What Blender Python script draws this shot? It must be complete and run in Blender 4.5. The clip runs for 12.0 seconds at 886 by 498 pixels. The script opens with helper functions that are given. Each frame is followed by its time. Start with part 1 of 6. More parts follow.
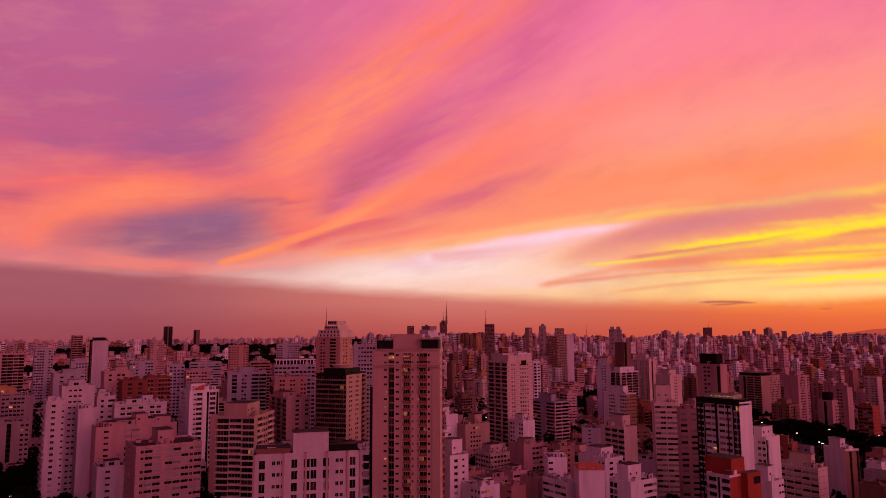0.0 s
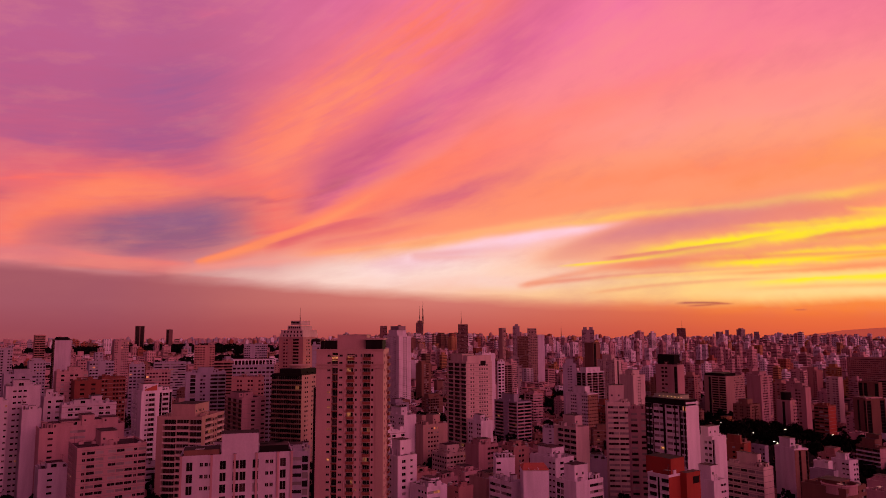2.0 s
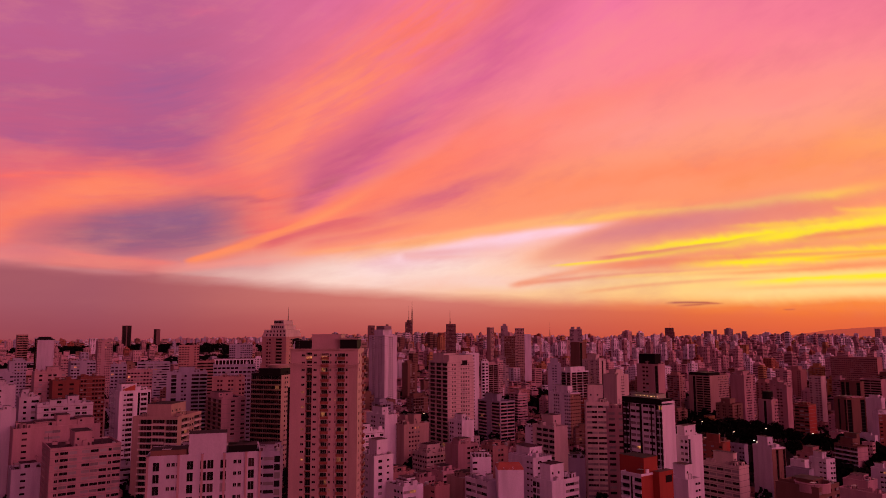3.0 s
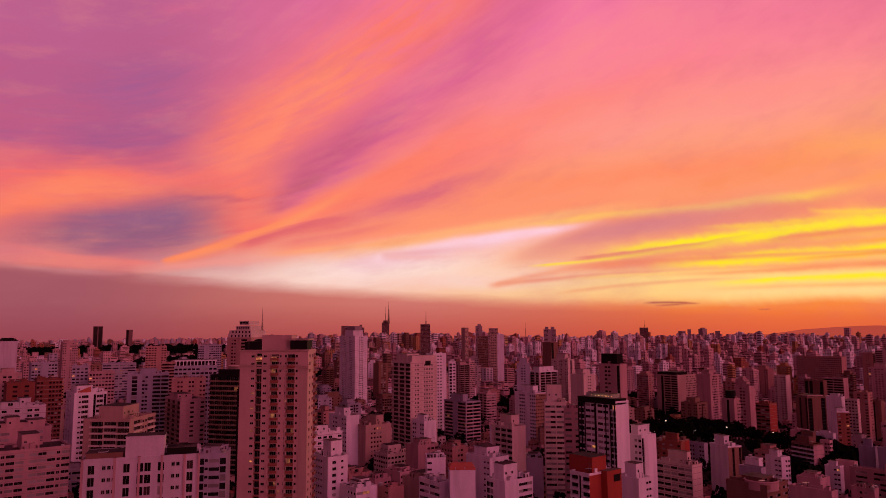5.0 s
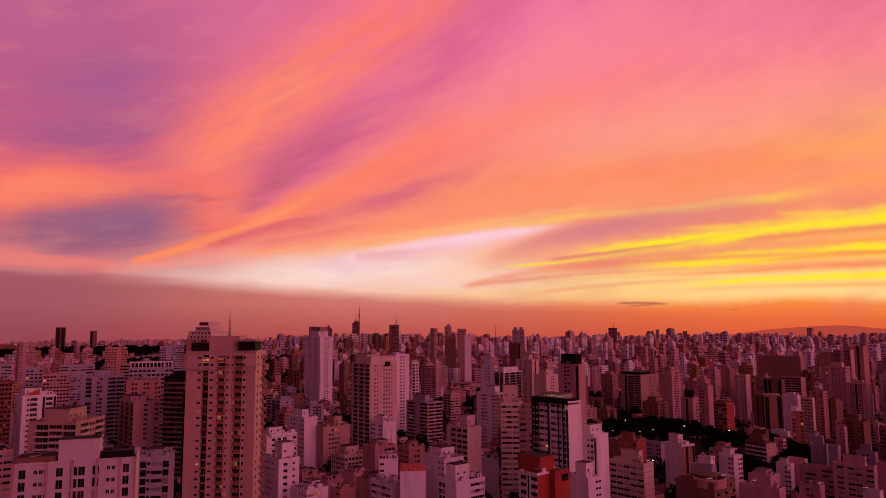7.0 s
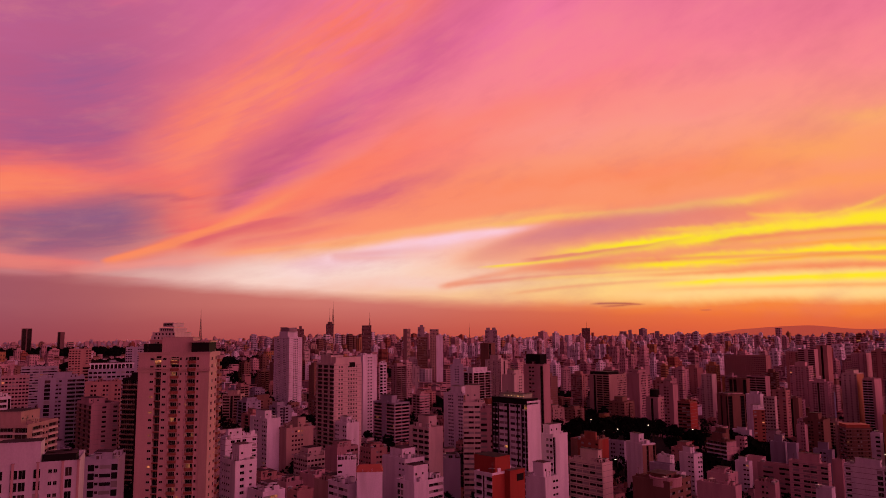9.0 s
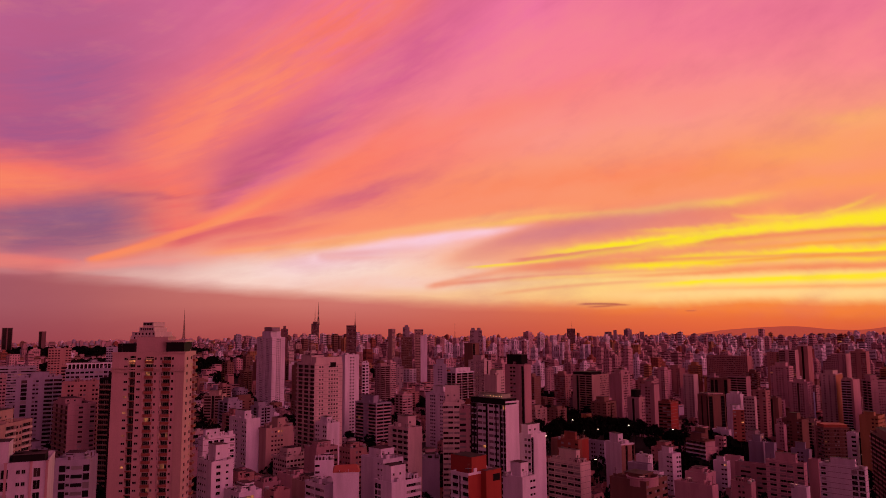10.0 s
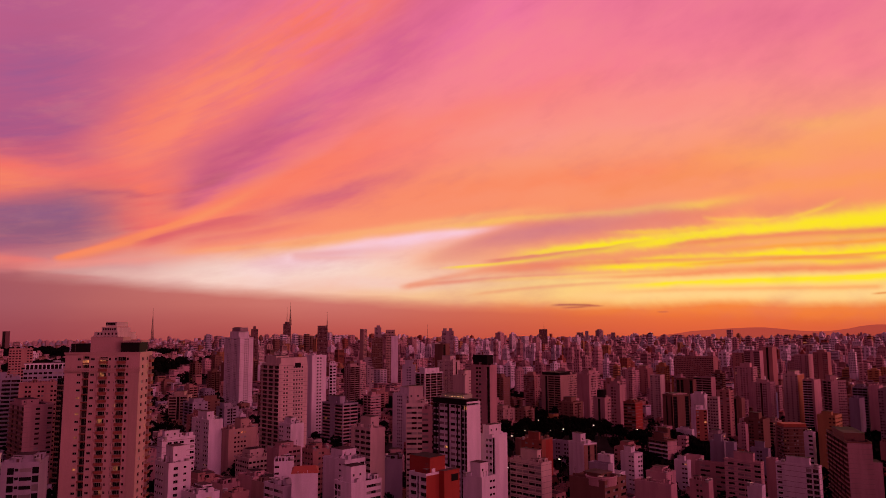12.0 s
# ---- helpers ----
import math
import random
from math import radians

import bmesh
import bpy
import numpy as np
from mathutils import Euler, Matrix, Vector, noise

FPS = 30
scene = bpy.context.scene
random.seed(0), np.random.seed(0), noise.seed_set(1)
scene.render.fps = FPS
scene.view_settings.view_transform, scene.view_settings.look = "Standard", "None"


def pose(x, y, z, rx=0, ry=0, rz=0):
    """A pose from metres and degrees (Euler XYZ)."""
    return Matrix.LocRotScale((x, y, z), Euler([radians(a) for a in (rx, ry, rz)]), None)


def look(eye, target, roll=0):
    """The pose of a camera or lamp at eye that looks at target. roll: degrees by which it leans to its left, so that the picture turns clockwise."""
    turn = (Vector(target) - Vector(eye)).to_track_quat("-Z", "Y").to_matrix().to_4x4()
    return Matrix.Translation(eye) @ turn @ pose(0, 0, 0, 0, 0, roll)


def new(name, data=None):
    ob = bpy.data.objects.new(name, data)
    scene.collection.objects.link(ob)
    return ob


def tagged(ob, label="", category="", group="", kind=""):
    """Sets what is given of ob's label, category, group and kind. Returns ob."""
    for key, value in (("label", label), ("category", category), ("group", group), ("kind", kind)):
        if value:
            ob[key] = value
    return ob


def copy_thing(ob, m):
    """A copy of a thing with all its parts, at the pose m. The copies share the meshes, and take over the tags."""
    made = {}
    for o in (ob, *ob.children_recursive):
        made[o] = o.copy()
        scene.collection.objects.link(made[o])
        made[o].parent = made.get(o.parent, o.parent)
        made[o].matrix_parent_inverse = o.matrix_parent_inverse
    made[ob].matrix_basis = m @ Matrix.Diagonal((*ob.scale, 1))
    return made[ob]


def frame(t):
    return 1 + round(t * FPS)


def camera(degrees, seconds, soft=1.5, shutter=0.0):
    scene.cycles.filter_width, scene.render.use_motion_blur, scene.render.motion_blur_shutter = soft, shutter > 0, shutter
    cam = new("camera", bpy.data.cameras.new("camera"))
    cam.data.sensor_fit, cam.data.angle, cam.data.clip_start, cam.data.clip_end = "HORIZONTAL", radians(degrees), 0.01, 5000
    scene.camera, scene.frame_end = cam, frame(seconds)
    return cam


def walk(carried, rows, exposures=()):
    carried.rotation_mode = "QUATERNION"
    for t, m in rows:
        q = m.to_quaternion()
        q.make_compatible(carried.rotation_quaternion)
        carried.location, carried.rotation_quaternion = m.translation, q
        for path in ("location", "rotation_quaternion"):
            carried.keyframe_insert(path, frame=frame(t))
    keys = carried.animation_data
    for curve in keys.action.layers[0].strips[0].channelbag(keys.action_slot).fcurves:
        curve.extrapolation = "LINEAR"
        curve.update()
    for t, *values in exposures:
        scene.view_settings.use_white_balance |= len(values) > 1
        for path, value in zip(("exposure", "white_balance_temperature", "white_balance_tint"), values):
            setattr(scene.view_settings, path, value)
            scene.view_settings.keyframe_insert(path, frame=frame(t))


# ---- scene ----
cam = camera(64.1, 12.0, soft=0.65)
PATH = [
    (0, (4.086, -3.979, 75.444), (5.199, -2.333, 75.676), -0.3),
    (0.5, (7.302, -6.061, 75.458), (8.427, -4.423, 75.689), -0.2),
    (1, (10.535, -8.087, 75.483), (11.672, -6.457, 75.715), -0.2),
    (1.5, (13.714, -10.111, 75.496), (14.861, -8.489, 75.727), -0.2),
    (2, (16.787, -12.138, 75.501), (17.945, -10.524, 75.733), -0.2),
    (2.5, (19.679, -14.156, 75.496), (20.847, -12.549, 75.727), -0.1),
    (3, (22.392, -16.111, 75.477), (23.571, -14.511, 75.708), -0.2),
    (5, (31.967, -23.463, 75.636), (33.191, -21.898, 75.867), -0.3),
    (5.5, (34.05, -25.178, 75.639), (35.287, -23.624, 75.87), -0.4),
    (6, (35.953, -26.76, 75.632), (37.206, -25.218, 75.864), -0.4),
    (6.5, (37.856, -28.165, 75.635), (39.123, -26.635, 75.867), -0.3),
    (7, (39.732, -29.444, 75.626), (41.014, -27.927, 75.858), -0.4),
    (9, (46.118, -34.952, 75.566), (47.45, -33.478, 75.799), -0.5),
    (9.5, (47.698, -36.3, 75.553), (49.043, -34.839, 75.786), -0.5),
    (10, (49.151, -37.576, 75.541), (50.51, -36.127, 75.774), -0.4),
    (10.5, (50.361, -38.816, 75.536), (51.733, -37.379, 75.77), -0.4),
    (11, (51.382, -40.047, 75.548), (52.767, -38.623, 75.782), -0.4),
    (11.5, (52.377, -41.242, 75.548), (53.774, -39.83, 75.782), -0.3),
    (12, (53.324, -42.383, 75.546), (54.734, -40.983, 75.78), -0.3),
]
walk(cam, [(t, look(eye, target, roll)) for t, eye, target, roll in PATH], exposures=((0.0, 0.0), (6.0, -0.03), (12.0, -0.08)))

# ---- world: a sunset sky with streaked clouds ----
VIEW_AZ = 55.93          # the sky's own zero, degrees from +x


def lin(r, g, b):
    """Linear colour from 0..255 display values."""
    return tuple(((c / 255 + 0.055) / 1.055) ** 2.4 if c > 10 else c / 255 / 12.92 for c in (r, g, b)) + (1.0,)


world = bpy.data.worlds.new("sunset_sky")
world.use_nodes = True
scene.world = world
wt = world.node_tree
wt.nodes.clear()


def wm(op, a, b=None, c=None, clamp=False):
    n = wt.nodes.new("ShaderNodeMath")
    n.operation, n.use_clamp = op, clamp
    for i, v in enumerate((a, b, c)):
        if v is None:
            continue
        if isinstance(v, (int, float)):
            n.inputs[i].default_value = v
        else:
            wt.links.new(v, n.inputs[i])
    return n.outputs[0]


def wmix(fac, a, b):
    n = wt.nodes.new("ShaderNodeMix")
    n.data_type = "RGBA"
    for i, v in ((0, fac), (6, a), (7, b)):
        if isinstance(v, (tuple, float, int)):
            n.inputs[i].default_value = v
        else:
            wt.links.new(v, n.inputs[i])
    return n.outputs[2]


def wramp(x, stops):
    """A colour ramp over elevation in degrees, -5 to 90."""
    n = wt.nodes.new("ShaderNodeValToRGB")
    n.color_ramp.interpolation = "EASE"
    wt.links.new(wm("DIVIDE", wm("ADD", x, 5), 95, clamp=True), n.inputs[0])
    els = n.color_ramp.elements
    while len(els) < len(stops):
        els.new(0.5)
    for el, (deg, rgb) in zip(els, stops):
        el.position, el.color = (deg + 5) / 95, lin(*rgb)
    return n.outputs[0]


def wnoise(a, e, turn, along, across, detail=4.0, rough=0.55, seed=0.0):
    """Noise stretched along a direction of the sky (turn: degrees from level)."""
    c, s = math.cos(radians(turn)), math.sin(radians(turn))
    p = wm("ADD", wm("MULTIPLY", a, c / along), wm("MULTIPLY", e, s / along))
    q = wm("ADD", wm("MULTIPLY", a, -s / across), wm("MULTIPLY", e, c / across))
    v = wt.nodes.new("ShaderNodeCombineXYZ")
    wt.links.new(p, v.inputs[0])
    wt.links.new(q, v.inputs[1])
    v.inputs[2].default_value = seed
    n = wt.nodes.new("ShaderNodeTexNoise")
    n.inputs["Scale"].default_value, n.inputs["Detail"].default_value, n.inputs["Roughness"].default_value = 1.0, detail, rough
    wt.links.new(v.outputs[0], n.inputs["Vector"])
    return wm("SUBTRACT", n.outputs[0], 0.5)


_tc = wt.nodes.new("ShaderNodeTexCoord")
_sep = wt.nodes.new("ShaderNodeSeparateXYZ")
wt.links.new(_tc.outputs["Generated"], _sep.inputs[0])
_ca, _sa = math.cos(radians(VIEW_AZ)), math.sin(radians(VIEW_AZ))
_fx = wm("ADD", wm("MULTIPLY", _sep.outputs[0], _ca), wm("MULTIPLY", _sep.outputs[1], _sa))
_rx = wm("SUBTRACT", wm("MULTIPLY", _sep.outputs[0], _sa), wm("MULTIPLY", _sep.outputs[1], _ca))
AZ = wm("MULTIPLY", wm("ARCTAN2", _rx, _fx), 57.29578)          # degrees to the right
EL = wm("MULTIPLY", wm("ARCSINE", _sep.outputs[2]), 57.29578)   # degrees up

# the streaks lie level on the left and fan upwards to the right
_sm = wm("ADD", AZ, 18)
_sm = wm("MULTIPLY", wm("ADD", _sm, wm("SQRT", wm("ADD", wm("MULTIPLY", _sm, _sm), 40))), 0.5)
FAN = wm("DIVIDE", EL, wm("ADD", wm("MULTIPLY", _sm, 0.05), 1))
rough_a = wnoise(AZ, FAN, 0, 12.0, 1.6, 4.0, 0.55, 1.3)
rough_b = wnoise(AZ, FAN, 0, 4.0, 0.45, 4.0, 0.55, 7.1)
WARP = wm("ADD", wm("MULTIPLY", rough_a, 4.0), wm("MULTIPLY", rough_b, 0.9))
_ripple = wm("MULTIPLY", wnoise(AZ, EL, -48, 1.6, 0.55, 3.0, 0.5, 3.7), wm("MAXIMUM", wm("DIVIDE", wm("SUBTRACT", AZ, 8), 14, clamp=True), 0.45))
WARP = wm("ADD", WARP, wm("MULTIPLY", _ripple, 0.55))
EL_W = wm("ADD", EL, wm("MULTIPLY", WARP, 0.35))

LEFT_SKY = wramp(EL_W, ((-5, (80, 40, 52)), (0, (158, 76, 88)), (4.2, (184, 104, 114)), (5.3, (212, 124, 130)), (6.4, (230, 118, 116)),
                        (8.6, (246, 118, 106)), (11, (230, 106, 116)), (14, (202, 94, 130)), (18, (192, 92, 138)), (22, (190, 96, 142)), (90, (150, 82, 130))))
MID_SKY = wramp(EL_W, ((-5, (90, 44, 48)), (0, (186, 90, 88)), (2.8, (246, 186, 160)), (4.8, (253, 216, 204)), (6.6, (254, 190, 160)),
                       (8.4, (255, 146, 112)), (12, (253, 134, 114)), (16, (250, 124, 130)), (21, (245, 119, 150)), (27, (238, 114, 160)), (90, (160, 84, 132))))
RIGHT_SKY = wramp(EL_W, ((-5, (110, 48, 36)), (0, (210, 88, 54)), (1.5, (238, 122, 60)), (2.8, (255, 206, 126)), (4.0, (255, 216, 132)), (5.8, (250, 162, 106)),
                         (8.8, (254, 148, 104)), (12, (255, 152, 110)), (15, (255, 154, 128)), (19, (255, 146, 144)), (23, (253, 132, 154)), (27, (244, 119, 158)), (90, (160, 84, 128))))
DUSK_SKY = wramp(EL, ((-5, (30, 12, 18)), (0, (64, 26, 38)), (8, (84, 34, 52)), (20, (84, 34, 56)), (35, (78, 32, 54)), (90, (84, 36, 60))))
GLOW_SKY = wramp(EL, ((-5, (90, 43, 49)), (0, (236, 97, 106)), (8, (255, 144, 159)), (20, (255, 151, 184)), (32, (238, 112, 154)), (50, (132, 57, 93)), (90, (84, 36, 60))))
# an unseen sector behind right, boosted past the sunset to light the walls
_gw = wm("POWER", wm("ADD", wm("MULTIPLY", wm("COSINE", wm("SUBTRACT", wm("ARCTAN2", _rx, _fx), radians(114))), 0.5), 0.5), 4.0)
_boost = wt.nodes.new("ShaderNodeVectorMath")
_boost.operation = "SCALE"
_boost.inputs["Scale"].default_value = 3.35
wt.links.new(GLOW_SKY, _boost.inputs[0])
BACK_SKY = wmix(_gw, DUSK_SKY, _boost.outputs[0])

_az_w = wm("ADD", AZ, wm("MULTIPLY", WARP, 1.5))
_l = wm("SMOOTH_MIN", wm("MAXIMUM", wm("DIVIDE", wm("ADD", _az_w, 21), 22), 0), 1, 0.2)
_r = wm("SMOOTH_MIN", wm("MAXIMUM", wm("DIVIDE", wm("ADD", _az_w, 2), 24), 0), 1, 0.2)
SKY = wmix(_r, wmix(_l, LEFT_SKY, MID_SKY), RIGHT_SKY)


def wdot(v, x, y, z):
    n = wt.nodes.new("ShaderNodeVectorMath")
    n.operation = "DOT_PRODUCT"
    wt.links.new(v, n.inputs[0])
    n.inputs[1].default_value = (x, y, z)
    return n.outputs["Value"]


_place = wt.nodes.new("ShaderNodeCombineXYZ")
wt.links.new(AZ, _place.inputs[0])
wt.links.new(EL, _place.inputs[1])
_place.inputs[2].default_value = 1.0
PLACE = _place.outputs[0]
_mottle = wm("ADD", wm("MULTIPLY", rough_b, 2.2), wm("MULTIPLY", rough_a, 1.2))
GRAIN = {r: wm("MULTIPLY_ADD", _mottle, r, 1.0) for r in (0.3, 0.6, 1.0)}


def stroke(a0, e0, a1, e1, bend, up, low, fade0, fade1, strength, rgb, rough=1.0, grow=0.0, sharp=2):
    """One streak of cloud from (a0, e0) to (a1, e1), in degrees, bowed by bend, with its half widths above and below;
    grow: by how much it widens; sharp: how firm its edges are."""
    global SKY, PLACE
    length = math.hypot(a1 - a0, e1 - e0)
    ux, uy = (a1 - a0) / length, (e1 - e0) / length
    t = wdot(PLACE, ux / length, uy / length, -(a0 * ux + e0 * uy) / length)
    s = wm("MULTIPLY_ADD", WARP, rough * min(1.0, 0.7 * (up + low)), wdot(PLACE, -uy, ux, a0 * uy - e0 * ux))
    if bend:
        s = wm("MULTIPLY_ADD", wm("SUBTRACT", t, wm("MULTIPLY", t, t)), -4 * bend, s)
    k = wm("MAXIMUM", wm("MULTIPLY", s, 1 / up), wm("MULTIPLY", s, -1 / low))
    if grow:
        k = wm("DIVIDE", k, wm("MULTIPLY_ADD", wm("MAXIMUM", t, 0), grow, 1.02 - grow))
    body = wm("POWER", 1 / math.e, wm("POWER", k, sharp))
    ends = wm("MINIMUM", wm("MULTIPLY", t, 1 / fade0, clamp=True), wm("MULTIPLY_ADD", t, -1 / fade1, 1 / fade1, clamp=True))
    grain = GRAIN[min(GRAIN, key=lambda r: abs(r - rough))]
    SKY = wmix(wm("MULTIPLY", wm("MULTIPLY", wm("MULTIPLY", body, ends), strength), grain, clamp=True), SKY, lin(*rgb))
    # each streak waits for the one before, which keeps the shader's working memory small
    n = wt.nodes.new("ShaderNodeVectorMath")
    n.operation = "MULTIPLY_ADD"
    wt.links.new(SKY, n.inputs[0])
    n.inputs[1].default_value = (1e-9, 1e-9, 0.0)
    wt.links.new(PLACE, n.inputs[2])
    PLACE = n.outputs[0]


# the streaks, one by one
stroke(-39.0, 14.7, -10.5, 21.2, -1.21, 5.98, 4.39, 0.25, 0.3, 0.55, (180, 93, 136), 0.9, 0)
stroke(-25.7, 17.4, -14.5, 20.1, -0.39, 1.40, 1.64, 0.3, 0.4, 0.55, (160, 92, 146), 1, 0)
stroke(-27.4, 13.8, -13.1, 16.5, -0.42, 1.43, 1.85, 0.3, 0.35, 0.6, (166, 88, 138), 1, 0)
stroke(-30.7, 13.8, -25.9, 13.8, -0.17, 0.87, 1.03, 0.3, 0.4, 0.35, (170, 88, 138), 1, 0)
stroke(-34.7, 14.2, -25.4, 11.6, -0.28, 0.62, 1.01, 0.3, 0.4, 0.4, (222, 98, 122), 1.2, 0)
stroke(-27.3, 12.4, -14.3, 13.4, -0.13, 0.76, 0.59, 0.3, 0.4, 0.5, (186, 88, 126), 1, 0)
stroke(-19.4, 23.5, -14.6, 24.4, 0.04, 0.28, 0.32, 0.3, 0.4, 0.4, (220, 106, 140), 1, 0)
stroke(-35.2, 20.9, -17.7, 22.7, -1.18, 1.53, 1.53, 0.3, 0.4, 0.35, (196, 100, 148), 1, 0)
stroke(-17.2, 8.7, 12.3, 27.9, 2.67, 3.70, 2.70, 0.25, 0.15, 0.92, (255, 122, 108), 0.8, 0.25)
stroke(-14.3, 11.4, 0.8, 22.5, 1.62, 1.82, 1.74, 0.25, 0.35, 0.6, (255, 142, 114), 1, 0)
stroke(-16.1, 12.7, -8.6, 17.8, -0.15, 2.62, 1.75, 0.4, 0.4, 0.45, (255, 128, 104), 1, 0)
stroke(-10.3, 9.1, 14.6, 27.6, 0.12, 4.08, 2.93, 0.1, 0.15, 0.92, (222, 102, 144), 0.6, 0.72)
stroke(-10.3, 9.1, 2.2, 18.0, 0.70, 1.98, 1.08, 0.3, 0.4, 0.75, (198, 88, 124), 0.5, 0.2)
stroke(-11.1, 9.1, -5.7, 12.8, 0.02, 0.90, 0.63, 0.35, 0.3, 0.5, (190, 86, 116), 0.8, 0)
stroke(-18.1, 10.5, -6.7, 11.7, -0.50, 0.27, 0.36, 0.3, 0.4, 0.6, (222, 98, 108), 1, 0)
stroke(-3.9, 15.8, 3.2, 19.3, -0.25, 0.62, 0.71, 0.3, 0.4, 0.4, (206, 96, 146), 1, 0)
stroke(8.0, 23.3, 21.9, 25.8, -0.31, 2.42, 2.02, 0.3, 0.3, 0.5, (242, 116, 164), 0.8, 0)
stroke(-17.1, 5.2, 27.2, 20.7, 1.58, 1.17, 3.61, 0.1, 0.3, 0.9, (255, 128, 106), 0.4, 0.8)
stroke(-3.9, 11.3, 30.9, 20.4, 1.65, 1.48, 2.01, 0.3, 0.3, 0.5, (255, 122, 116), 0.9, 0)
stroke(3.6, 13.5, 33.1, 18.4, 1.67, 1.71, 1.71, 0.3, 0.2, 0.45, (255, 146, 136), 0.8, 0)
stroke(10.1, 15.1, 37.3, 17.2, 0.44, 1.47, 1.63, 0.3, 0.2, 0.5, (255, 158, 146), 0.8, 0)
stroke(7.7, 11.6, 34.5, 14.4, 0.64, 0.85, 1.28, 0.3, 0.2, 0.5, (255, 156, 124), 0.8, 0)
stroke(3.1, 9.9, 36.9, 12.7, 0.83, 1.13, 1.13, 0.3, 0.15, 0.65, (255, 138, 98), 0.8, 0)
stroke(20.8, 10.9, 36.9, 12.0, 0.38, 0.56, 0.80, 0.3, 0.15, 0.5, (250, 140, 92), 0.9, 0)
stroke(13.0, 20.7, 30.9, 20.4, 1.09, 1.99, 1.99, 0.3, 0.3, 0.45, (255, 136, 150), 0.8, 0)
stroke(-18.0, 5.3, 8.3, 18.4, -1.22, 0.54, 1.98, 0.06, 0.35, 0.92, (255, 126, 102), 0.2, 0.7)
stroke(-17.1, 5.4, -3.0, 11.7, -0.46, 0.27, 0.45, 0.12, 0.4, 0.85, (255, 158, 106), 0.25, 0.5)
stroke(-12.9, 6.6, -1.8, 9.2, 0.61, 0.18, 0.99, 0.15, 0.35, 0.8, (228, 100, 110), 0.35, 0.3)
stroke(-6.6, 8.4, 10.5, 13.3, 0.29, 0.64, 0.91, 0.3, 0.4, 0.65, (222, 102, 122), 0.7, 0)
stroke(-2.5, 10.6, 9.1, 12.9, -0.00, 0.45, 0.54, 0.3, 0.4, 0.4, (208, 96, 124), 1, 0)
stroke(-11.1, 6.2, 5.4, 9.2, -0.23, 0.64, 0.73, 0.2, 0.35, 0.75, (255, 142, 108), 0.4, 0)
stroke(-35.1, 9.8, -8.5, 11.9, -0.02, 1.07, 1.07, 0.3, 0.2, 0.6, (250, 112, 104), 1.1, 0)
stroke(-31.2, 5.9, -19.0, 11.5, 1.21, 1.21, 0.81, 0.15, 0.3, 0.9, (255, 126, 98), 0.5, 0)
stroke(-28.3, 9.3, -16.4, 11.1, 0.49, 0.83, 0.92, 0.3, 0.35, 0.7, (255, 130, 98), 0.8, 0)
stroke(-19.0, 10.6, -9.4, 11.2, -0.07, 0.44, 0.44, 0.3, 0.3, 0.7, (255, 122, 100), 1.1, 0)
stroke(-33.8, 9.4, -29.4, 9.5, -0.06, 0.47, 0.62, 0.3, 0.5, 0.75, (192, 88, 116), 0.7, 0)
stroke(-33.2, 10.2, -20.2, 11.5, 0.31, 0.16, 0.20, 0.3, 0.4, 0.6, (255, 110, 100), 1, 0)
stroke(-17.3, 10.3, -10.3, 10.6, -0.14, 0.18, 0.22, 0.3, 0.4, 0.6, (206, 92, 110), 1, 0)
stroke(-16.4, 9.5, -8.5, 10.2, -0.18, 0.36, 0.36, 0.3, 0.4, 0.5, (240, 106, 104), 1.3, 0)
stroke(-15.1, 8.5, -8.9, 9.2, -0.43, 0.72, 0.63, 0.3, 0.3, 0.7, (244, 108, 104), 1.2, 0)
stroke(-34.3, 7.2, -28.5, 6.0, 0.15, 0.86, 0.70, 0.3, 0.4, 0.6, (255, 120, 104), 0.6, 0)
stroke(-30.2, 6.3, -11.8, 9.0, -0.18, 2.56, 2.64, 0.35, 0.28, 1, (156, 94, 122), 0.25, 0.45, 3)
stroke(-25.2, 7.1, -13.4, 9.3, -0.03, 1.47, 1.73, 0.3, 0.3, 0.65, (148, 94, 134), 0.5, 0)
stroke(-23.3, 6.9, -15.5, 8.3, -0.19, 0.52, 0.69, 0.3, 0.4, 0.4, (150, 92, 118), 0.8, 0)
stroke(-28.8, 6.2, -17.1, 5.2, -0.40, 0.21, 0.29, 0.3, 0.2, 0.6, (246, 116, 112), 0.5, 0)
stroke(-34.1, 5.3, -21.2, 5.0, 0.23, 0.64, 0.32, 0.2, 0.4, 0.6, (236, 130, 128), 0.4, 0)
stroke(-30.2, 5.1, -16.3, 4.9, -0.09, 0.51, 0.51, 0.25, 0.35, 0.75, (238, 128, 118), 0.4, 0)
stroke(-20.0, 4.4, 18.4, 4.8, -0.37, 0.55, 1.10, 0.3, 0.3, 0.85, (250, 204, 192), 0.3, 0)
stroke(-11.9, 4.4, 10.3, 6.1, 0.12, 1.01, 1.28, 0.3, 0.3, 0.85, (255, 222, 210), 0.3, 0)
stroke(-6.6, 5.1, 15.2, 8.3, 0.21, 0.64, 1.01, 0.25, 0.25, 0.85, (252, 206, 218), 0.25, 0)
stroke(0.7, 6.7, 17.7, 8.4, 0.23, 0.32, 0.45, 0.25, 0.3, 0.8, (255, 210, 232), 0.25, 0)
stroke(-1.3, 6.2, 9.0, 7.0, -0.09, 0.37, 0.64, 0.06, 0.6, 0.6, (236, 164, 168), 0.15, 0.4)
stroke(-1.1, 6.0, 8.0, 6.1, -0.04, 0.14, 0.32, 0.1, 0.5, 0.45, (244, 176, 170), 0.2, 0)
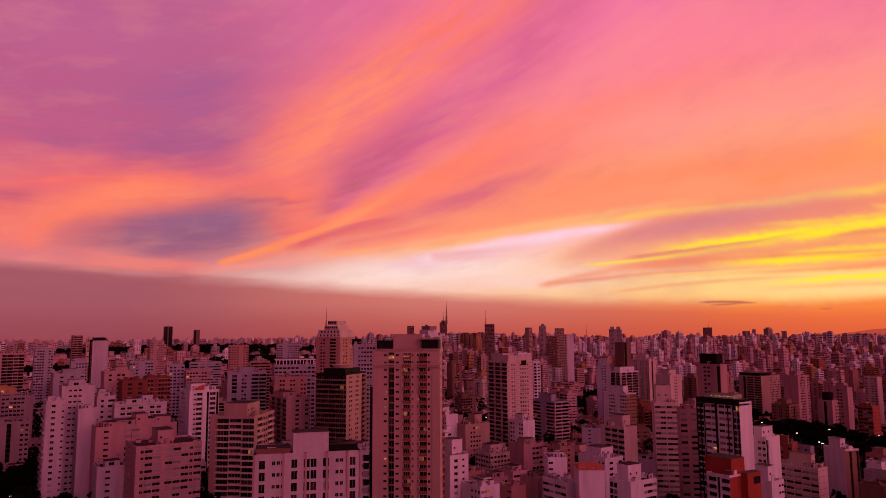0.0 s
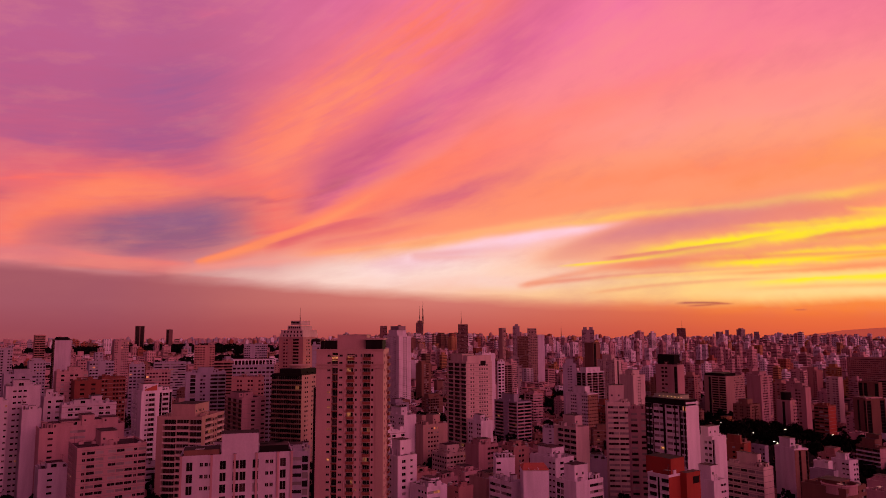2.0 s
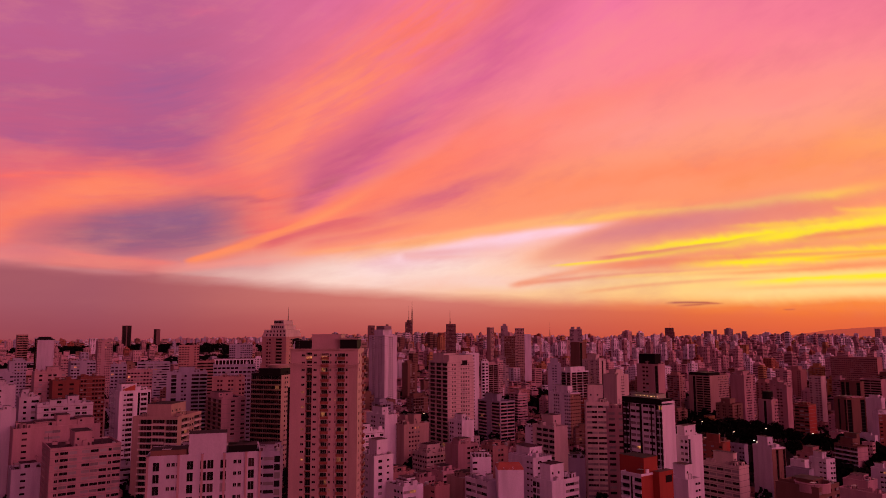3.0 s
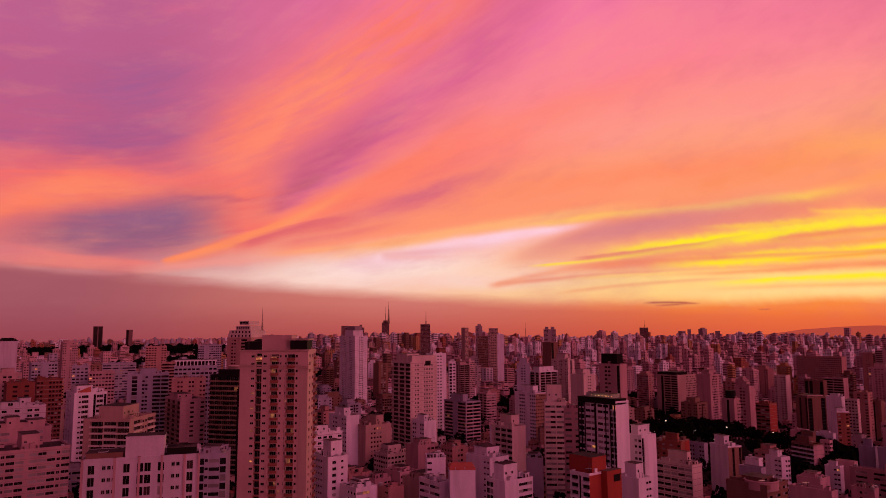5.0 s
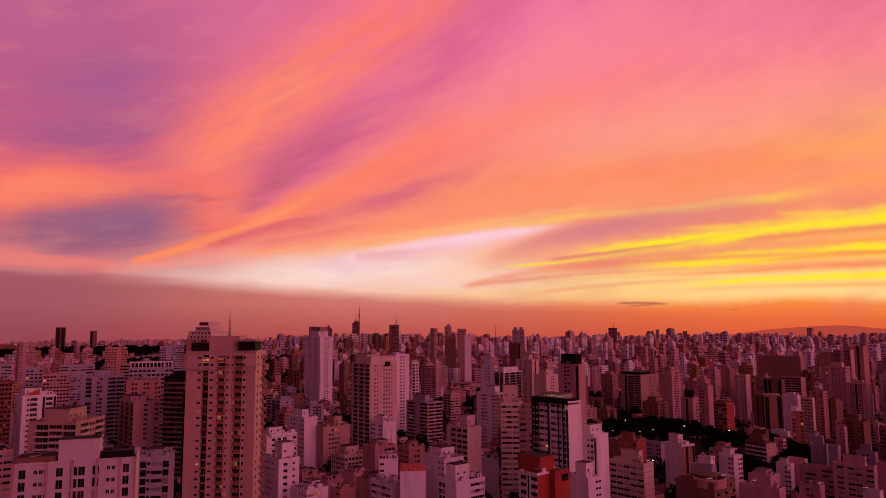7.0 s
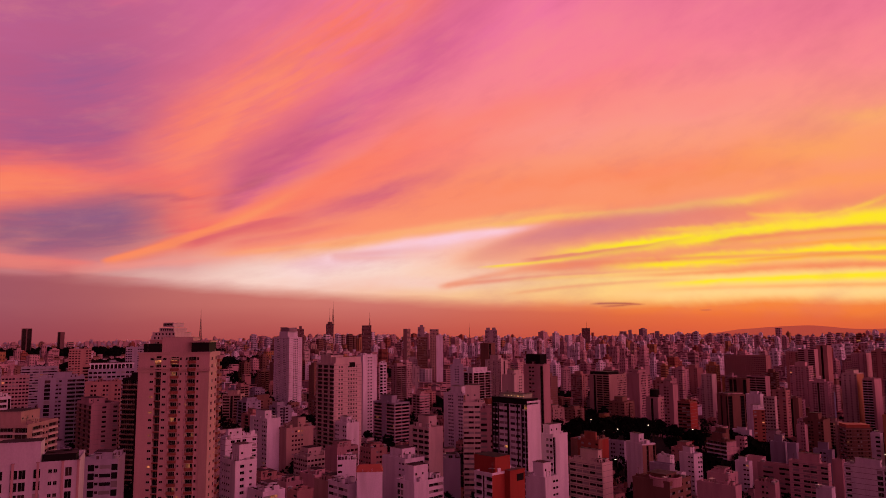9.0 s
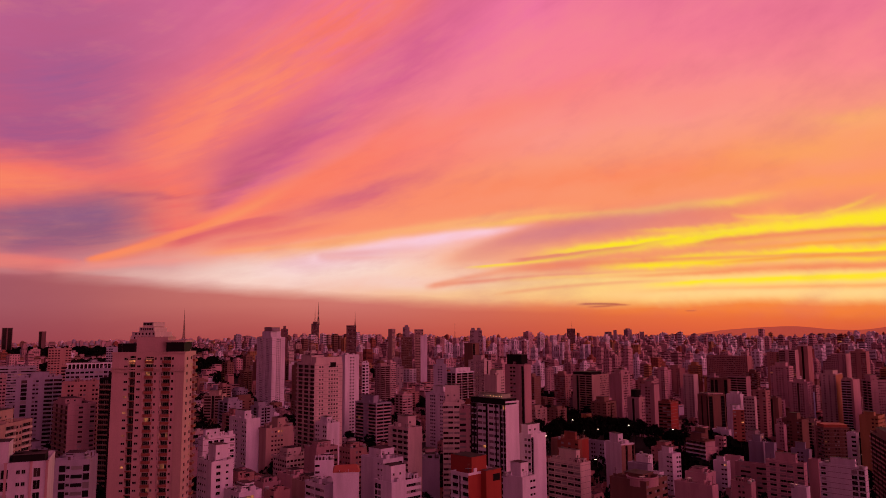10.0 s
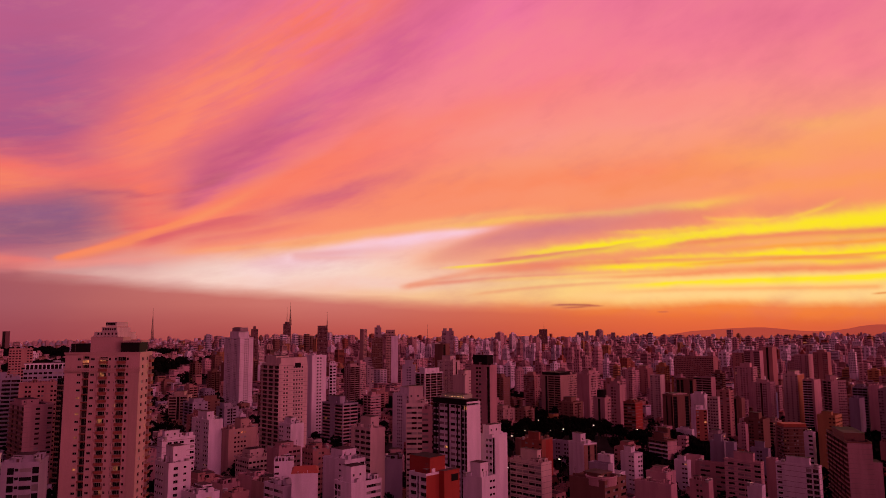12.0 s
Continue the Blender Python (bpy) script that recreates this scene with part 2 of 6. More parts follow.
stroke(4.4, 4.8, 14.2, 5.2, -0.19, 0.36, 0.54, 0.3, 0.4, 0.5, (255, 206, 180), 0.4, 0)
stroke(-6.6, 5.7, 22.3, 9.8, 0.72, 0.36, 0.59, 0.25, 0.3, 0.75, (255, 182, 118), 0.3, 0)
stroke(7.6, 8.2, 37.3, 9.9, 0.20, 0.38, 0.60, 0.25, 0.35, 0.8, (255, 196, 100), 0.4, 0.5)
stroke(22.7, 9.1, 35.5, 9.6, -0.02, 0.44, 0.48, 0.3, 0.4, 0.9, (255, 214, 70), 0.5, 0.4)
stroke(8.5, 5.2, 32.4, 8.7, 1.36, 1.06, 1.42, 0.3, 0.15, 0.85, (226, 132, 128), 0.3, 0.55)
stroke(9.8, 6.0, 27.2, 8.3, 0.64, 0.53, 0.79, 0.35, 0.35, 0.65, (212, 126, 138), 0.3, 0)
stroke(7.5, 3.6, 23.3, 5.0, 0.67, 0.45, 0.54, 0.06, 0.3, 0.75, (244, 156, 124), 0.2, 0.5)
stroke(12.0, 4.9, 36.4, 5.8, 0.16, 0.76, 0.93, 0.2, 0.1, 0.8, (242, 140, 108), 0.3, 0)
stroke(23.3, 8.3, 43.5, 8.3, 0.57, 0.59, 0.84, 0.3, 0.2, 0.65, (236, 130, 110), 0.9, 0)
stroke(10.7, 5.2, 27.9, 7.2, -0.31, 0.17, 0.30, 0.1, 0.2, 1, (255, 214, 84), 0.2, 0.6)
stroke(15.5, 5.7, 47.7, 7.8, 0.38, 0.83, 0.75, 0.2, 0.03, 1.1, (255, 232, 30), 0.6, 0.6)
stroke(23.7, 7.8, 34.9, 8.2, -0.28, 0.22, 0.26, 0.3, 0.4, 0.7, (255, 206, 60), 1.4, 0)
stroke(31.4, 8.6, 37.6, 8.4, -0.41, 0.17, 0.17, 0.2, 0.3, 0.75, (255, 214, 60), 1.4, 0)
stroke(36.8, 8.0, 41.3, 9.3, -0.14, 0.16, 0.16, 0.2, 0.4, 0.65, (255, 206, 70), 1.2, 0)
stroke(26.7, 6.4, 47.6, 6.8, 0.36, 0.29, 0.33, 0.2, 0.03, 0.85, (240, 130, 96), 0.4, 0.3)
stroke(20.0, 4.8, 47.5, 5.8, 0.07, 0.64, 0.64, 0.2, 0.03, 1.1, (255, 232, 24), 0.7, 0.5)
stroke(31.3, 6.0, 47.6, 6.3, 0.07, 0.16, 0.16, 0.3, 0.05, 0.7, (252, 160, 60), 0.7, 0)
stroke(12.8, 5.0, 43.3, 5.1, 0.38, 0.18, 0.26, 0.2, 0.05, 0.7, (242, 136, 100), 0.4, 0)
stroke(20.9, 4.3, 47.4, 4.6, 0.01, 0.38, 0.34, 0.2, 0.03, 0.85, (244, 136, 92), 0.4, 0.3)
stroke(7.3, 3.7, 25.3, 4.5, 0.23, 0.18, 0.23, 0.1, 0.3, 0.8, (240, 150, 122), 0.3, 0)
stroke(13.2, 4.0, 31.6, 4.5, 0.14, 0.14, 0.18, 0.2, 0.3, 0.7, (255, 206, 120), 0.4, 0)
stroke(24.4, 3.5, 47.4, 3.9, 0.05, 0.25, 0.38, 0.15, 0.03, 1, (255, 232, 44), 0.5, 0.4)
stroke(12.8, 2.9, 28.7, 3.8, 0.31, 0.14, 0.18, 0.1, 0.3, 0.7, (244, 168, 120), 0.2, 0)
stroke(23.5, 3.0, 43.2, 3.0, 0.08, 0.17, 0.21, 0.2, 0.03, 0.7, (250, 160, 90), 0.3, 0)
stroke(18.7, 2.9, 47.3, 2.5, 0.02, 0.38, 0.43, 0.3, 0.03, 0.7, (255, 216, 146), 0.3, 0)
stroke(27.8, 12.5, 51.0, 13.0, 0.76, 1.05, 1.21, 0.3, 0.05, 0.6, (255, 166, 92), 0.7, 0)
stroke(31.9, 10.3, 50.8, 10.0, 0.29, 0.72, 0.80, 0.3, 0.05, 0.6, (255, 158, 84), 0.7, 0)
stroke(34.1, 14.9, 51.1, 14.2, 0.35, 0.62, 0.77, 0.3, 0.05, 0.5, (255, 176, 104), 0.8, 0)
stroke(19.6, 2.1, 23.6, 2.0, 0.07, 0.09, 0.11, 0.2, 0.2, 0.9, (170, 86, 78), 0.05, 0)
stroke(20.4, 1.9, 23.0, 2.0, -0.02, 0.07, 0.09, 0.3, 0.3, 0.8, (180, 90, 78), 0.05, 0)
stroke(22.2, 2.1, 24.0, 2.0, -0.02, 0.07, 0.07, 0.3, 0.3, 0.7, (186, 92, 74), 0.05, 0)
stroke(27.8, 1.5, 28.8, 1.5, -0.02, 0.06, 0.07, 0.3, 0.3, 0.8, (196, 96, 72), 0.05, 0)
stroke(42.2, 2.5, 43.9, 2.6, -0.01, 0.08, 0.08, 0.3, 0.3, 0.7, (226, 130, 70), 0.05, 0)
stroke(7.2, 19.8, 51.4, 18.3, 1.70, 2.91, 2.49, 0.3, 0.05, 0.5, (250, 124, 146), 0.6, 0)
stroke(16.8, 24.8, 51.7, 20.9, 0.63, 2.34, 2.34, 0.3, 0.05, 0.5, (232, 112, 146), 0.6, 0)
stroke(12.9, 16.9, 41.8, 17.1, 0.45, 1.28, 1.45, 0.3, 0.3, 0.45, (255, 138, 132), 0.8, 0)
stroke(-18.0, 5.3, -8.4, 8.8, -0.11, 0.22, 0.40, 0.05, 0.4, 0.9, (255, 136, 92), 0.15, 0.4)
stroke(-24.3, 12.1, -14.3, 11.8, -0.35, 0.26, 0.34, 0.3, 0.4, 0.5, (248, 112, 108), 1, 0)
stroke(-32.6, 11.2, -23.1, 12.0, 0.46, 0.40, 0.40, 0.3, 0.4, 0.4, (226, 100, 116), 1, 0)
stroke(-10.2, 6.7, 2.1, 9.2, -0.06, 0.23, 0.41, 0.2, 0.4, 0.6, (236, 112, 112), 0.4, 0)
stroke(-10.2, 6.1, 7.2, 8.5, -0.23, 0.23, 0.27, 0.2, 0.4, 0.7, (255, 166, 116), 0.3, 0)
stroke(-20.0, 4.7, -6.6, 5.9, 0.10, 0.27, 0.36, 0.2, 0.4, 0.6, (246, 150, 138), 0.4, 0)
stroke(-19.6, 4.3, -12.8, 4.1, -0.15, 0.17, 0.22, 0.3, 0.4, 0.6, (206, 124, 126), 0.5, 0)
stroke(-28.8, 4.7, -20.0, 4.3, -0.07, 0.21, 0.21, 0.3, 0.3, 0.6, (226, 150, 152), 0.4, 0)
stroke(26.7, 7.4, 38.3, 7.6, -0.09, 0.17, 0.21, 0.3, 0.4, 0.7, (255, 226, 60), 1.3, 0)
stroke(28.7, 5.0, 47.5, 5.4, 0.08, 0.12, 0.17, 0.2, 0.03, 0.7, (246, 150, 70), 0.5, 0)
stroke(14.2, 5.7, 28.8, 7.2, -0.18, 0.14, 0.41, 0.1, 0.4, 0.7, (226, 120, 110), 0.4, 0.4)
stroke(-17.8, 5.3, -3.9, 11.4, -0.47, 0.31, 0.54, 0.05, 0.45, 0.95, (255, 140, 96), 0.12, 0.5)
stroke(-12.9, 6.6, -3.0, 9.8, -0.00, 0.14, 0.72, 0.15, 0.4, 0.7, (222, 98, 108), 0.25, 0.3)

# fine wisps over all of it
_calm = wm("DIVIDE", wm("ADD", AZ, 26), 30, clamp=True)
_wisp = wm("ADD", wm("MULTIPLY", wnoise(AZ, FAN, 0, 7.0, 1.1, 8.0, 0.62, 4.4), _calm), wm("MULTIPLY", wnoise(AZ, EL, 6, 6.0, 2.0, 7.0, 0.58, 8.8), wm("SUBTRACT", 1.1, _calm)))
SKY = wmix(wm("MULTIPLY", wm("MAXIMUM", _wisp, 0), 0.8, clamp=True), SKY, lin(255, 158, 128))
SKY = wmix(wm("MULTIPLY", wm("MAXIMUM", wm("MULTIPLY", _wisp, -1), 0), 1.0, clamp=True), SKY, lin(196, 86, 122))
# the bank of evening haze that lies on the horizon
_top = wm("ADD", wm("ADD", wm("MULTIPLY", AZ, -0.060), 3.4), wm("MULTIPLY", wnoise(AZ, EL, 0, 7.0, 1.2, 5.0, 0.55, 2.2), 0.9))
_haze = wm("SMOOTH_MIN", wm("DIVIDE", wm("SUBTRACT", _top, EL), 1.05, clamp=True), 1.0, 0.15)
_side = wm("DIVIDE", wm("ADD", AZ, 24), 52, clamp=True)
HAZE = wmix(_side, lin(160, 84, 98), lin(234, 112, 62))
HAZE = wmix(wm("DIVIDE", wm("ABSOLUTE", wm("SUBTRACT", AZ, 2)), 20, clamp=True), lin(203, 106, 102), HAZE)
HAZE = wmix(wm("DIVIDE", wm("SUBTRACT", 2.2, EL), 3.0, clamp=True), HAZE, wmix(_side, lin(148, 64, 76), lin(212, 84, 60)))
SKY = wmix(wm("MULTIPLY", _haze, 0.9), SKY, HAZE)
# away from the sunset the sky turns to dusk, with the added glow behind right
_back = wm("DIVIDE", wm("SUBTRACT", wm("ABSOLUTE", wm("SUBTRACT", AZ, 34)), 66), 60, clamp=True)
BACK_MASK = _back
_zen = wm("DIVIDE", wm("SUBTRACT", EL, 32), 25, clamp=True)
SKY = wmix(_zen, SKY, lin(84, 36, 60))
SKY = wmix(BACK_MASK, SKY, BACK_SKY)

_bg = wt.nodes.new("ShaderNodeBackground")
wt.links.new(SKY, _bg.inputs["Color"])
_bg.inputs["Strength"].default_value = 1.0
_clear = wt.nodes.new("ShaderNodeTexSky")
_clear.sky_type, _clear.sun_disc = "NISHITA", False
_clear.sun_elevation, _clear.sun_rotation = radians(1.0), radians(90 - 22)
_bg2 = wt.nodes.new("ShaderNodeBackground")
wt.links.new(_clear.outputs[0], _bg2.inputs["Color"])
_bg2.inputs["Strength"].default_value = 0.004
_sum = wt.nodes.new("ShaderNodeAddShader")
wt.links.new(_bg.outputs[0], _sum.inputs[0])
wt.links.new(_bg2.outputs[0], _sum.inputs[1])
_out = wt.nodes.new("ShaderNodeOutputWorld")
wt.links.new(_sum.outputs[0], _out.inputs[0])

# the sun has just gone: a faint, wide glow low in the west
sun = new("sun", bpy.data.lights.new("sun", "SUN"))
sun.data.energy, sun.data.angle, sun.data.color = 0.5, radians(12), (1.0, 0.6, 0.35)
sun.matrix_world = look((0, 0, 0), (-math.cos(radians(14)), -math.sin(radians(14)), -0.07))

# ---- materials ----
def mat(name, rgb, rough=0.8, metal=0.0, grime=0.45, grain=0.9, vary=0.0, rgb2=None, scale=0.12, glow=None, spec=0.5, room=False):
    """A procedural surface: base colour, large stains that run down, fine grain and a little relief."""
    m = bpy.data.materials.new(name)
    m.use_nodes = True
    t = m.node_tree
    b = t.nodes["Principled BSDF"]
    b.inputs["Roughness"].default_value, b.inputs["Metallic"].default_value = rough, metal
    b.inputs["Specular IOR Level"].default_value = spec
    co = t.nodes.new("ShaderNodeTexCoord")
    geo = t.nodes.new("ShaderNodeNewGeometry")

    def tex(kind, sc, stretch=(1, 1, 1), detail=4.0):
        mp = t.nodes.new("ShaderNodeMapping")
        mp.inputs["Scale"].default_value = stretch
        t.links.new(geo.outputs["Position"], mp.inputs[0])
        n = t.nodes.new(kind)
        t.links.new(mp.outputs[0], n.inputs["Vector"])
        n.inputs["Scale"].default_value, n.inputs["Detail"].default_value = sc, detail
        return n.outputs[0]

    def mix(fac, a, bb, mode="MIX"):
        n = t.nodes.new("ShaderNodeMix")
        n.data_type, n.blend_type = "RGBA", mode
        for i, v in ((0, fac), (6, a), (7, bb)):
            if isinstance(v, (tuple, float, int)):
                n.inputs[i].default_value = v
            else:
                t.links.new(v, n.inputs[i])
        return n.outputs[2]

    def fit(v, lo, hi, out_lo=0.0, out_hi=1.0):
        n = t.nodes.new("ShaderNodeMapRange")
        t.links.new(v, n.inputs[0])
        for i, x in enumerate((lo, hi, out_lo, out_hi)):
            n.inputs[i + 1].default_value = x
        return n.outputs[0]

    stain = tex("ShaderNodeTexNoise", scale * 2.2, (1, 1, 0.14), 6.0)
    fine = tex("ShaderNodeTexNoise", 2.2, (1, 1, 0.7), 5.0)
    dark = tuple(c * 0.5 for c in rgb) + (1,)
    col = mix(fit(stain, 0.42, 0.72, 0, grime), (*rgb, 1), dark)
    if rgb2:
        patch = tex("ShaderNodeTexNoise", scale * 0.6, (1, 1, 1), 3.0)
        col = mix(fit(patch, 0.45, 0.6), col, (*rgb2, 1))
    col = mix(fit(fine, 0.3, 0.7, 0, 0.25 * grain), col, dark)
    if vary:
        info = t.nodes.new("ShaderNodeObjectInfo")
        add = t.nodes.new("ShaderNodeMath")
        add.operation = "ADD"
        t.links.new(info.outputs["Random"], add.inputs[0])
        t.links.new(geo.outputs["Random Per Island"], add.inputs[1])
        fr = t.nodes.new("ShaderNodeMath")
        fr.operation = "FRACT"
        t.links.new(add.outputs[0], fr.inputs[0])
        col = mix(fit(fr.outputs[0], 0, 1, 0, vary), col, tuple(c * 0.25 for c in rgb) + (1,))
    t.links.new(col, b.inputs["Base Color"])
    bump = t.nodes.new("ShaderNodeBump")
    bump.inputs["Strength"].default_value, bump.inputs["Distance"].default_value = 0.25 * grain, 0.05
    t.links.new(fine, bump.inputs["Height"])
    t.links.new(bump.outputs[0], b.inputs["Normal"])
    if glow:
        b.inputs["Emission Color"].default_value = (*glow[:3], 1)
        if room:                                        # lamps and curtains inside make it uneven
            t.links.new(fit(tex("ShaderNodeTexNoise", 0.9, detail=2.0), 0.42, 0.62, 0.08 * glow[3], glow[3]), b.inputs["Emission Strength"])
        else:
            b.inputs["Emission Strength"].default_value = glow[3]
    return m


PAINT = {
    "white": mat("white_paint", (0.76, 0.66, 0.77), 0.85),
    "cream": mat("cream_paint", (0.62, 0.45, 0.45), 0.85),
    "beige": mat("beige_render", (0.44, 0.27, 0.25), 0.88),
    "pink": mat("pink_render", (0.46, 0.25, 0.28), 0.88),
    "lilac": mat("grey_lilac_paint", (0.36, 0.3, 0.4), 0.85),
    "greylilac": mat("grey_render", (0.32, 0.22, 0.26), 0.88),
    "offwhite": mat("greyed_white_paint", (0.52, 0.42, 0.52), 0.86),
    "tower": mat("rose_beige_render", (0.50, 0.29, 0.29), 0.86, grime=0.25),
    "red": mat("dark_red_render", (0.20, 0.045, 0.035), 0.88),
    "redwall": mat("red_brown_render", (0.26, 0.07, 0.05), 0.88),
    "redpaint": mat("red_paint", (0.33, 0.035, 0.022), 0.8),
    "brick": mat("brown_brick", (0.26, 0.13, 0.10), 0.9),
    "brickred": mat("red_brick", (0.32, 0.09, 0.06), 0.9),
    "redbrown": mat("brown_render", (0.20, 0.09, 0.07), 0.88),
    "orange": mat("orange_render", (0.46, 0.22, 0.10), 0.86),
    # rose and clay are warmed to put the right side's red haze into paint
    "rose": mat("rose_white_haze_paint", (0.60, 0.34, 0.38), 0.86),
    "clay": mat("clay_beige_haze_render", (0.45, 0.215, 0.205), 0.88),
    "blue": mat("blue_grey_paint", (0.25, 0.28, 0.46), 0.85),
    "darkstone": mat("dark_stone", (0.18, 0.08, 0.085), 0.8),
    # black cladding; also put where gaps, recesses and openings lie in shade
    "dark": mat("dark_cladding_and_shade", (0.012, 0.008, 0.009), 0.75, spec=0.08),
}
GLASS = mat("window_glass", (0.006, 0.005, 0.006), 0.12, grime=0.1, grain=0.15, spec=0.16)
GLASS_B = mat("curtained_glass", (0.06, 0.037, 0.037), 0.2, grime=0.2, grain=0.3, vary=0.8)
BLIND = mat("white_window_blind", (0.36, 0.30, 0.32), 0.6, vary=0.7)
LIT = mat("lit_window", (0.6, 0.4, 0.2), 0.4, glow=(1.0, 0.40, 0.12, 0.9), room=True)
LIT_DIM = mat("dimly_lit_window", (0.3, 0.2, 0.12), 0.4, glow=(1.0, 0.36, 0.12, 0.35), room=True)
LEDGE = mat("weathered_floor_edge", (0.32, 0.22, 0.24), 0.9)
# near-black, so the shade inside window strips lies in the colour
SHADE = mat("recess_shade", (0.03, 0.02, 0.02), 0.85)
FRAME = mat("window_frame_metal", (0.35, 0.31, 0.31), 0.5, metal=0.3)
ROOF = mat("bitumen_roof", (0.035, 0.022, 0.024), 0.95, rgb2=(0.10, 0.055, 0.06), spec=0.1)
TILE = mat("clay_roof_tiles", (0.42, 0.09, 0.05), 0.85)
METAL = mat("galvanised_metal", (0.45, 0.42, 0.42), 0.45, metal=0.6)
DARKMETAL = mat("dark_mast_metal", (0.10, 0.05, 0.05), 0.6, metal=0.3)
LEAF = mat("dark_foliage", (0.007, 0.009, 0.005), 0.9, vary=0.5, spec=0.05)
BARK = mat("bark", (0.09, 0.06, 0.04), 0.9)
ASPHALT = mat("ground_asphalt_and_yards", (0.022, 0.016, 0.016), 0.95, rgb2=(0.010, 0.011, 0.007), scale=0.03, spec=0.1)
LAMP_WARM = mat("warm_lamp_glow", (0.9, 0.7, 0.5), 0.4, glow=(1.0, 0.55, 0.2, 1.6))
LAMP = mat("street_lamp_glow", (0.9, 0.8, 0.7), 0.4, glow=(1.0, 0.82, 0.6, 5.0))

# ---- builders ----
WEIGHT = {".": 1.0, "w": 1.3, "s": 0.8, "W": 2.2, "t": 1.2, "b": 1.8, "B": 2.0, "C": 2.0, "v": 0.8, ",": 0.4, "n": 0.35, "d": 0.9, "e": 1.2}
# left, right of the bay; sill, head of the storey; depth of the recess
OPEN = {"w": (0.14, 0.86, 0.32, 0.76, 0.28), "s": (0.13, 0.87, 0.44, 0.76, 0.25), "W": (0.04, 0.96, 0.33, 0.76, 0.28),
        "t": (0.06, 0.94, 0.10, 0.84, 0.4), "b": (0.04, 0.96, 0.04, 0.90, 1.3), "B": (0.012, 0.988, 0.34, 0.93, 1.1), "C": (0.012, 0.988, 0.12, 0.95, 1.6),
        "n": (0.1, 0.9, 0.42, 0.76, 0.25), "d": (0.04, 0.96, 0.06, 0.97, 1.8), "e": (0.04, 0.96, 0.04, 0.84, 1.4)}


class Soup:
    """Quads collected for one mesh."""

    def __init__(self):
        self.v, self.f, self.m = [], [], []

    def quad(self, a, b, c, d, k=0):
        n = len(self.v)
        self.v += (a, b, c, d)
        self.f.append((n, n + 1, n + 2, n + 3))
        self.m.append(k)

    def face(self, points, k=0):
        n = len(self.v)
        self.v += points
        self.f.append(tuple(range(n, n + len(points))))
        self.m.append(k)

    def box(self, x0, y0, z0, x1, y1, z1, k=0, top=None, base=False):
        p = [(x, y, z) for z in (z0, z1) for x, y in ((x0, y0), (x1, y0), (x1, y1), (x0, y1))]
        n = len(self.v)
        self.v += p
        sides = [(0, 1, 5, 4), (1, 2, 6, 5), (2, 3, 7, 6), (3, 0, 4, 7), (4, 5, 6, 7)]
        if base:
            sides.append((3, 2, 1, 0))
        for i, s in enumerate(sides):
            self.f.append(tuple(n + j for j in s))
            self.m.append(top if top is not None and i == 4 else k)

    def disc(self, cx, cy, z0, z1, r0, r1, n=16, k=0, cap=True):
        base = len(self.v)
        for r, z in ((r0, z0), (r1, z1)):
            self.v += [(cx + r * math.cos(2 * math.pi * i / n), cy + r * math.sin(2 * math.pi * i / n), z) for i in range(n)]
        for i in range(n):
            j = (i + 1) % n
            self.f.append((base + i, base + j, base + n + j, base + n + i))
            self.m.append(k)
        if cap:
            self.f.append(tuple(base + n + i for i in range(n)))
            self.m.append(k)

    def mesh(self, name, mats):
        if name == "wall":                              # one welded skin
            seen, where = {}, []
            for p in self.v:
                where.append(seen.setdefault(tuple(round(c, 4) for c in p), len(seen)))
            self.v, self.f = list(seen), [tuple(where[i] for i in q) for q in self.f]
        me = bpy.data.meshes.new(name)
        me.from_pydata(self.v, [], self.f)
        for m in mats:
            me.materials.append(m)
        me.polygons.foreach_set("material_index", self.m)
        return me


def part(name, data, parent, m=None, label="", kind=""):
    ob = new(name, data)
    ob.parent = parent
    if m is not None:
        ob.matrix_basis = m
    return tagged(ob, label=label, kind=kind)


def thing(name, m, label, category, group="", kind=""):
    ob = new(name)
    ob.empty_display_size = 1.0
    ob.matrix_basis = m
    return tagged(ob, label, category, group, kind)


PANES, SLABS, ROOFS = {}, {}, []


def pane_mesh(w, h, lit):
    """A window: pane, frame and one mullion, shared by all of its size; it looks along -y, its foot at the origin."""
    key = (round(w, 1), round(h, 1), lit)
    if key not in PANES:
        s, f = Soup(), 0.06
        s.quad((0, 0, 0), (w, 0, 0), (w, 0, h), (0, 0, h), 0)
        for x0, z0, x1, z1 in ((0, 0, f, h), (w - f, 0, w, h), (f, 0, w - f, f), (f, h - f, w - f, h), (w / 2 - f / 2, f, w / 2 + f / 2, h - f)):
            s.quad((x0, -0.03, z0), (x1, -0.03, z0), (x1, -0.03, z1), (x0, -0.03, z1), 1)
        s.box(-0.05, -0.3, -0.08, w + 0.05, 0.0, -0.01, 1)
        PANES[key] = s.mesh("window", [(GLASS, GLASS_B, LIT, LIT_DIM, GLASS, GLASS, BLIND)[lit], FRAME])
    return PANES[key]


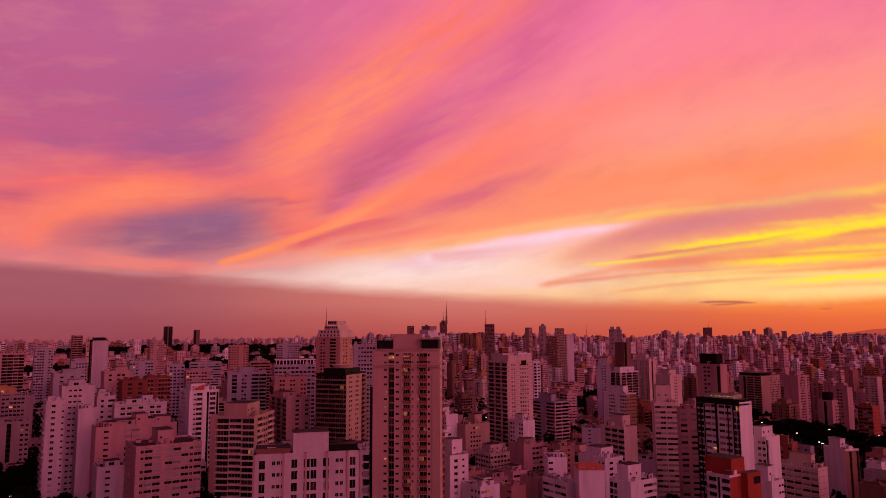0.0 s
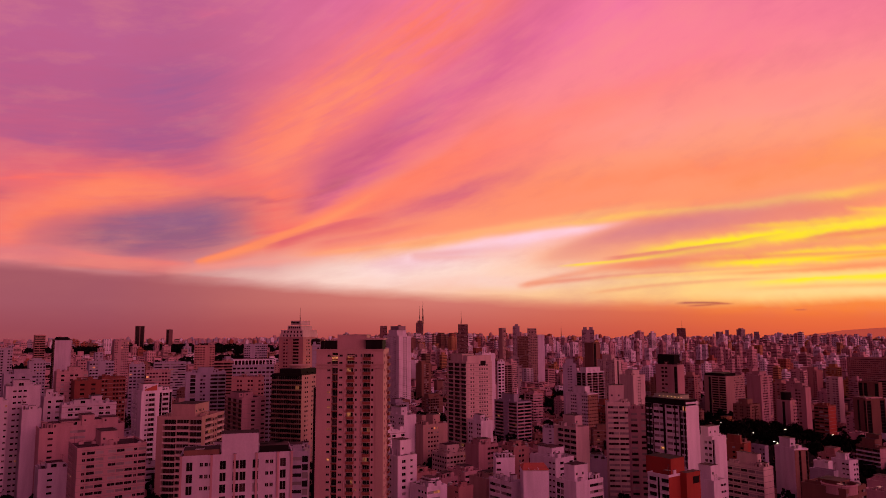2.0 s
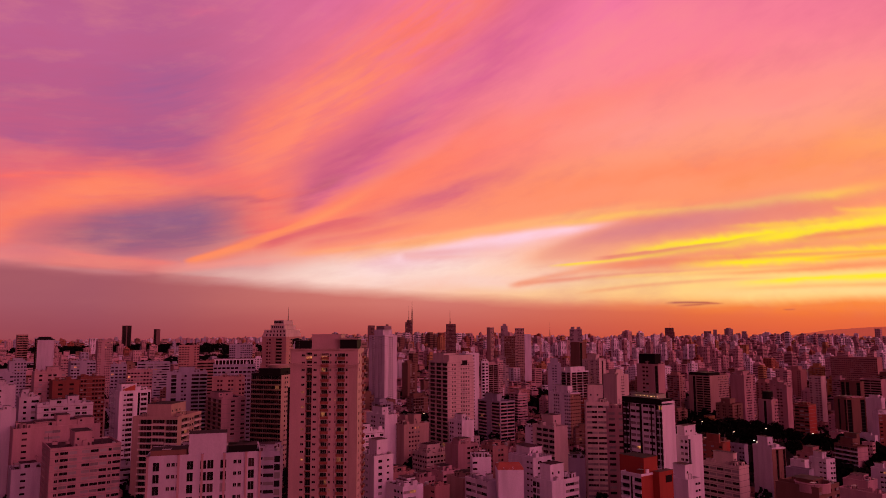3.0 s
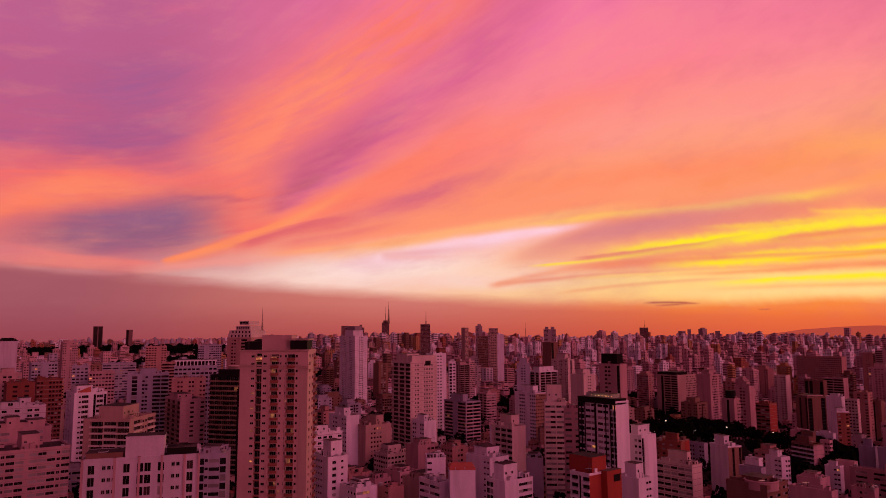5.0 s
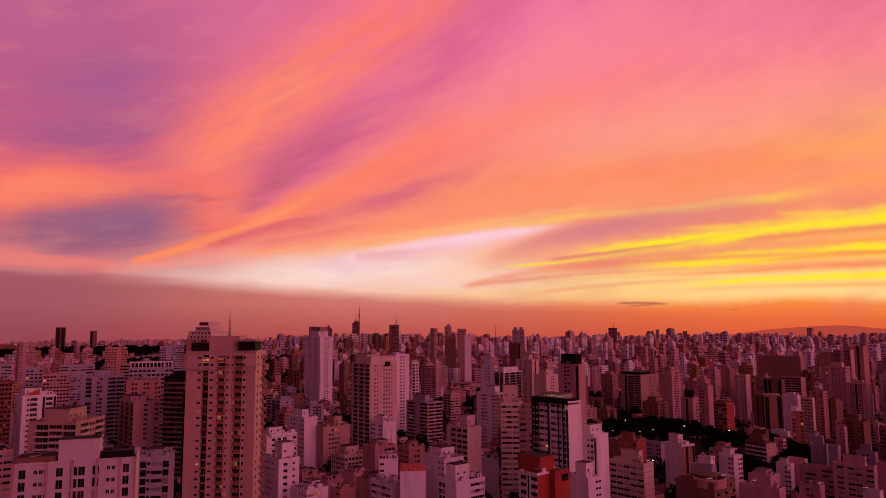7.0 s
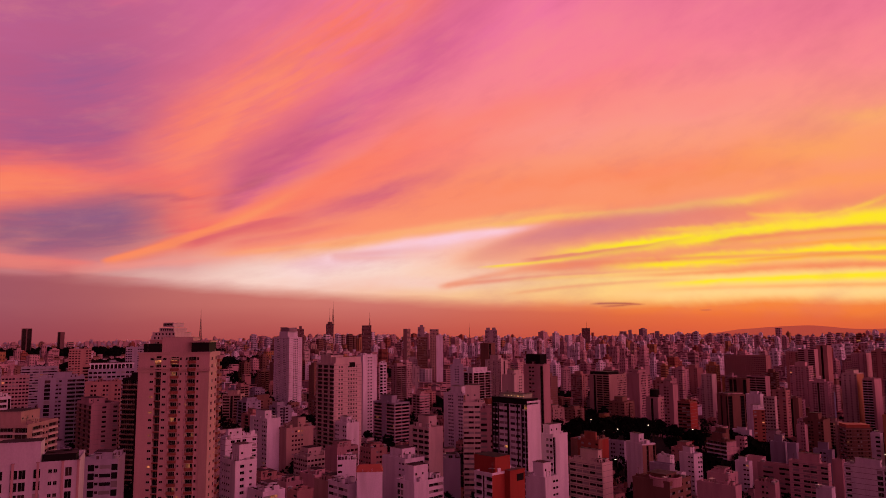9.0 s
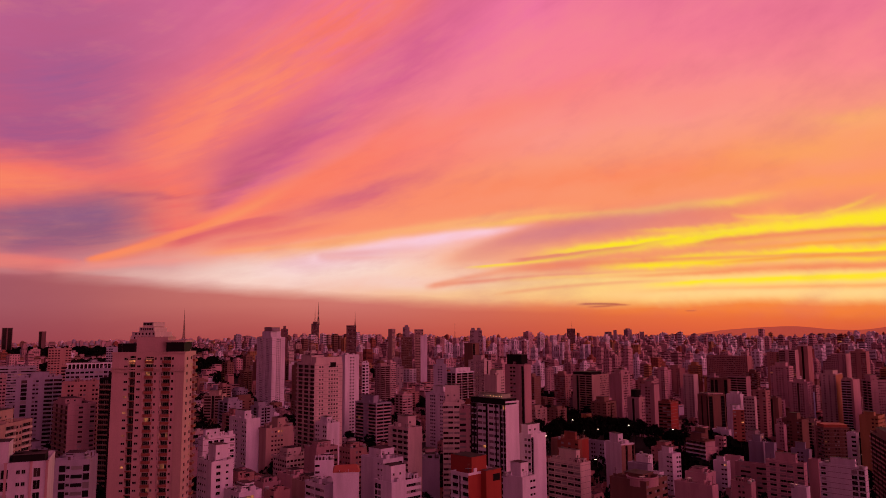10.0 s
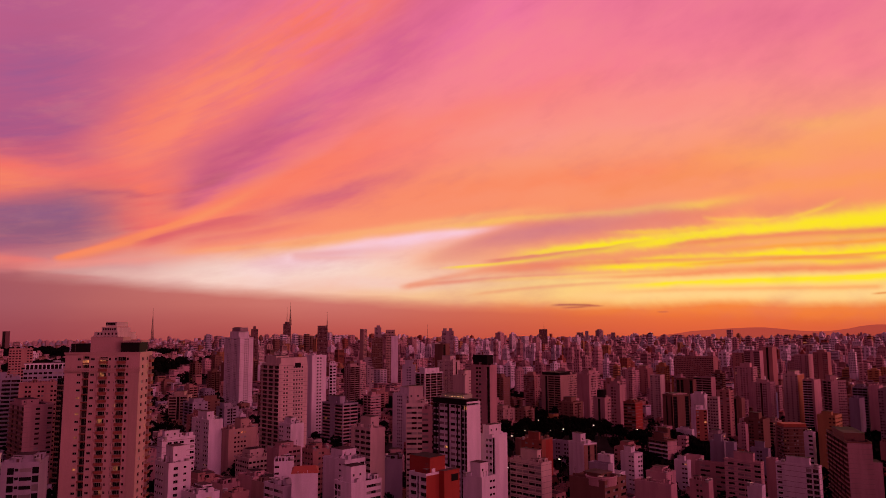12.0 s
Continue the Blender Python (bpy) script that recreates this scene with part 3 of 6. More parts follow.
def slab_mesh(w, out, high, paint):
    """A balcony: floor slab and parapet with a rail, shared by all of its size."""
    key = (round(w, 1), round(out, 1), round(high, 2), paint)
    if key not in SLABS:
        s = Soup()
        s.box(0, -out, -0.12, w, 0.0, 0.06, 0, base=True)
        s.box(0, -out, 0.06, w, -out + 0.1, high, 0)
        s.box(0, -out + 0.1, 0.06, 0.1, 0, high, 0)
        s.box(w - 0.1, -out + 0.1, 0.06, w, 0, high, 0)
        s.box(0, -out - 0.02, high + 0.08, w, -out + 0.06, high + 0.13, 1, base=True)
        SLABS[key] = s.mesh("balcony", [PAINT[paint], FRAME])
    return SLABS[key]


def rail_mesh(w, out, high):
    key = ("rail", round(w, 1))
    if key not in SLABS:
        s = Soup()
        s.box(0, -out - .03, high + .2, w, -out + .03, high + .26, 0, base=True)
        for i in range(5):
            s.box(i * (w - .05) / 4, -out - .02, high, i * (w - .05) / 4 + .05, -out + .02, high + .2, 0)
        SLABS[key] = s.mesh("rail", [DARKMETAL])
    return SLABS[key]


def facade(wall, rest, owner, rng, org, way, width, height, bays, storey, paint, own, lit_share, low=4.0, top=1.3, out_k=0, ledges=False):
    """One side of a building: a wall with recessed openings, and its windows and balconies.
    own: windows and balconies become parts of their own; otherwise they are collected in rest."""
    ox, oy = org
    dx, dy = way
    nx, ny = dy, -dx
    turn = math.degrees(math.atan2(dy, dx))

    def P(s, z, d=0.0):
        return (ox + dx * s - nx * d, oy + dy * s - ny * d, z)

    def piers(s0, s1, s2, s3, zs):
        """The strips of wall beside a column of openings, joined to it at every sill and head."""
        wall.face([P(s0, 0), P(s1, 0)] + [P(s1, z) for z in zs] + [P(s1, height), P(s0, height)], out_k)
        wall.face([P(s3, 0), P(s3, height), P(s2, height)] + [P(s2, z) for z in reversed(zs)] + [P(s2, 0)], out_k)

    unit = width / sum(WEIGHT[c] for c in bays)
    floors = max(1, int((height - top - low) / storey))
    z_low = height - top - floors * storey
    shrink = rng.uniform(0.8, 1.12)                    # windows differ in size from house to house
    if ledges:
        bands = Soup()
        for i in range(floors + 1):
            z = z_low + i * storey
            bands.quad(P(0, z - .1, -.07), P(width, z - .1, -.07), P(width, z + .12, -.07), P(0, z + .12, -.07))
            bands.quad(P(0, z + .12, -.07), P(width, z + .12, -.07), P(width, z + .12, 0), P(0, z + .12, 0))
            bands.quad(P(0, z - .1, 0), P(width, z - .1, 0), P(width, z - .1, -.07), P(0, z - .1, -.07))
    if ledges:
        part("floor_edges", bands.mesh("floor_edges", [LEDGE]), owner, kind="stuff")
    s = 0.0
    made = 0
    runs = []
    for c in bays:                                      # wide bays take two or more windows with piers between
        n = max(1, round(WEIGHT[c] * unit / 2.7)) if c in "wst" else 1
        runs += [(c, WEIGHT[c] * unit / n)] * n
    for c, bw in runs:
        if c in ".,":
            wall.quad(P(s, 0), P(s + bw, 0), P(s + bw, height), P(s, height), out_k)
        elif c == "v":
            a, b = s + 0.12 * bw, s + 0.88 * bw
            piers(s, a, b, s + bw, [z_low, height - top])
            wall.quad(P(a, 0), P(b, 0), P(b, z_low), P(a, z_low), out_k)
            wall.quad(P(a, height - top), P(b, height - top), P(b, height), P(a, height), out_k)
            wall.quad(P(a, z_low, 0), P(a, z_low, .6), P(a, height - top, .6), P(a, height - top, 0), out_k)
            wall.quad(P(b, z_low, .6), P(b, z_low, 0), P(b, height - top, 0), P(b, height - top, .6), out_k)
            wall.quad(P(a, height - top, .6), P(b, height - top, .6), P(b, height - top, 0), P(a, height - top, 0), out_k)
            wall.quad(P(a, z_low), P(b, z_low), P(b, z_low, .6), P(a, z_low, .6), out_k)
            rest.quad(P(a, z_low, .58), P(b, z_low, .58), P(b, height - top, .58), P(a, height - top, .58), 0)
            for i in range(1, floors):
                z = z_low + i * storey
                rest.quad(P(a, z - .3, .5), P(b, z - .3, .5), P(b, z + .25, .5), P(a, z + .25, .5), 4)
        else:
            l, r, lo, hi, dep = OPEN[c]
            if c in "wst":
                mid, half = (l + r) / 2, (r - l) / 2 * shrink
                l, r, hi = mid - half, mid + half, lo + (hi - lo) * (0.5 + 0.5 * shrink)
            a, b = s + l * bw, s + r * bw
            piers(s, a, b, s + bw, [z_low + (i + e) * storey for i in range(floors) for e in (lo, hi)])
            z_prev = 0.0
            for i in range(floors):
                z0, z1 = z_low + (i + lo) * storey, z_low + (i + hi) * storey
                wall.quad(P(a, z_prev), P(b, z_prev), P(b, z0), P(a, z0), out_k)
                wall.quad(P(a, z0), P(a, z0, dep), P(a, z1, dep), P(a, z1), out_k)
                wall.quad(P(b, z0, dep), P(b, z0), P(b, z1), P(b, z1, dep), out_k)
                wall.quad(P(a, z1, dep), P(b, z1, dep), P(b, z1), P(a, z1), out_k)
                wall.quad(P(a, z0), P(b, z0), P(b, z0, dep), P(a, z0, dep), out_k)
                z_prev = z1
                n = max(1, round((b - a) / (1.7 if c in "be" else 3.0)))
                for j in range(n):
                    pa, pb = a + (b - a) * j / n, a + (b - a) * (j + 1) / n
                    x = rng.random()
                    lit = 2 if x < lit_share * 0.4 else 3 if x < lit_share else 6 if x < (0.45 if c == "W" else 0.14) and c in "wWt" else 1 if x < 0.3 else 0
                    if c in "dbeBC" and lit in (2, 3):
                        lit = 0 if c == "d" else 3
                    if own and made < 260:
                        made += 1
                        px, py, pz = P(pa, z0, dep - 0.02)
                        part("window", pane_mesh(pb - pa, z1 - z0, lit), owner, pose(px, py, pz, 0, 0, turn))
                    else:
                        rest.quad(P(pa, z0, dep - .02), P(pb, z0, dep - .02), P(pb, z1, dep - .02), P(pa, z1, dep - .02), lit)
                if c in "bBCde":
                    out, hb = {"b": (0.9, 0.95), "B": (0.3, 0.9), "C": (0.8, 0.72), "d": (0.25, 0.35), "e": (0.8, 0.95)}[c]
                    zf = z_low + i * storey + (0.04 * storey if c in "be" else 0.02)
                    if own:
                        px, py, pz = P(a, zf)
                        slab = part("balcony", slab_mesh(b - a, out, hb, paint), owner, pose(px, py, pz, 0, 0, turn))
                        if c in "be" and made < 400:
                            part("rail", rail_mesh(b - a, out, hb), slab, label="thin dark metal rail")
                    else:
                        q = [P(a, zf, -out), P(b, zf, -out), P(b, zf + hb, -out), P(a, zf + hb, -out)]
                        rest.quad(*q, 5)
                        rest.quad(q[3], q[2], P(b, zf + hb, 0), P(a, zf + hb, 0), 5)
                        rest.quad(P(a, zf, 0), P(b, zf, 0), q[1], q[0], 5)
                        rest.quad(P(a, zf, 0), q[0], q[3], P(a, zf + hb, 0), 5)
                        rest.quad(q[1], P(b, zf, 0), P(b, zf + hb, 0), q[2], 5)
            wall.quad(P(a, z_prev), P(b, z_prev), P(b, height), P(a, height), out_k)
        s += bw


def building(name, label, x, y, z, g, th, wr, wl, right, left, paint, near=False, storey=3.0, boxes=(), roof=None,
             side=None, bal=None, lit=0.008, category="apartment building", group="", back=True, ledge=None, near_roof=True):
    """A block whose near corner stands at (x, y): its right side runs along its own x for wr metres, its left side along y for wl."""
    rng = random.Random(int(x * 7 + y * 13))
    ROOFS.append((x, y, z, th, wr, wl))
    own = thing(name, pose(x, y, g, 0, 0, th), label, category, group)
    h = z - g
    wall, rest = Soup(), Soup()
    side_k = 1 if side else 0
    lines = (rng.random() < 0.5 and sum(c in "wWtbBC" for c in right + left) > 2) if ledge is None else ledge
    facade(wall, rest, own, rng, (0, 0), (1, 0), wr, h, right, storey, bal or paint, near, lit, out_k=side_k, ledges=lines)
    facade(wall, rest, own, rng, (0, wl), (0, -1), wl, h, left, storey, bal or paint, near, lit, ledges=lines)
    if back:
        facade(wall, rest, own, rng, (wr, 0), (0, 1), wl, h, ".W.", storey, paint, False, lit)
        facade(wall, rest, own, rng, (wr, wl), (-1, 0), wr, h, ".W.", storey, paint, False, lit)
    part("wall", wall.mesh("wall", [PAINT[paint], PAINT[side or paint]]), own)
    if rest.f:
        part("glazing", rest.mesh("glazing", [GLASS, GLASS_B, LIT, LIT_DIM, SHADE, PAINT[bal or paint], BLIND]), own, kind="stuff")
    s = Soup()
    s.quad((.25, .25, h - .8), (wr - .25, .25, h - .8), (wr - .25, wl - .25, h - .8), (.25, wl - .25, h - .8))
    part("roof", s.mesh("roof", [roof or ROOF]), own)
    s = Soup()
    for a, b, c, d in ((-.06, -.06, wr + .06, .25), (-.06, wl - .25, wr + .06, wl + .06), (-.06, .25, .25, wl - .25), (wr - .25, .25, wr + .06, wl - .25)):
        s.box(a, b, h - .8, c, d, h + .12, base=True)
    part("parapet", s.mesh("parapet", [PAINT[paint]]), own)
    for a, b, bh in boxes:
        s = Soup()
        x0, x1, y0, y1 = .3 + a * (wr - .6), .3 + b * (wr - .6), .3 + .2 * wl, .75 * wl
        s.box(x0, y0, h - .8, x1, y1, h + bh - .3, 0)
        s.box(x0 - .25, y0 - .25, h + bh - .3, x1 + .25, y1 + .25, h + bh, 0, top=1, base=True)
        house = part("roof_house", s.mesh("roof_house", [PAINT[paint], ROOF]), own)
        for i in range(max(1, int((x1 - x0) / 4)) if bh > 2.5 and math.hypot(x, y) < 520 else 0):
            q = x0 + 1 + i * 4
            if q + 1.2 < x1:
                part("vent_opening", pane_mesh(1.0, 1.0, 0), house, pose(q, y0 - .02, h + bh * .35))
    if near_roof and math.hypot(x, y) < 520 and min(wr, wl) > 9 and not boxes_wide(boxes):
        u, v = rng.uniform(.08, .3), rng.uniform(.15, .3)
        s = Soup()
        s.box(wr * u, wl * v, h - .8, wr * (u + .5), wl * (v + .5), h + 1.9, 0)
        s.box(wr * u - .3, wl * v - .3, h + 1.9, wr * (u + .5) + .3, wl * (v + .5) + .3, h + 2.15, 0, top=1, base=True)
        room = part("penthouse", s.mesh("penthouse", [PAINT[paint], ROOF]), own)
        part("penthouse_window", pane_mesh(2.4, 1.5, 0), room, pose(wr * (u + .12), wl * v - .02, h))
    if math.hypot(x, y) < 1000 and min(wr, wl) > 5.5:
        part("roof_plant", roof_plant(rng, wr, wl, h, paint), own, kind="stuff")
    return own


def roof_plant(rng, wr, wl, h, paint):
    """What crowds a flat roof: tank boxes, ducts, stair heads, low walls, an awning or two and pipes."""
    s = Soup()
    z = h - .8
    for i in range(int(min(12, 4 + wr * wl / 40))):
        u, v = rng.uniform(.4, wr - 3.0), rng.uniform(.4, wl - 3.0)
        kind = rng.random()
        if kind < .3:                                   # tank box on feet
            a, b, c = rng.uniform(1.4, 2.6), rng.uniform(1.2, 2.4), rng.uniform(1.5, 3.0)
            s.box(u, v, z + .4, u + a, v + b, z + c, 0, top=1, base=True)
            s.box(u + .2, v + .2, z, u + a - .2, v + b - .2, z + .4, 1)
        elif kind < .5:                                 # stair head with a slab roof
            s.box(u, v, z, u + 2.4, v + 2.2, z + 2.5, 0)
            s.box(u - .2, v - .2, z + 2.5, u + 2.6, v + 2.4, z + 2.7, 0, top=1, base=True)
            s.quad((u + .6, v - .03, z), (u + 1.5, v - .03, z), (u + 1.5, v - .03, z + 2.0), (u + .6, v - .03, z + 2.0), 3)
            s.quad((u - .03, v + 1.5, z), (u - .03, v + .6, z), (u - .03, v + .6, z + 2.0), (u - .03, v + 1.5, z + 2.0), 3)
        elif kind < .65:                                # low dividing wall
            s.box(u, .3, z, u + .2, wl - .3, z + rng.uniform(.9, 1.8), 0)
        elif kind < .8:                                 # awning on posts
            a, b, c = rng.uniform(2.2, 2.6), rng.uniform(2.0, 2.6), rng.uniform(2.1, 2.5)
            s.box(u, v, z + c, u + a, v + b, z + c + .12, 2, base=True)
            for pu, pv in ((u, v), (u + a - .1, v), (u + a - .1, v + b - .1), (u, v + b - .1)):
                s.box(pu, pv, z, pu + .1, pv + .1, z + c, 3)
        elif kind < .92:                                # duct
            s.box(u, v, z, u + .5, v + 2.6, z + .9, 2)
        else:                                           # pipe
            s.disc(u, v, z, z + rng.uniform(2.5, 5.0), .09, .06, 6, 3)
    return s.mesh("roof_plant", [PAINT[paint], ROOF, METAL, DARKMETAL])


def boxes_wide(boxes):
    return any(b - a > .55 or bh > 5 for a, b, bh in boxes)


def block(owner, name, paint, x0, y0, z0, x1, y1, z1, label="", top=None):
    """A plain masonry piece with a projecting cap, in the building's own metres."""
    s = Soup()
    s.box(x0, y0, z0, x1, y1, z1 - .25, 0, base=True)
    s.box(x0 - .15, y0 - .15, z1 - .25, x1 + .15, y1 + .15, z1, 0, top=1, base=True)
    return part(name, s.mesh(name, [PAINT[paint] if isinstance(paint, str) else paint, top or ROOF]), owner, label=label)


def front(owner, name, paint, wl, f0, f1, z0, z1, d0, d1, label=""):
    """A piece on the left side: f0 to f1 of its width, d0 to d1 deep (negative: proud)."""
    return block(owner, name, paint, d0, wl * (1 - f1), z0, d1, wl * (1 - f0), z1, label)


def ground_at(x, y):
    """Height of the land: it falls gently towards the valley and rises again far off."""
    r, d = 0.83 * x - 0.56 * y, math.hypot(x, y)
    low = -24 - 0.05 * max(-300, min(500, r))
    k = max(0.0, min(1.0, (d - 900) / 1400))
    k = k * k * (3 - 2 * k)
    rise = 24 * math.exp(-(((x - 590) / 110) ** 2 + ((y - 325) / 110) ** 2)) + 16 * math.exp(-(((x - 590) / 260) ** 2 + ((y - 1400) / 260) ** 2)) + 20 * math.exp(-(((x - 660) / 500) ** 2 + ((y - 2350) / 400) ** 2))
    return low * (1 - k) + 2 * k + rise


# ---- ground and hills ----
def build_ground():
    v, f, na = [(0.0, 0.0, ground_at(0, 0))], [], 120
    rings = [30 * 1.13 ** i for i in range(43)]
    rings = [r for r in rings if r < 4900] + [4900]
    for r in rings:
        for i in range(na):
            a = 2 * math.pi * i / na
            px, py = r * math.cos(a), r * math.sin(a)
            v.append((px, py, ground_at(px, py) + 0.6 * noise.noise((px * .01, py * .01, 0))))
    for i in range(na):
        f.append((0, 1 + i, 1 + (i + 1) % na))
    for k in range(len(rings) - 1):
        for i in range(na):
            a, b = 1 + k * na + i, 1 + k * na + (i + 1) % na
            f.append((a, a + na, b + na, b))
    me = bpy.data.meshes.new("ground")
    me.from_pydata(v, [], f)
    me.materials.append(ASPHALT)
    tagged(new("ground", me), "dark ground of streets, yards and gardens between the blocks", "ground", kind="structure")


build_ground()

# the red emission imitates haze in front of the hills
HILL = mat("far_hills_haze_glow", (0.10, 0.06, 0.06), 1.0, glow=(0.43, 0.058, 0.036, 1.0))


def build_hills():
    """The range of hills behind the city, a plain backdrop at the edge of the plain."""
    s, n, rr = Soup(), 260, 4850.0

    def top(a):
        h = 6.0
        for c, wdt, hh in ((-34.5, 3.6, 28), (-36.5, 1.6, 7), (-43.0, 2.0, 34), (-49, 5, 36), (-60, 9, 30)):
            h += hh * math.exp(-((a - c) / wdt) ** 2)
        return h + 3 * noise.noise((a * .35, 0, 3)) + 1.2 * noise.noise((a * 1.7, 0, 9))

    for i in range(n):
        a0, a1 = -75 + 90 * i / n, -75 + 90 * (i + 1) / n
        fade = [max(0.0, min(1.0, (-24 - a) / 7)) for a in (a0, a1)]
        p = [(rr * math.cos(radians(55.93 + a)), rr * math.sin(radians(55.93 + a))) for a in (a0, a1)]
        z = [top(a) * k + 58 - 50 * (1 - k) for a, k in zip((a0, a1), fade)]
        s.quad((*p[1], -20), (*p[0], -20), (*p[0], z[0]), (*p[1], z[1]))
        q = [(u * 1.008, w * 1.008) for u, w in p]
        s.quad((*p[1], z[1]), (*p[0], z[0]), (*q[0], z[0] - 12), (*q[1], z[1] - 12))
    tagged(new("backdrop_hills", s.mesh("backdrop_hills", [HILL])), "low hills on the horizon, red haze put in as glow", "hills", kind="structure")


build_hills()
FOOT = []          # footprints taken: centre x, y and radius

# ---- the blocks that stand out, one by one ----
building("apartment_tower", "dark stone-clad tall apartment tower with rows of small windows", 2271.9, 1638.3, 85.4, 1.0, -52.09, 31.3, 18.8, "ww", ".", "darkstone")
FOOT.append((2289, 1632, 18))
building("apartment_tower", "grey rendered tall apartment tower with rows of small windows", 2773.8, 1790.1, 71.6, 1.0, 0, 28.7, 17.2, "w", ".", "greylilac")
FOOT.append((2788, 1799, 16))
building("apartment_tower", "grey rendered tall apartment tower with rows of small windows", 2794.2, 1758.2, 78.6, 1.0, 30.2763, 14.0, 14.0, "w", ".", "greylilac")
FOOT.append((2797, 1768, 8))
building("apartment_tower", "grey rendered tall apartment tower with rows of small windows", 2819.6, 1717.4, 80.7, 1.0, 0, 33.4, 20.1, "w", ".", "greylilac", boxes=((0.2,0.8,5.0),))
FOOT.append((2836, 1727, 19))
building("apartment_tower", "grey rendered tall apartment tower with rows of small windows", 2845.9, 1673.5, 70.9, 1.0, -57.4469, 19.2, 14.0, "w", ".", "greylilac")
FOOT.append((2857, 1669, 11))
building("apartment_tower", "beige rendered tall apartment tower with rows of small windows", 1117.4, 1280.7, 84.0, -13.4, 0, 10.6, 14.0, "ww", ".", "beige")
FOOT.append((1123, 1288, 8))
building("apartment_tower", "grey rendered tall apartment tower with rows of small windows", 1168.7, 1302.2, 88.2, -12.0, -39.7201, 16.4, 14.0, "w.", ".", "greylilac", boxes=((0.3,0.8,5.0),))
FOOT.append((1179, 1302, 9))
building("apartment_tower", "beige rendered tall apartment tower with rows of small windows", 1026.4, 1093.7, 81.5, -22.0, -40.9629, 18.6, 14.0, "ww", ".", "beige")
FOOT.append((1038, 1093, 10))
building("apartment_tower", "grey rendered tall apartment tower with rows of small windows", 1250.7, 1151.9, 78.9, -17.0, -45.1635, 28.1, 16.8, "w.w", ".", "greylilac", boxes=((0.1,0.4,6.0), (0.6,0.9,6.0)))
FOOT.append((1267, 1148, 16))
building("apartment_tower", "dull pink rendered tall apartment tower with projecting balconies", 34.9, 795.4, 56.9, -10.0, 0, 20.9, 14.0, ".CCbC", ".", "pink")
FOOT.append((45, 802, 12))
building("apartment_tower", "white-painted tall apartment tower with rows of small windows", 50.0, 425.6, 47.7, -15.2, 0, 15.8, 14.0, ".sss..", ".", "offwhite", boxes=((0.2,0.7,3.0),))
FOOT.append((58, 433, 9))
building("apartment_tower", "white-painted tall apartment tower with projecting balconies", 41.5, 409.3, 41.7, -15.3, 0, 8.6, 14.0, ".w.s", "bb", "offwhite", near=True)
FOOT.append((46, 416, 8))
building("apartment_block", "white-painted apartment block with blank side walls", 56.7, 412.7, 36.5, -15.8, 0, 8.8, 14.0, "..", ".", "offwhite")
FOOT.append((61, 420, 8))
building("apartment_block", "white-painted apartment block with ribbon windows", 69.7, 443.2, 40.0, -15.5, 0, 9.7, 14.0, ".w.W", ".", "offwhite", boxes=((0.1,0.5,4.0),))
FOOT.append((75, 450, 8))
building("apartment_block", "white-painted apartment block with rows of small windows", 77.7, 434.9, 35.8, -16.0, 0, 28.0, 16.8, ".ww.w.ww.", ".", "offwhite", near=True, boxes=((0.55,0.75,4.0),))
FOOT.append((92, 443, 16))
building("apartment_tower", "grey-lilac painted tall apartment tower with rows of small windows", 58.0, 553.4, 48.0, -11.9, 0, 19.2, 14.0, ".s.s.s", ".", "lilac", boxes=((0.3,0.8,3.0),))
FOOT.append((68, 560, 11))
building("apartment_tower", "dull pink rendered tall apartment tower with rows of small windows", 87.0, 534.7, 49.3, -13.6, 0, 19.2, 14.0, ".w.ww.w", ".", "pink", boxes=((0.4,0.8,3.0),))
FOOT.append((97, 542, 11))
building("apartment_tower", "dark red rendered tall apartment tower with rows of small windows", 95.8, 518.0, 43.7, -14.5, 0, 16.2, 14.0, ".w.w.", ".", "red")
FOOT.append((104, 525, 9))
building("apartment_tower", "dark red rendered tall apartment tower with rows of small windows", 116.0, 539.6, 44.1, -14.7, 0, 15.9, 14.0, "w.ww", ".", "red")
FOOT.append((124, 547, 9))
building("apartment_block", "dull pink rendered apartment block with ribbon windows", 63.4, 398.7, 28.0, -16.5, 0, 39.6, 22.0, ".s..W..W.", ".", "pink", boxes=((0.5,0.65,5.0), (0.1,0.4,1.5), (0.75,0.95,3.0)))
FOOT.append((83, 410, 22))
building("apartment_block", "dull pink rendered apartment block with ribbon windows", 73.6, 351.3, 23.6, -18.2, 0, 29.7, 25.1, ".wWW.WWWwW", "s.", "pink", near=True, boxes=((0.35,0.6,6.0),), lit=0.01)
FOOT.append((88, 364, 17))
building("apartment_block", "white-painted apartment block with rows of small windows", 61.5, 376.7, 11.8, -17.0, 0, 13.1, 14.0, ".s..", ".", "offwhite")
FOOT.append((68, 384, 8))
b = building("apartment_tower", "white-painted tall apartment tower with projecting balconies", 123.7, 454.7, 39.7, -17.4, 0, 18.2, 24.7, ".sb.vbv", "w.", "white", near=True, boxes=((0.1,0.6,4.0),))
s = Soup()
for y0 in (0, 24.7 * .4):
    s.quad((2, y0 + .5, 57.1), (18.2 * .5, y0 + .5, 57.1), (18.2 * .5, y0 + .6, 57.1 + 3.6), (2, y0 + .6, 57.1 + 1.0))
part("crown_panel", s.mesh("crown_panel", [TILE]), b, label="red slanting crown panel")
FOOT.append((133, 467, 14))
building("apartment_tower", "grey-lilac painted tall apartment tower with rows of small windows", 165.0, 686.5, 46.3, -12.6, -11.1207, 13.3, 14.0, "ww", ".", "lilac")
FOOT.append((173, 692, 8))
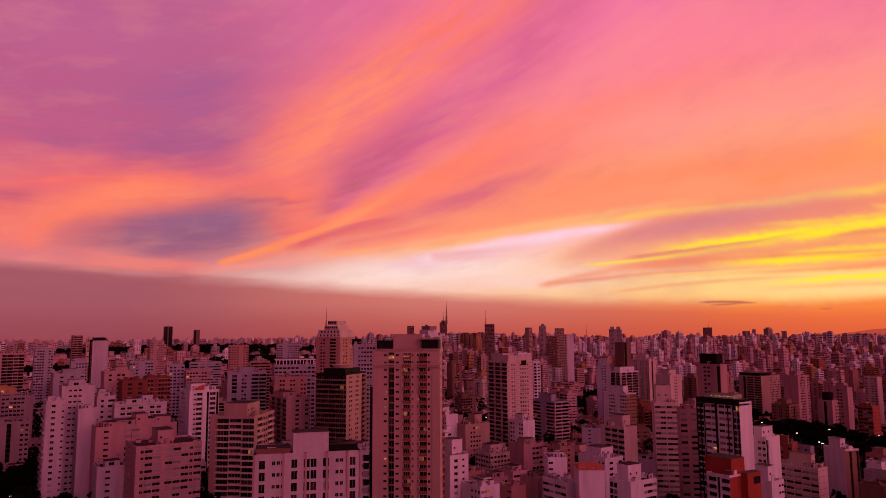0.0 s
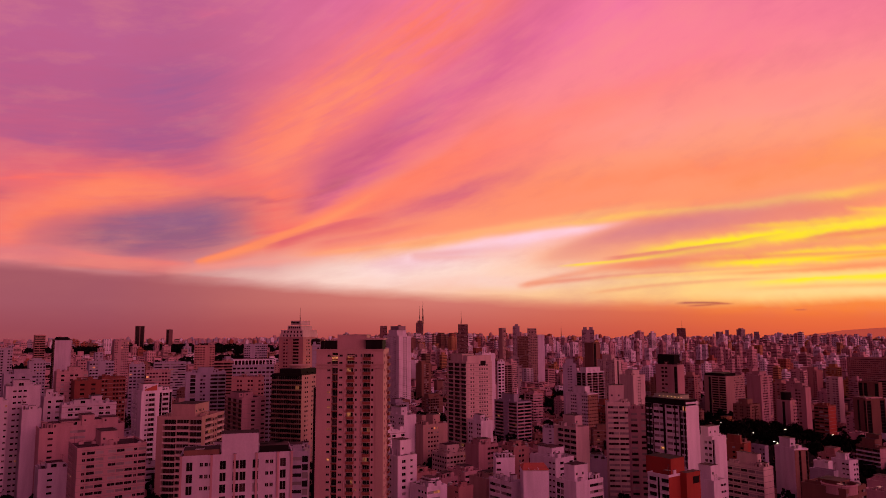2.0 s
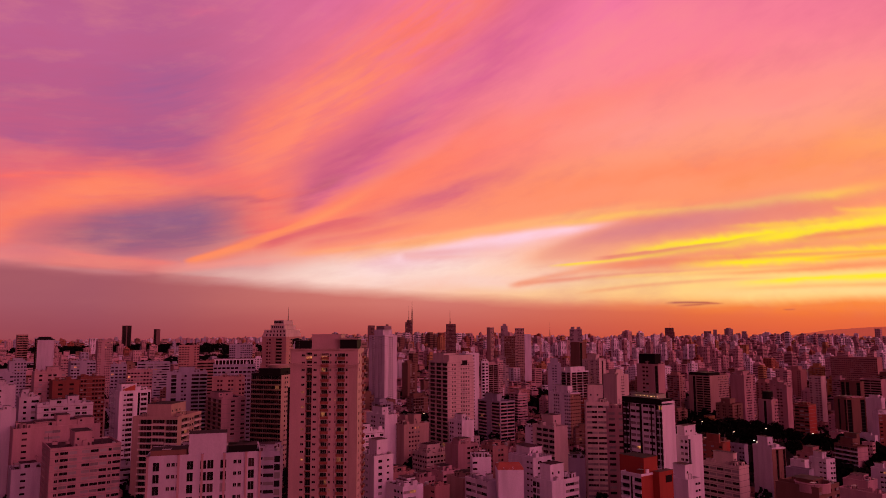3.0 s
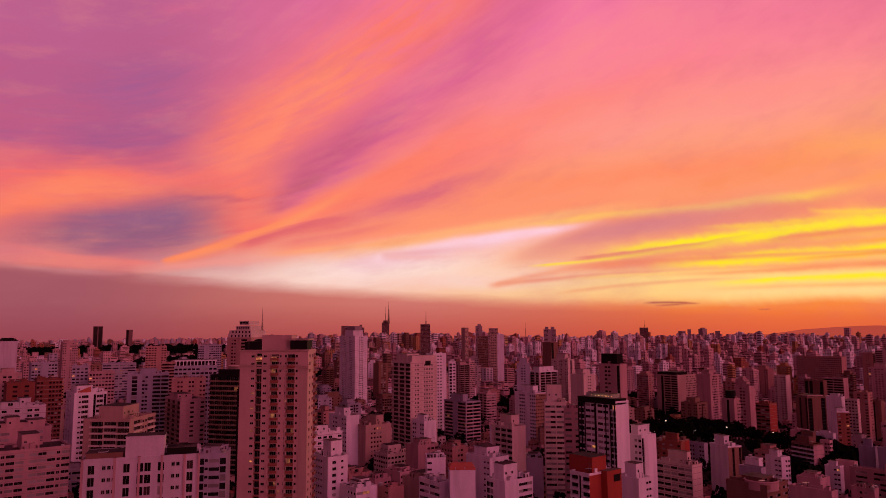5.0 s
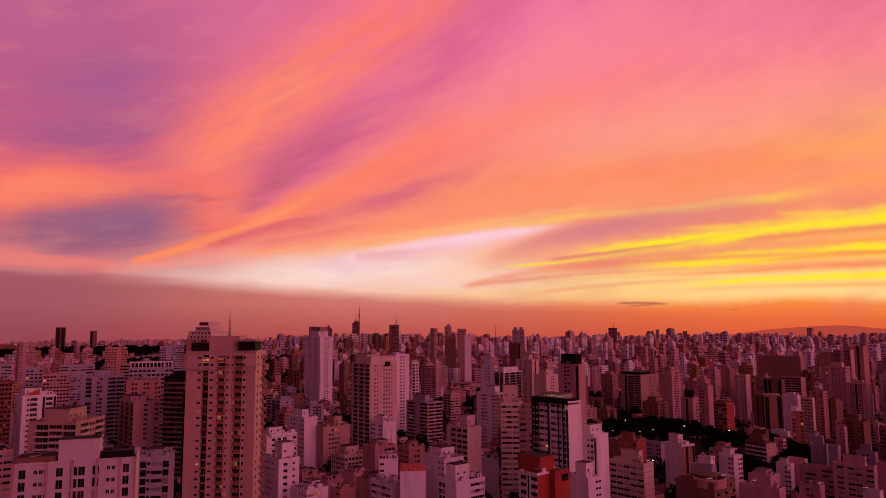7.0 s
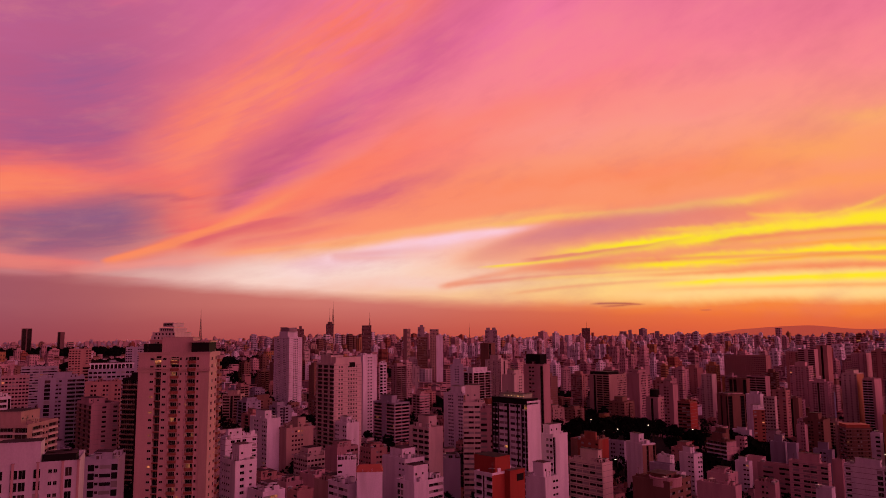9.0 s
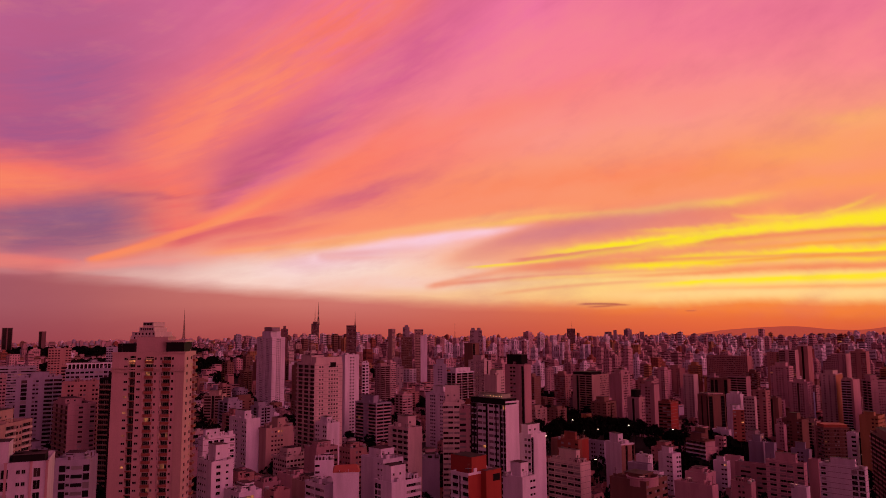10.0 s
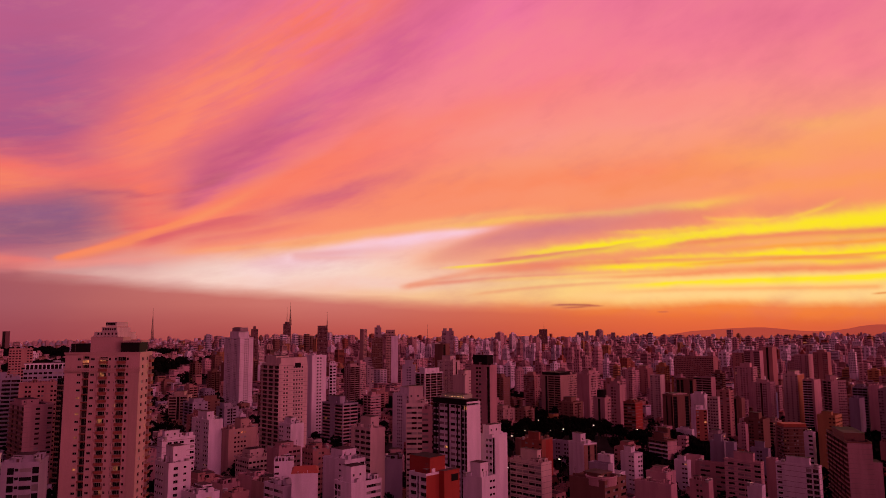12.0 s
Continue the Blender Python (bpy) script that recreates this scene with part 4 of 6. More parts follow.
building("apartment_block", "beige rendered apartment block with full-width balconies", 129.4, 352.7, 33.4, -20.5, 48, 27.0, 23.6, ".BwB", ".CBC", "beige", near=True, boxes=((0.1,0.7,6.0),), bal="cream", lit=0.003)
FOOT.append((130, 371, 15))
b = building("apartment_tower", "white apartment block with square dark windows and lift house", 111.1, 200.9, 38.3, -24.0, 70, 19.9, 33.2, ".", ".t.sss.t.tt.t.ss.t.", "offwhite", near=True, near_roof=False, storey=3.5, ledge=False)
front(b, "lift_house", "offwhite", 33.2, .36, .69, 62.3 - .9, 62.3 + 6.2, .05, 8.0)
for f in (.0, .265, .47, .665, .86, .985):
    front(b, "pilaster", "pink", 33.2, f, f + .02, 0, 62.3 + .2, -.4, .02, "dull pink wall pilaster")
front(b, "roof_terrace", "redbrown", 33.2, .03, .34, 62.3 - .8, 62.3 + 1.6, 1.0, 9.0, "brown tiled roof terrace")
front(b, "roof_terrace", "dark", 33.2, .71, .97, 62.3 - .8, 62.3 + 1.9, 2.0, 10.0, "dark roof terrace")
FOOT.append((99, 216, 19))
building("apartment_block", "grey-lilac painted apartment block with ribbon windows", 135.1, 240.6, 30.8, -23.9, 62, 14.0, 11.9, ".", ".tsWt", "lilac")
FOOT.append((133, 250, 8))
building("apartment_tower", "grey-lilac painted tall apartment tower with projecting balconies", 180.8, 563.1, 43.9, -16.7, -15.3063, 30.1, 18.1, ".t.w.bb", ".", "lilac", boxes=((0.3,0.7,4.0),))
FOOT.append((198, 568, 17))
building("apartment_block", "dull pink rendered apartment block with rows of small windows", 185.6, 451.2, 32.4, -20.1, 0, 16.5, 31.3, "..w.w", "CCC", "pink", boxes=((0.0,0.6,3.0),), bal="brick")
FOOT.append((194, 467, 18))
b = building("apartment_tower", "grey-lilac painted tall apartment tower with rows of small windows", 199.6, 511.1, 51.4, -19.0, -18.7884, 30.1, 18.1, "wwwwwwwwww", ".", "lilac")
for k in range(12):
    block(b, "pillar", "white", 1.0 + k * (30.1 - 2.5) / 11, .4, 70.4 - .8, 1.6 + k * (30.1 - 2.5) / 11, .9, 70.4 + 3.2)
block(b, "roof_house", "dark", 1.2, 1.6, 70.4 - .8, 30.1 - 1, 18.1 * .8, 70.4 + 3.1)
block(b, "canopy", "white", .3, .2, 70.4 + 3.2, 30.1 - .3, 18.1 * .85, 70.4 + 4.2)
FOOT.append((217, 515, 17))
building("apartment_tower", "clay-beige rendered tall apartment tower with rows of small windows", 192.4, 491.4, 43.5, -19.2, -18.8092, 22.4, 14.0, ".w.w.w", ".", "clay")
FOOT.append((205, 494, 13))
# the balcony side is painted dark in place of its recesses' shade
b = building("apartment_tower", "tower with shade-dark balcony side, beige window side and arched rotunda", 209.1, 410.0, 49.0, -22.2, 35, 27.6, 22.0, ".w.w.b", "CCCC", "dark", near=True, near_roof=False, lit=0.003, side="beige", bal="brick")
s = Soup()
s.disc(27.6 * .5, 22.0 * .45, 71.2 - .9, 71.2 + 4.5, 6.5, 6.5, 20)
s.disc(27.6 * .5, 22.0 * .45, 71.2 + 4.5, 71.2 + 5.2, 7.2, 7.2, 20)
part("rotunda", s.mesh("rotunda", [PAINT["beige"]]), b)
block(b, "roof_house", "dark", 2, 2, 71.2 - .8, 27.6 * .8, 22.0 * .8, 71.2 + 3.2)
FOOT.append((214, 427, 15))
b = building("apartment_tower", "cream tower with tiered wedding-cake crown and terraces", 293.7, 594.6, 70.9, -20.5, 35, 27.5, 25.2, ".w.w", ".w.b.", "clay")
for i, (c, z) in enumerate(((0, 3.2), (0.8, 6.6), (4.5, 10.6), (6.5, 15.2))):
    block(b, "tier", "cream", c + .3, c + .3, 91.4 - .8 if i == 0 else z - 3.9 + 91.4, 27.5 - c * .6 - .3, 25.2 - c * 1.2 - .3, 91.4 + z)
    # dark blocks on each tier imitate the shade of open arches
    for k in range(6):
        q = c + 1.5 + k * (25.2 - c * 2 - 3) / 6
        block(b, "terrace_opening", "dark", c + .22, q, 91.4 + z - 2.6, c + .4, q + 1.3, 91.4 + z - .8)
FOOT.append((298, 613, 15))
b = building("apartment_tower", "white block with dark round water tank on its roof", 242.0, 465.1, 66.4, -22.0, -24.8975, 15.7, 14.0, ".www", ".", "lilac")
s = Soup()
s.disc(2.5, 5.0, 88.5 - .8, 88.5 + 3.5, 3.4, 3.4, 18)
s.disc(2.5, 5.0, 88.5 + 3.5, 88.5 + 4.4, 3.5, .6, 18)
part("water_tank", s.mesh("water_tank", [PAINT["dark"]]), b, label="dark round water tank")
FOOT.append((252, 468, 9))
b = building("apartment_tower", "rose-beige rendered high tower with balcony columns and stepped crown", 170.8, 245.5, 68.2, -25.2, 51.5, 17.0, 28.3, ".w.wb", ".,sds,en,nen.,", "tower", near=True, near_roof=False, storey=3.03, lit=0.07, bal="redwall", ledge=False)
front(b, "upper_block", "tower", 28.3, .29, .73, 93.4 - .8, 93.4 + 6.2, 3.0, 13.0)
# both solid blocks carry the shade of notch and openings in dark paint
front(b, "roof_terrace", "dark", 28.3, .05, .28, 93.4 - .8, 93.4 + 3.6, 1.5, 11.0, "roof terrace block, its shade painted dark")
front(b, "roof_pavilion", "dark", 28.3, .73, .98, 93.4 - .8, 93.4 + 3.9, 0.8, 12.0, "roof pavilion block, its shaded openings painted dark")
front(b, "pavilion_roof", "tower", 28.3, .70, 1.0, 93.4 + 4.0, 93.4 + 4.7, 0.3, 12.5)
for z, out in ((93.4 - 7.6, .45), (93.4 - 6.6, .25), (93.4 - .5, .4)):
    front(b, "cornice", "tower", 28.3, -.01, 1.01, z, z + .7, -out, .02)
for f in (.235, .46):
    part("window", pane_mesh(2.4, 1.7, 2), b, pose(-.06, 28.3 * (1 - f), 93.4 - 4.6, 0, 0, -90), "warmly lit window")
    front(b, "window_hood", "tower", 28.3, f - .02, f + .105, 93.4 - 2.7, 93.4 - 2.3, -.3, .02)
# separate beige stands in for light on a corner face turned right
front(b, "corner_pilaster", "beige", 28.3, .88, 1.0, 0, 93.4 - 7.8, -.35, .02, "plain corner strip, beige for the light on a turned face")
# a black block imitates the shade in the gap beside the tower
front(b, "side_recess", "dark", 28.3, -.05, .0, 0, 93.4 - 16.0, 2.0, 6.0, "dark strip standing in for the shaded side gap")
for f in (.42, .555, .67, .805):
    front(b, "pilaster", "tower", 28.3, f, f + .012, 0, 93.4 - 7.8, -.25, .02)
FOOT.append((165, 261, 16))
b = building("apartment_tower", "white-painted tall apartment tower with rows of small windows", 524.3, 796.9, 70.1, -24.3, 0, 19.2, 40.6, ".w.", ".w.w.", "white", boxes=((0.1,0.9,8.0),))
block(b, "roof_house", "greylilac", 3, 6, 94.4 + 7.9, 19.2 - 5, 40.6 - 14, 94.4 + 13)
FOOT.append((534, 817, 23))
b = building("apartment_tower", "salmon-cream tower with open dark balconies on one side", 332.8, 400.2, 53.7, -27.6, 0, 24.3, 23.5, ".w.ww.", "CCC", "cream", near=True, bal="rose")
block(b, "roof_house", "cream", 1.0, 6.0, 81.3 - .8, 12.0, 23.5 - 4, 81.3 + 5.6)
block(b, "upper_wall", "cream", 1.5, .3, 81.3 - .8, 24.3 - .5, 6.0, 81.3 + 4.4)
block(b, "dark_panel", "dark", 24.3 * .55, -.1, 81.3 - 3.0, 24.3 * .75, .1, 81.3 + .4)
FOOT.append((345, 412, 14))
building("apartment_tower", "white-painted tall apartment tower with rows of small windows", 446.9, 523.9, 54.4, -28.9, 0, 16.5, 10.1, ".w.", ".", "white")
FOOT.append((455, 529, 9))
building("apartment_tower", "white-painted tall apartment tower with rows of small windows", 468.7, 526.3, 46.1, -29.7, -36.0387, 6.7, 14.0, "tw", ".", "white")
FOOT.append((475, 530, 8))
building("apartment_block", "beige rendered apartment block with vertical dark window strips", 294.6, 399.3, 11.8, -26.0, 0, 21.1, 15.1, ".ww..", "v.", "beige", boxes=((0.5,0.8,6.0),))
FOOT.append((305, 407, 12))
building("apartment_block", "white-painted apartment block with rows of small windows", 285.4, 409.4, 18.1, -25.4, 0, 10.3, 24.8, "..", ".w.w", "white", boxes=((0.1,0.6,5.0),))
FOOT.append((291, 422, 14))
building("apartment_tower", "grey-lilac painted tall apartment tower with rows of small windows", 612.6, 580.9, 37.8, -34.2, -44.1317, 15.2, 14.0, ".w.", ".", "lilac", boxes=((0.2,0.8,6.0),))
FOOT.append((623, 581, 9))
building("apartment_tower", "white-painted tall apartment tower with blank side walls", 629.7, 561.0, 29.0, -35.4, 0, 30.5, 16.3, "CCC", "CC", "white", boxes=((0.1,0.9,5.0),), bal="pink")
FOOT.append((645, 569, 17))
building("apartment_tower", "cream-painted tall apartment tower with vertical dark window strips", 667.2, 551.4, 41.7, -37.3, 0, 11.9, 26.2, ".v.", ".w.w.w", "cream", boxes=((0.1,0.6,6.0),))
FOOT.append((673, 564, 15))
building("apartment_block", "white-painted apartment block with rows of small windows", 481.8, 421.9, 21.5, -33.2, 0, 12.9, 26.2, "sss", ".w.w", "white", boxes=((0.2,0.7,6.0),), side="brick")
FOOT.append((488, 435, 15))
building("apartment_block", "cream-painted apartment block with full-width balconies", 313.4, 274.2, 21.8, -30.3, 0, 10.7, 17.5, "..", ".BBB", "cream", near=True, boxes=((0.3,0.9,6.0),))
FOOT.append((319, 283, 10))
building("apartment_block", "grey-lilac painted apartment block with rows of small windows", 427.4, 421.3, -2.8, -30.9, -42.8685, 16.2, 14.0, ".s..", ".", "lilac")
FOOT.append((438, 421, 9))
building("apartment_block", "white-painted apartment block with rows of small windows", 330.8, 381.1, 13.5, -28.1, 0, 10.8, 14.4, "..", "w.w", "white", boxes=((0.2,0.6,4.0),))
FOOT.append((336, 388, 8))
building("apartment_block", "white-painted apartment block with rows of small windows", 222.0, 337.4, 19.6, -24.8, 0, 18.7, 6.1, ".www.w", ".", "white", near=True, boxes=((0.1,0.55,4.0),))
FOOT.append((231, 340, 10))
building("apartment_block", "white-painted apartment block with rows of small windows", 201.3, 282.7, 16.3, -25.4, 0, 10.9, 14.4, ".w.s.", "ss.", "white", near=True, boxes=((0.3,0.9,7.0),))
FOOT.append((207, 290, 8))
building("apartment_block", "cream-painted apartment block with rows of small windows", 291.7, 367.8, -3.0, -26.8, 0, 25.9, 16.4, "www.w", "ww", "cream", boxes=((0.1,0.5,5.0),))
FOOT.append((305, 376, 14))
building("apartment_block", "white-painted apartment block with rows of small windows", 240.6, 256.7, 15.2, -27.8, -33.8235, 9.0, 14.0, "s..", ".", "white")
FOOT.append((248, 260, 8))
b = building("apartment_block", "low white slab house with red clay tiled roof", 229.9, 225.5, 15.2, -28.2, -35.5531, 11.1, 14.0, "..", ".", "white", near_roof=False, roof=TILE)
s = Soup()
s.quad((-.3, -.3, 43.4 + .2), (11.1 + .3, -.3, 43.4 + .2), (11.1 * .9, 14.0 * .5, 43.4 + 2.2), (11.1 * .1, 14.0 * .5, 43.4 + 2.2))
s.quad((11.1 + .3, 14.0 + .3, 43.4 + .2), (-.3, 14.0 + .3, 43.4 + .2), (11.1 * .1, 14.0 * .5, 43.4 + 2.2), (11.1 * .9, 14.0 * .5, 43.4 + 2.2))
s.quad((-.3, 14.0 + .3, 43.4 + .2), (-.3, -.3, 43.4 + .2), (11.1 * .1, 14.0 * .5, 43.4 + 2.2), (11.1 * .1, 14.0 * .5, 43.4 + 2.2))
s.quad((11.1 + .3, -.3, 43.4 + .2), (11.1 + .3, 14.0 + .3, 43.4 + .2), (11.1 * .9, 14.0 * .5, 43.4 + 2.2), (11.1 * .9, 14.0 * .5, 43.4 + 2.2))
part("hip_roof", s.mesh("hip_roof", [TILE]), b, label="red clay tile hip roof")
FOOT.append((239, 228, 8))
building("apartment_block", "white-painted apartment block with rows of small windows", 290.7, 267.8, 8.0, -29.6, 0, 13.9, 19.7, ".w.w", "..s", "white", boxes=((0.1,0.8,5.0),))
FOOT.append((298, 278, 11))
building("apartment_block", "white-painted apartment block with ribbon windows", 262.0, 225.2, 6.4, -29.6, 0, 18.2, 12.9, "..W", "t..", "white", near=True, boxes=((0.1,0.6,7.0),), side="white")
FOOT.append((271, 232, 10))
building("apartment_block", "grey-lilac painted apartment block with blank side walls", 327.9, 278.9, 2.6, -30.8, -41.6915, 10.4, 14.0, "..", ".", "lilac")
FOOT.append((337, 281, 8))
building("apartment_block", "grey-lilac painted apartment block with blank side walls", 339.7, 303.3, -4.3, -30.6, -40.6239, 7.6, 14.0, ".", ".", "lilac")
FOOT.append((347, 306, 8))
building("apartment_tower", "cream-painted tall apartment tower with ribbon windows", 342.9, 276.8, 33.6, -31.5, -43.3215, 13.0, 14.0, "WW", ".", "cream", near=True, bal="rose", boxes=((0.1,0.8,10.0),))
FOOT.append((352, 278, 8))
building("apartment_tower", "dull pink rendered tall apartment tower with ribbon windows", 328.0, 247.4, 33.3, -31.7, -44.8152, 9.0, 14.0, "W.W", ".", "pink", bal="clay", lit=0.03)
FOOT.append((336, 250, 8))
b = building("apartment_tower", "white-banded tall tower with dark vertical strips and blank side wall", 321.2, 207.2, 40.2, -32.5, 0, 10.3, 24.4, ".", "tt,WW,WW,tt", "white", near=True, near_roof=False)
front(b, "roof_terrace", "dark", 24.4, .0, 1.0, 72.7 - 1.6, 72.7 + 1.3, -.3, 8.5, "dark roof terrace edge")
for f in (.0, .09, .18, .45, .475, .73, .85, .97):
    front(b, "frame_strip", "dark", 24.4, f, f + .016, 0, 72.7 - 1.7, -.4, .02, "dark vertical frame strip")
block(b, "pergola", METAL, 1.5, 4.0, 72.7 + 1.3, 8.5, 20.0, 72.7 + 3.4)
LAMPS_AT = (321.2, 207.2, 41.5)
FOOT.append((326, 219, 14))
b = building("apartment_block", "white balcony block with bright red side walls and top", 257.7, 170.8, 18.5, -30.9, 0, 16.4, 10.2, ".", "BvB", "white", near=True, near_roof=False, side="redpaint")
block(b, "upper_block", "redpaint", 3.0, 1.0, 49.4 - .8, 16.4 * .72, 10.2 + 3.0, 49.4 + 6.0, "bright red upper block")
block(b, "side_wing", "redpaint", 16.4 * .45, -3.0, 0, 16.4, .2, 49.4 + .6, "bright red side wing")
block(b, "dark_panel", "dark", 16.4 * .7, -3.08, 49.4 - 4.0, 16.4 * .95, -2.95, 49.4 - 1.2)
FOOT.append((266, 176, 9))
building("apartment_block", "white-painted apartment block with vertical dark window strips", 336.5, 203.8, 22.6, -33.3, 0, 12.2, 8.6, "v...", ".w", "white", near=True, boxes=((0.0,0.8,5.0),))
FOOT.append((343, 208, 7))
building("apartment_block", "white-painted apartment block with rows of small windows", 303.3, 181.4, 9.1, -32.5, 0, 9.5, 12.0, ".s", "..", "white", boxes=((0.2,0.8,6.0),))
FOOT.append((308, 187, 7))
building("apartment_block", "cream-painted apartment block with ribbon windows", 365.2, 194.4, 5.9, -34.7, 0, 9.2, 21.6, "..", "WWWWW", "cream", near=True, boxes=((0.3,0.7,6.0),))
FOOT.append((370, 205, 12))
building("apartment_block", "red brick apartment block with rows of small windows", 444.3, 253.6, 3.1, -36.3, 0, 4.4, 17.3, ".", ".w.w.w", "brickred", boxes=((0.5,0.9,5.0),))
FOOT.append((446, 262, 10))
b = building("apartment_block", "dull pink rendered apartment block with vertical dark window strips", 655.3, 336.9, 12.1, -42.8, 0, 10.8, 12.8, ".w", ".v.", "pink")
s = Soup()
s.disc(10.8 * .5, 12.8 * .5, 54.9 - .8, 54.9 + 7.0, 4.6, 4.6, 16)
part("lift_drum", s.mesh("lift_drum", [PAINT["dark"]]), b)
FOOT.append((661, 343, 7))
building("apartment_tower", "dull pink rendered tall apartment tower with rows of small windows", 683.4, 336.9, 22.1, -43.9, 0, 9.4, 14.7, "..", ".w.", "pink", boxes=((0.1,0.8,4.0),))
FOOT.append((688, 344, 8))
b = building("apartment_tower", "beige rendered tall apartment tower with projecting balconies", 838.6, 519.3, 17.8, -44.8, 0, 42.3, 31.3, "..ww", ".vbb", "beige")
block(b, "canopy", "dark", .5, 2, 62.6 - .8, 42.3 * .6, 31.3 - 1, 62.6 + 3.6)
FOOT.append((860, 535, 24))
building("apartment_tower", "dull pink rendered tall apartment tower with rows of small windows", 807.6, 454.2, 22.6, -45.7, 0, 24.6, 17.6, ".ww.w", ".", "pink", boxes=((0.2,0.8,5.0),))
FOOT.append((820, 463, 14))
b = building("apartment_block", "dark brown rendered apartment block with ribbon windows", 356.8, 150.3, 4.0, -35.6, 0, 19.6, 20.3, "W.W.W", "..", "redbrown")
s = Soup()
s.disc(19.6 * .35, 20.3 * .3, 39.6 - 3, 39.6 + 1.4, 7.5, 7.5, 24, cap=False)
s.disc(19.6 * .35, 20.3 * .3, 39.6 + 1.0, 39.6 + 1.4, 7.9, 7.2, 24, cap=False)
part("round_parapet", s.mesh("round_parapet", [PAINT["pink"]]), b)
FOOT.append((367, 160, 11))
building("apartment_tower", "cream-painted tall apartment tower with rows of small windows", 599.2, 468.7, 30.7, -36.7, 0, 18.6, 17.7, ".s.", "..", "cream", boxes=((0.2,0.8,5.0),))
FOOT.append((609, 478, 10))
b = building("apartment_tower", "dull pink rendered tall apartment tower with vertical dark window strips", 463.8, 315.8, 50.6, -35.4, 0, 8.0, 19.6, ".", ".w.v", "pink")
block(b, "roof_house", "dark", .5, 3, 86.0 - .8, 8.0 - .5, 19.6 - 2, 86.0 + 7.5)
FOOT.append((468, 326, 11))
building("apartment_tower", "grey-lilac painted tall apartment tower with rows of small windows", 71.5, 893.5, 58.9, -10.0, 0, 18.0, 14.0, "ww.w", ".", "lilac")
FOOT.append((81, 900, 10))
b = building("apartment_tower", "dark-clad tall apartment tower with one pale blank wall", 141.1, 986.6, 67.3, -9.9, 0, 18.5, 24.0, ".", "v", "dark", side="offwhite")
block(b, "roof_house", "dark", 3.0, 2.0, 77.2 - .8, 15.0, 18.0, 77.2 + 3.0, "dark roof house")
FOOT.append((148, 1010, 26))
building("apartment_tower", "clay-beige rendered tall apartment tower with full-width balconies", 124.6, 1039.1, 73.0, -9.7, 0, 12.0, 14.0, "BB", ".", "clay")
FOOT.append((131, 1046, 8))
building("apartment_tower", "dull pink rendered tall apartment tower with rows of small windows", 207.3, 975.2, 65.2, -9.8, 0, 17.5, 14.0, "w.ww", ".", "pink")
FOOT.append((216, 982, 10))
building("apartment_tower", "clay-beige rendered tall apartment tower with rows of small windows", 287.1, 902.9, 59.1, -11.6, -15.3303, 24.4, 14.6, "ww.w", ".", "clay")
FOOT.append((301, 907, 14))
building("apartment_tower", "grey-lilac painted tall apartment tower with rows of small windows", 361.3, 930.1, 59.2, -13.7, -18.9262, 30.3, 18.2, "w.ww", ".", "lilac")
FOOT.append((379, 934, 17))
building("apartment_tower", "dark brown rendered tall apartment tower with rows of small windows", 878.0, 958.5, 66.6, -27.5, -40.2379, 19.2, 14.0, "www", ".", "redbrown")
FOOT.append((890, 958, 11))
building("apartment_tower", "beige rendered tall apartment tower with rows of small windows", 929.3, 979.1, 69.3, -27.1, -41.2616, 13.5, 14.0, "ww", ".", "beige")
FOOT.append((939, 980, 8))
building("apartment_tower", "white-painted tall apartment tower with blank side walls", 870.5, 897.0, 69.7, -30.2, -41.8801, 11.5, 14.0, ".", ".", "white")
FOOT.append((879, 898, 8))
building("apartment_tower", "dark stone-clad tall apartment tower with vertical dark window strips", 506.6, 2240.5, 95.4, 1.0, -10.6198, 25.5, 15.3, "vv", ".", "darkstone")
FOOT.append((521, 2246, 14))
building("apartment_tower", "dark stone-clad tall apartment tower with vertical dark window strips", 640.5, 2413.7, 85.7, 1.0, -12.7472, 19.5, 14.0, "v.", ".", "darkstone")
FOOT.append((652, 2418, 11))
building("apartment_tower", "dark stone-clad tall apartment tower with rows of small windows", 982.5, 1275.9, 91.7, -14.2, -35.3975, 21.7, 14.0, "ww", ".", "darkstone")
FOOT.append((995, 1275, 12))
building("apartment_tower", "dark brown rendered tall apartment tower with vertical dark window strips", 862.0, 761.9, 57.5, -36.0, 0, 15.5, 18.6, "v.", ".", "redbrown")
FOOT.append((870, 771, 10))
building("apartment_tower", "dark stone-clad tall apartment tower with rows of small windows", 1588.6, 2365.0, 111.8, 1.0, -30.8447, 29.2, 17.5, "w", ".", "darkstone", boxes=((0.2,0.8,8.0),))
FOOT.append((1600, 2369, 16))
building("apartment_tower", "dark stone-clad tall apartment tower with rows of small windows", 780.5, 1279.5, 87.9, -12.7, -29.1702, 14.3, 14.0, ".w", ".", "darkstone")
FOOT.append((790, 1282, 8))
building("apartment_tower", "dark stone-clad tall apartment tower with rows of small windows", 808.7, 1261.9, 84.2, -13.7, -30.4416, 14.3, 14.0, ".w", ".", "darkstone", boxes=((0.3,0.7,6.0),))
FOOT.append((818, 1264, 8))
building("apartment_block", "white-painted apartment block with ribbon windows", 207.0, 266.3, 4.1, -26.1, 0, 11.3, 14.4, "W.", ".w", "white", boxes=((0.4,0.8,3.0),))
FOOT.append((213, 274, 8))
building("apartment_block", "clay-beige rendered apartment block with rows of small windows", 222.7, 262.9, 2.7, -26.9, 0, 8.7, 9.0, ".", ".s", "clay")
FOOT.append((227, 267, 5))
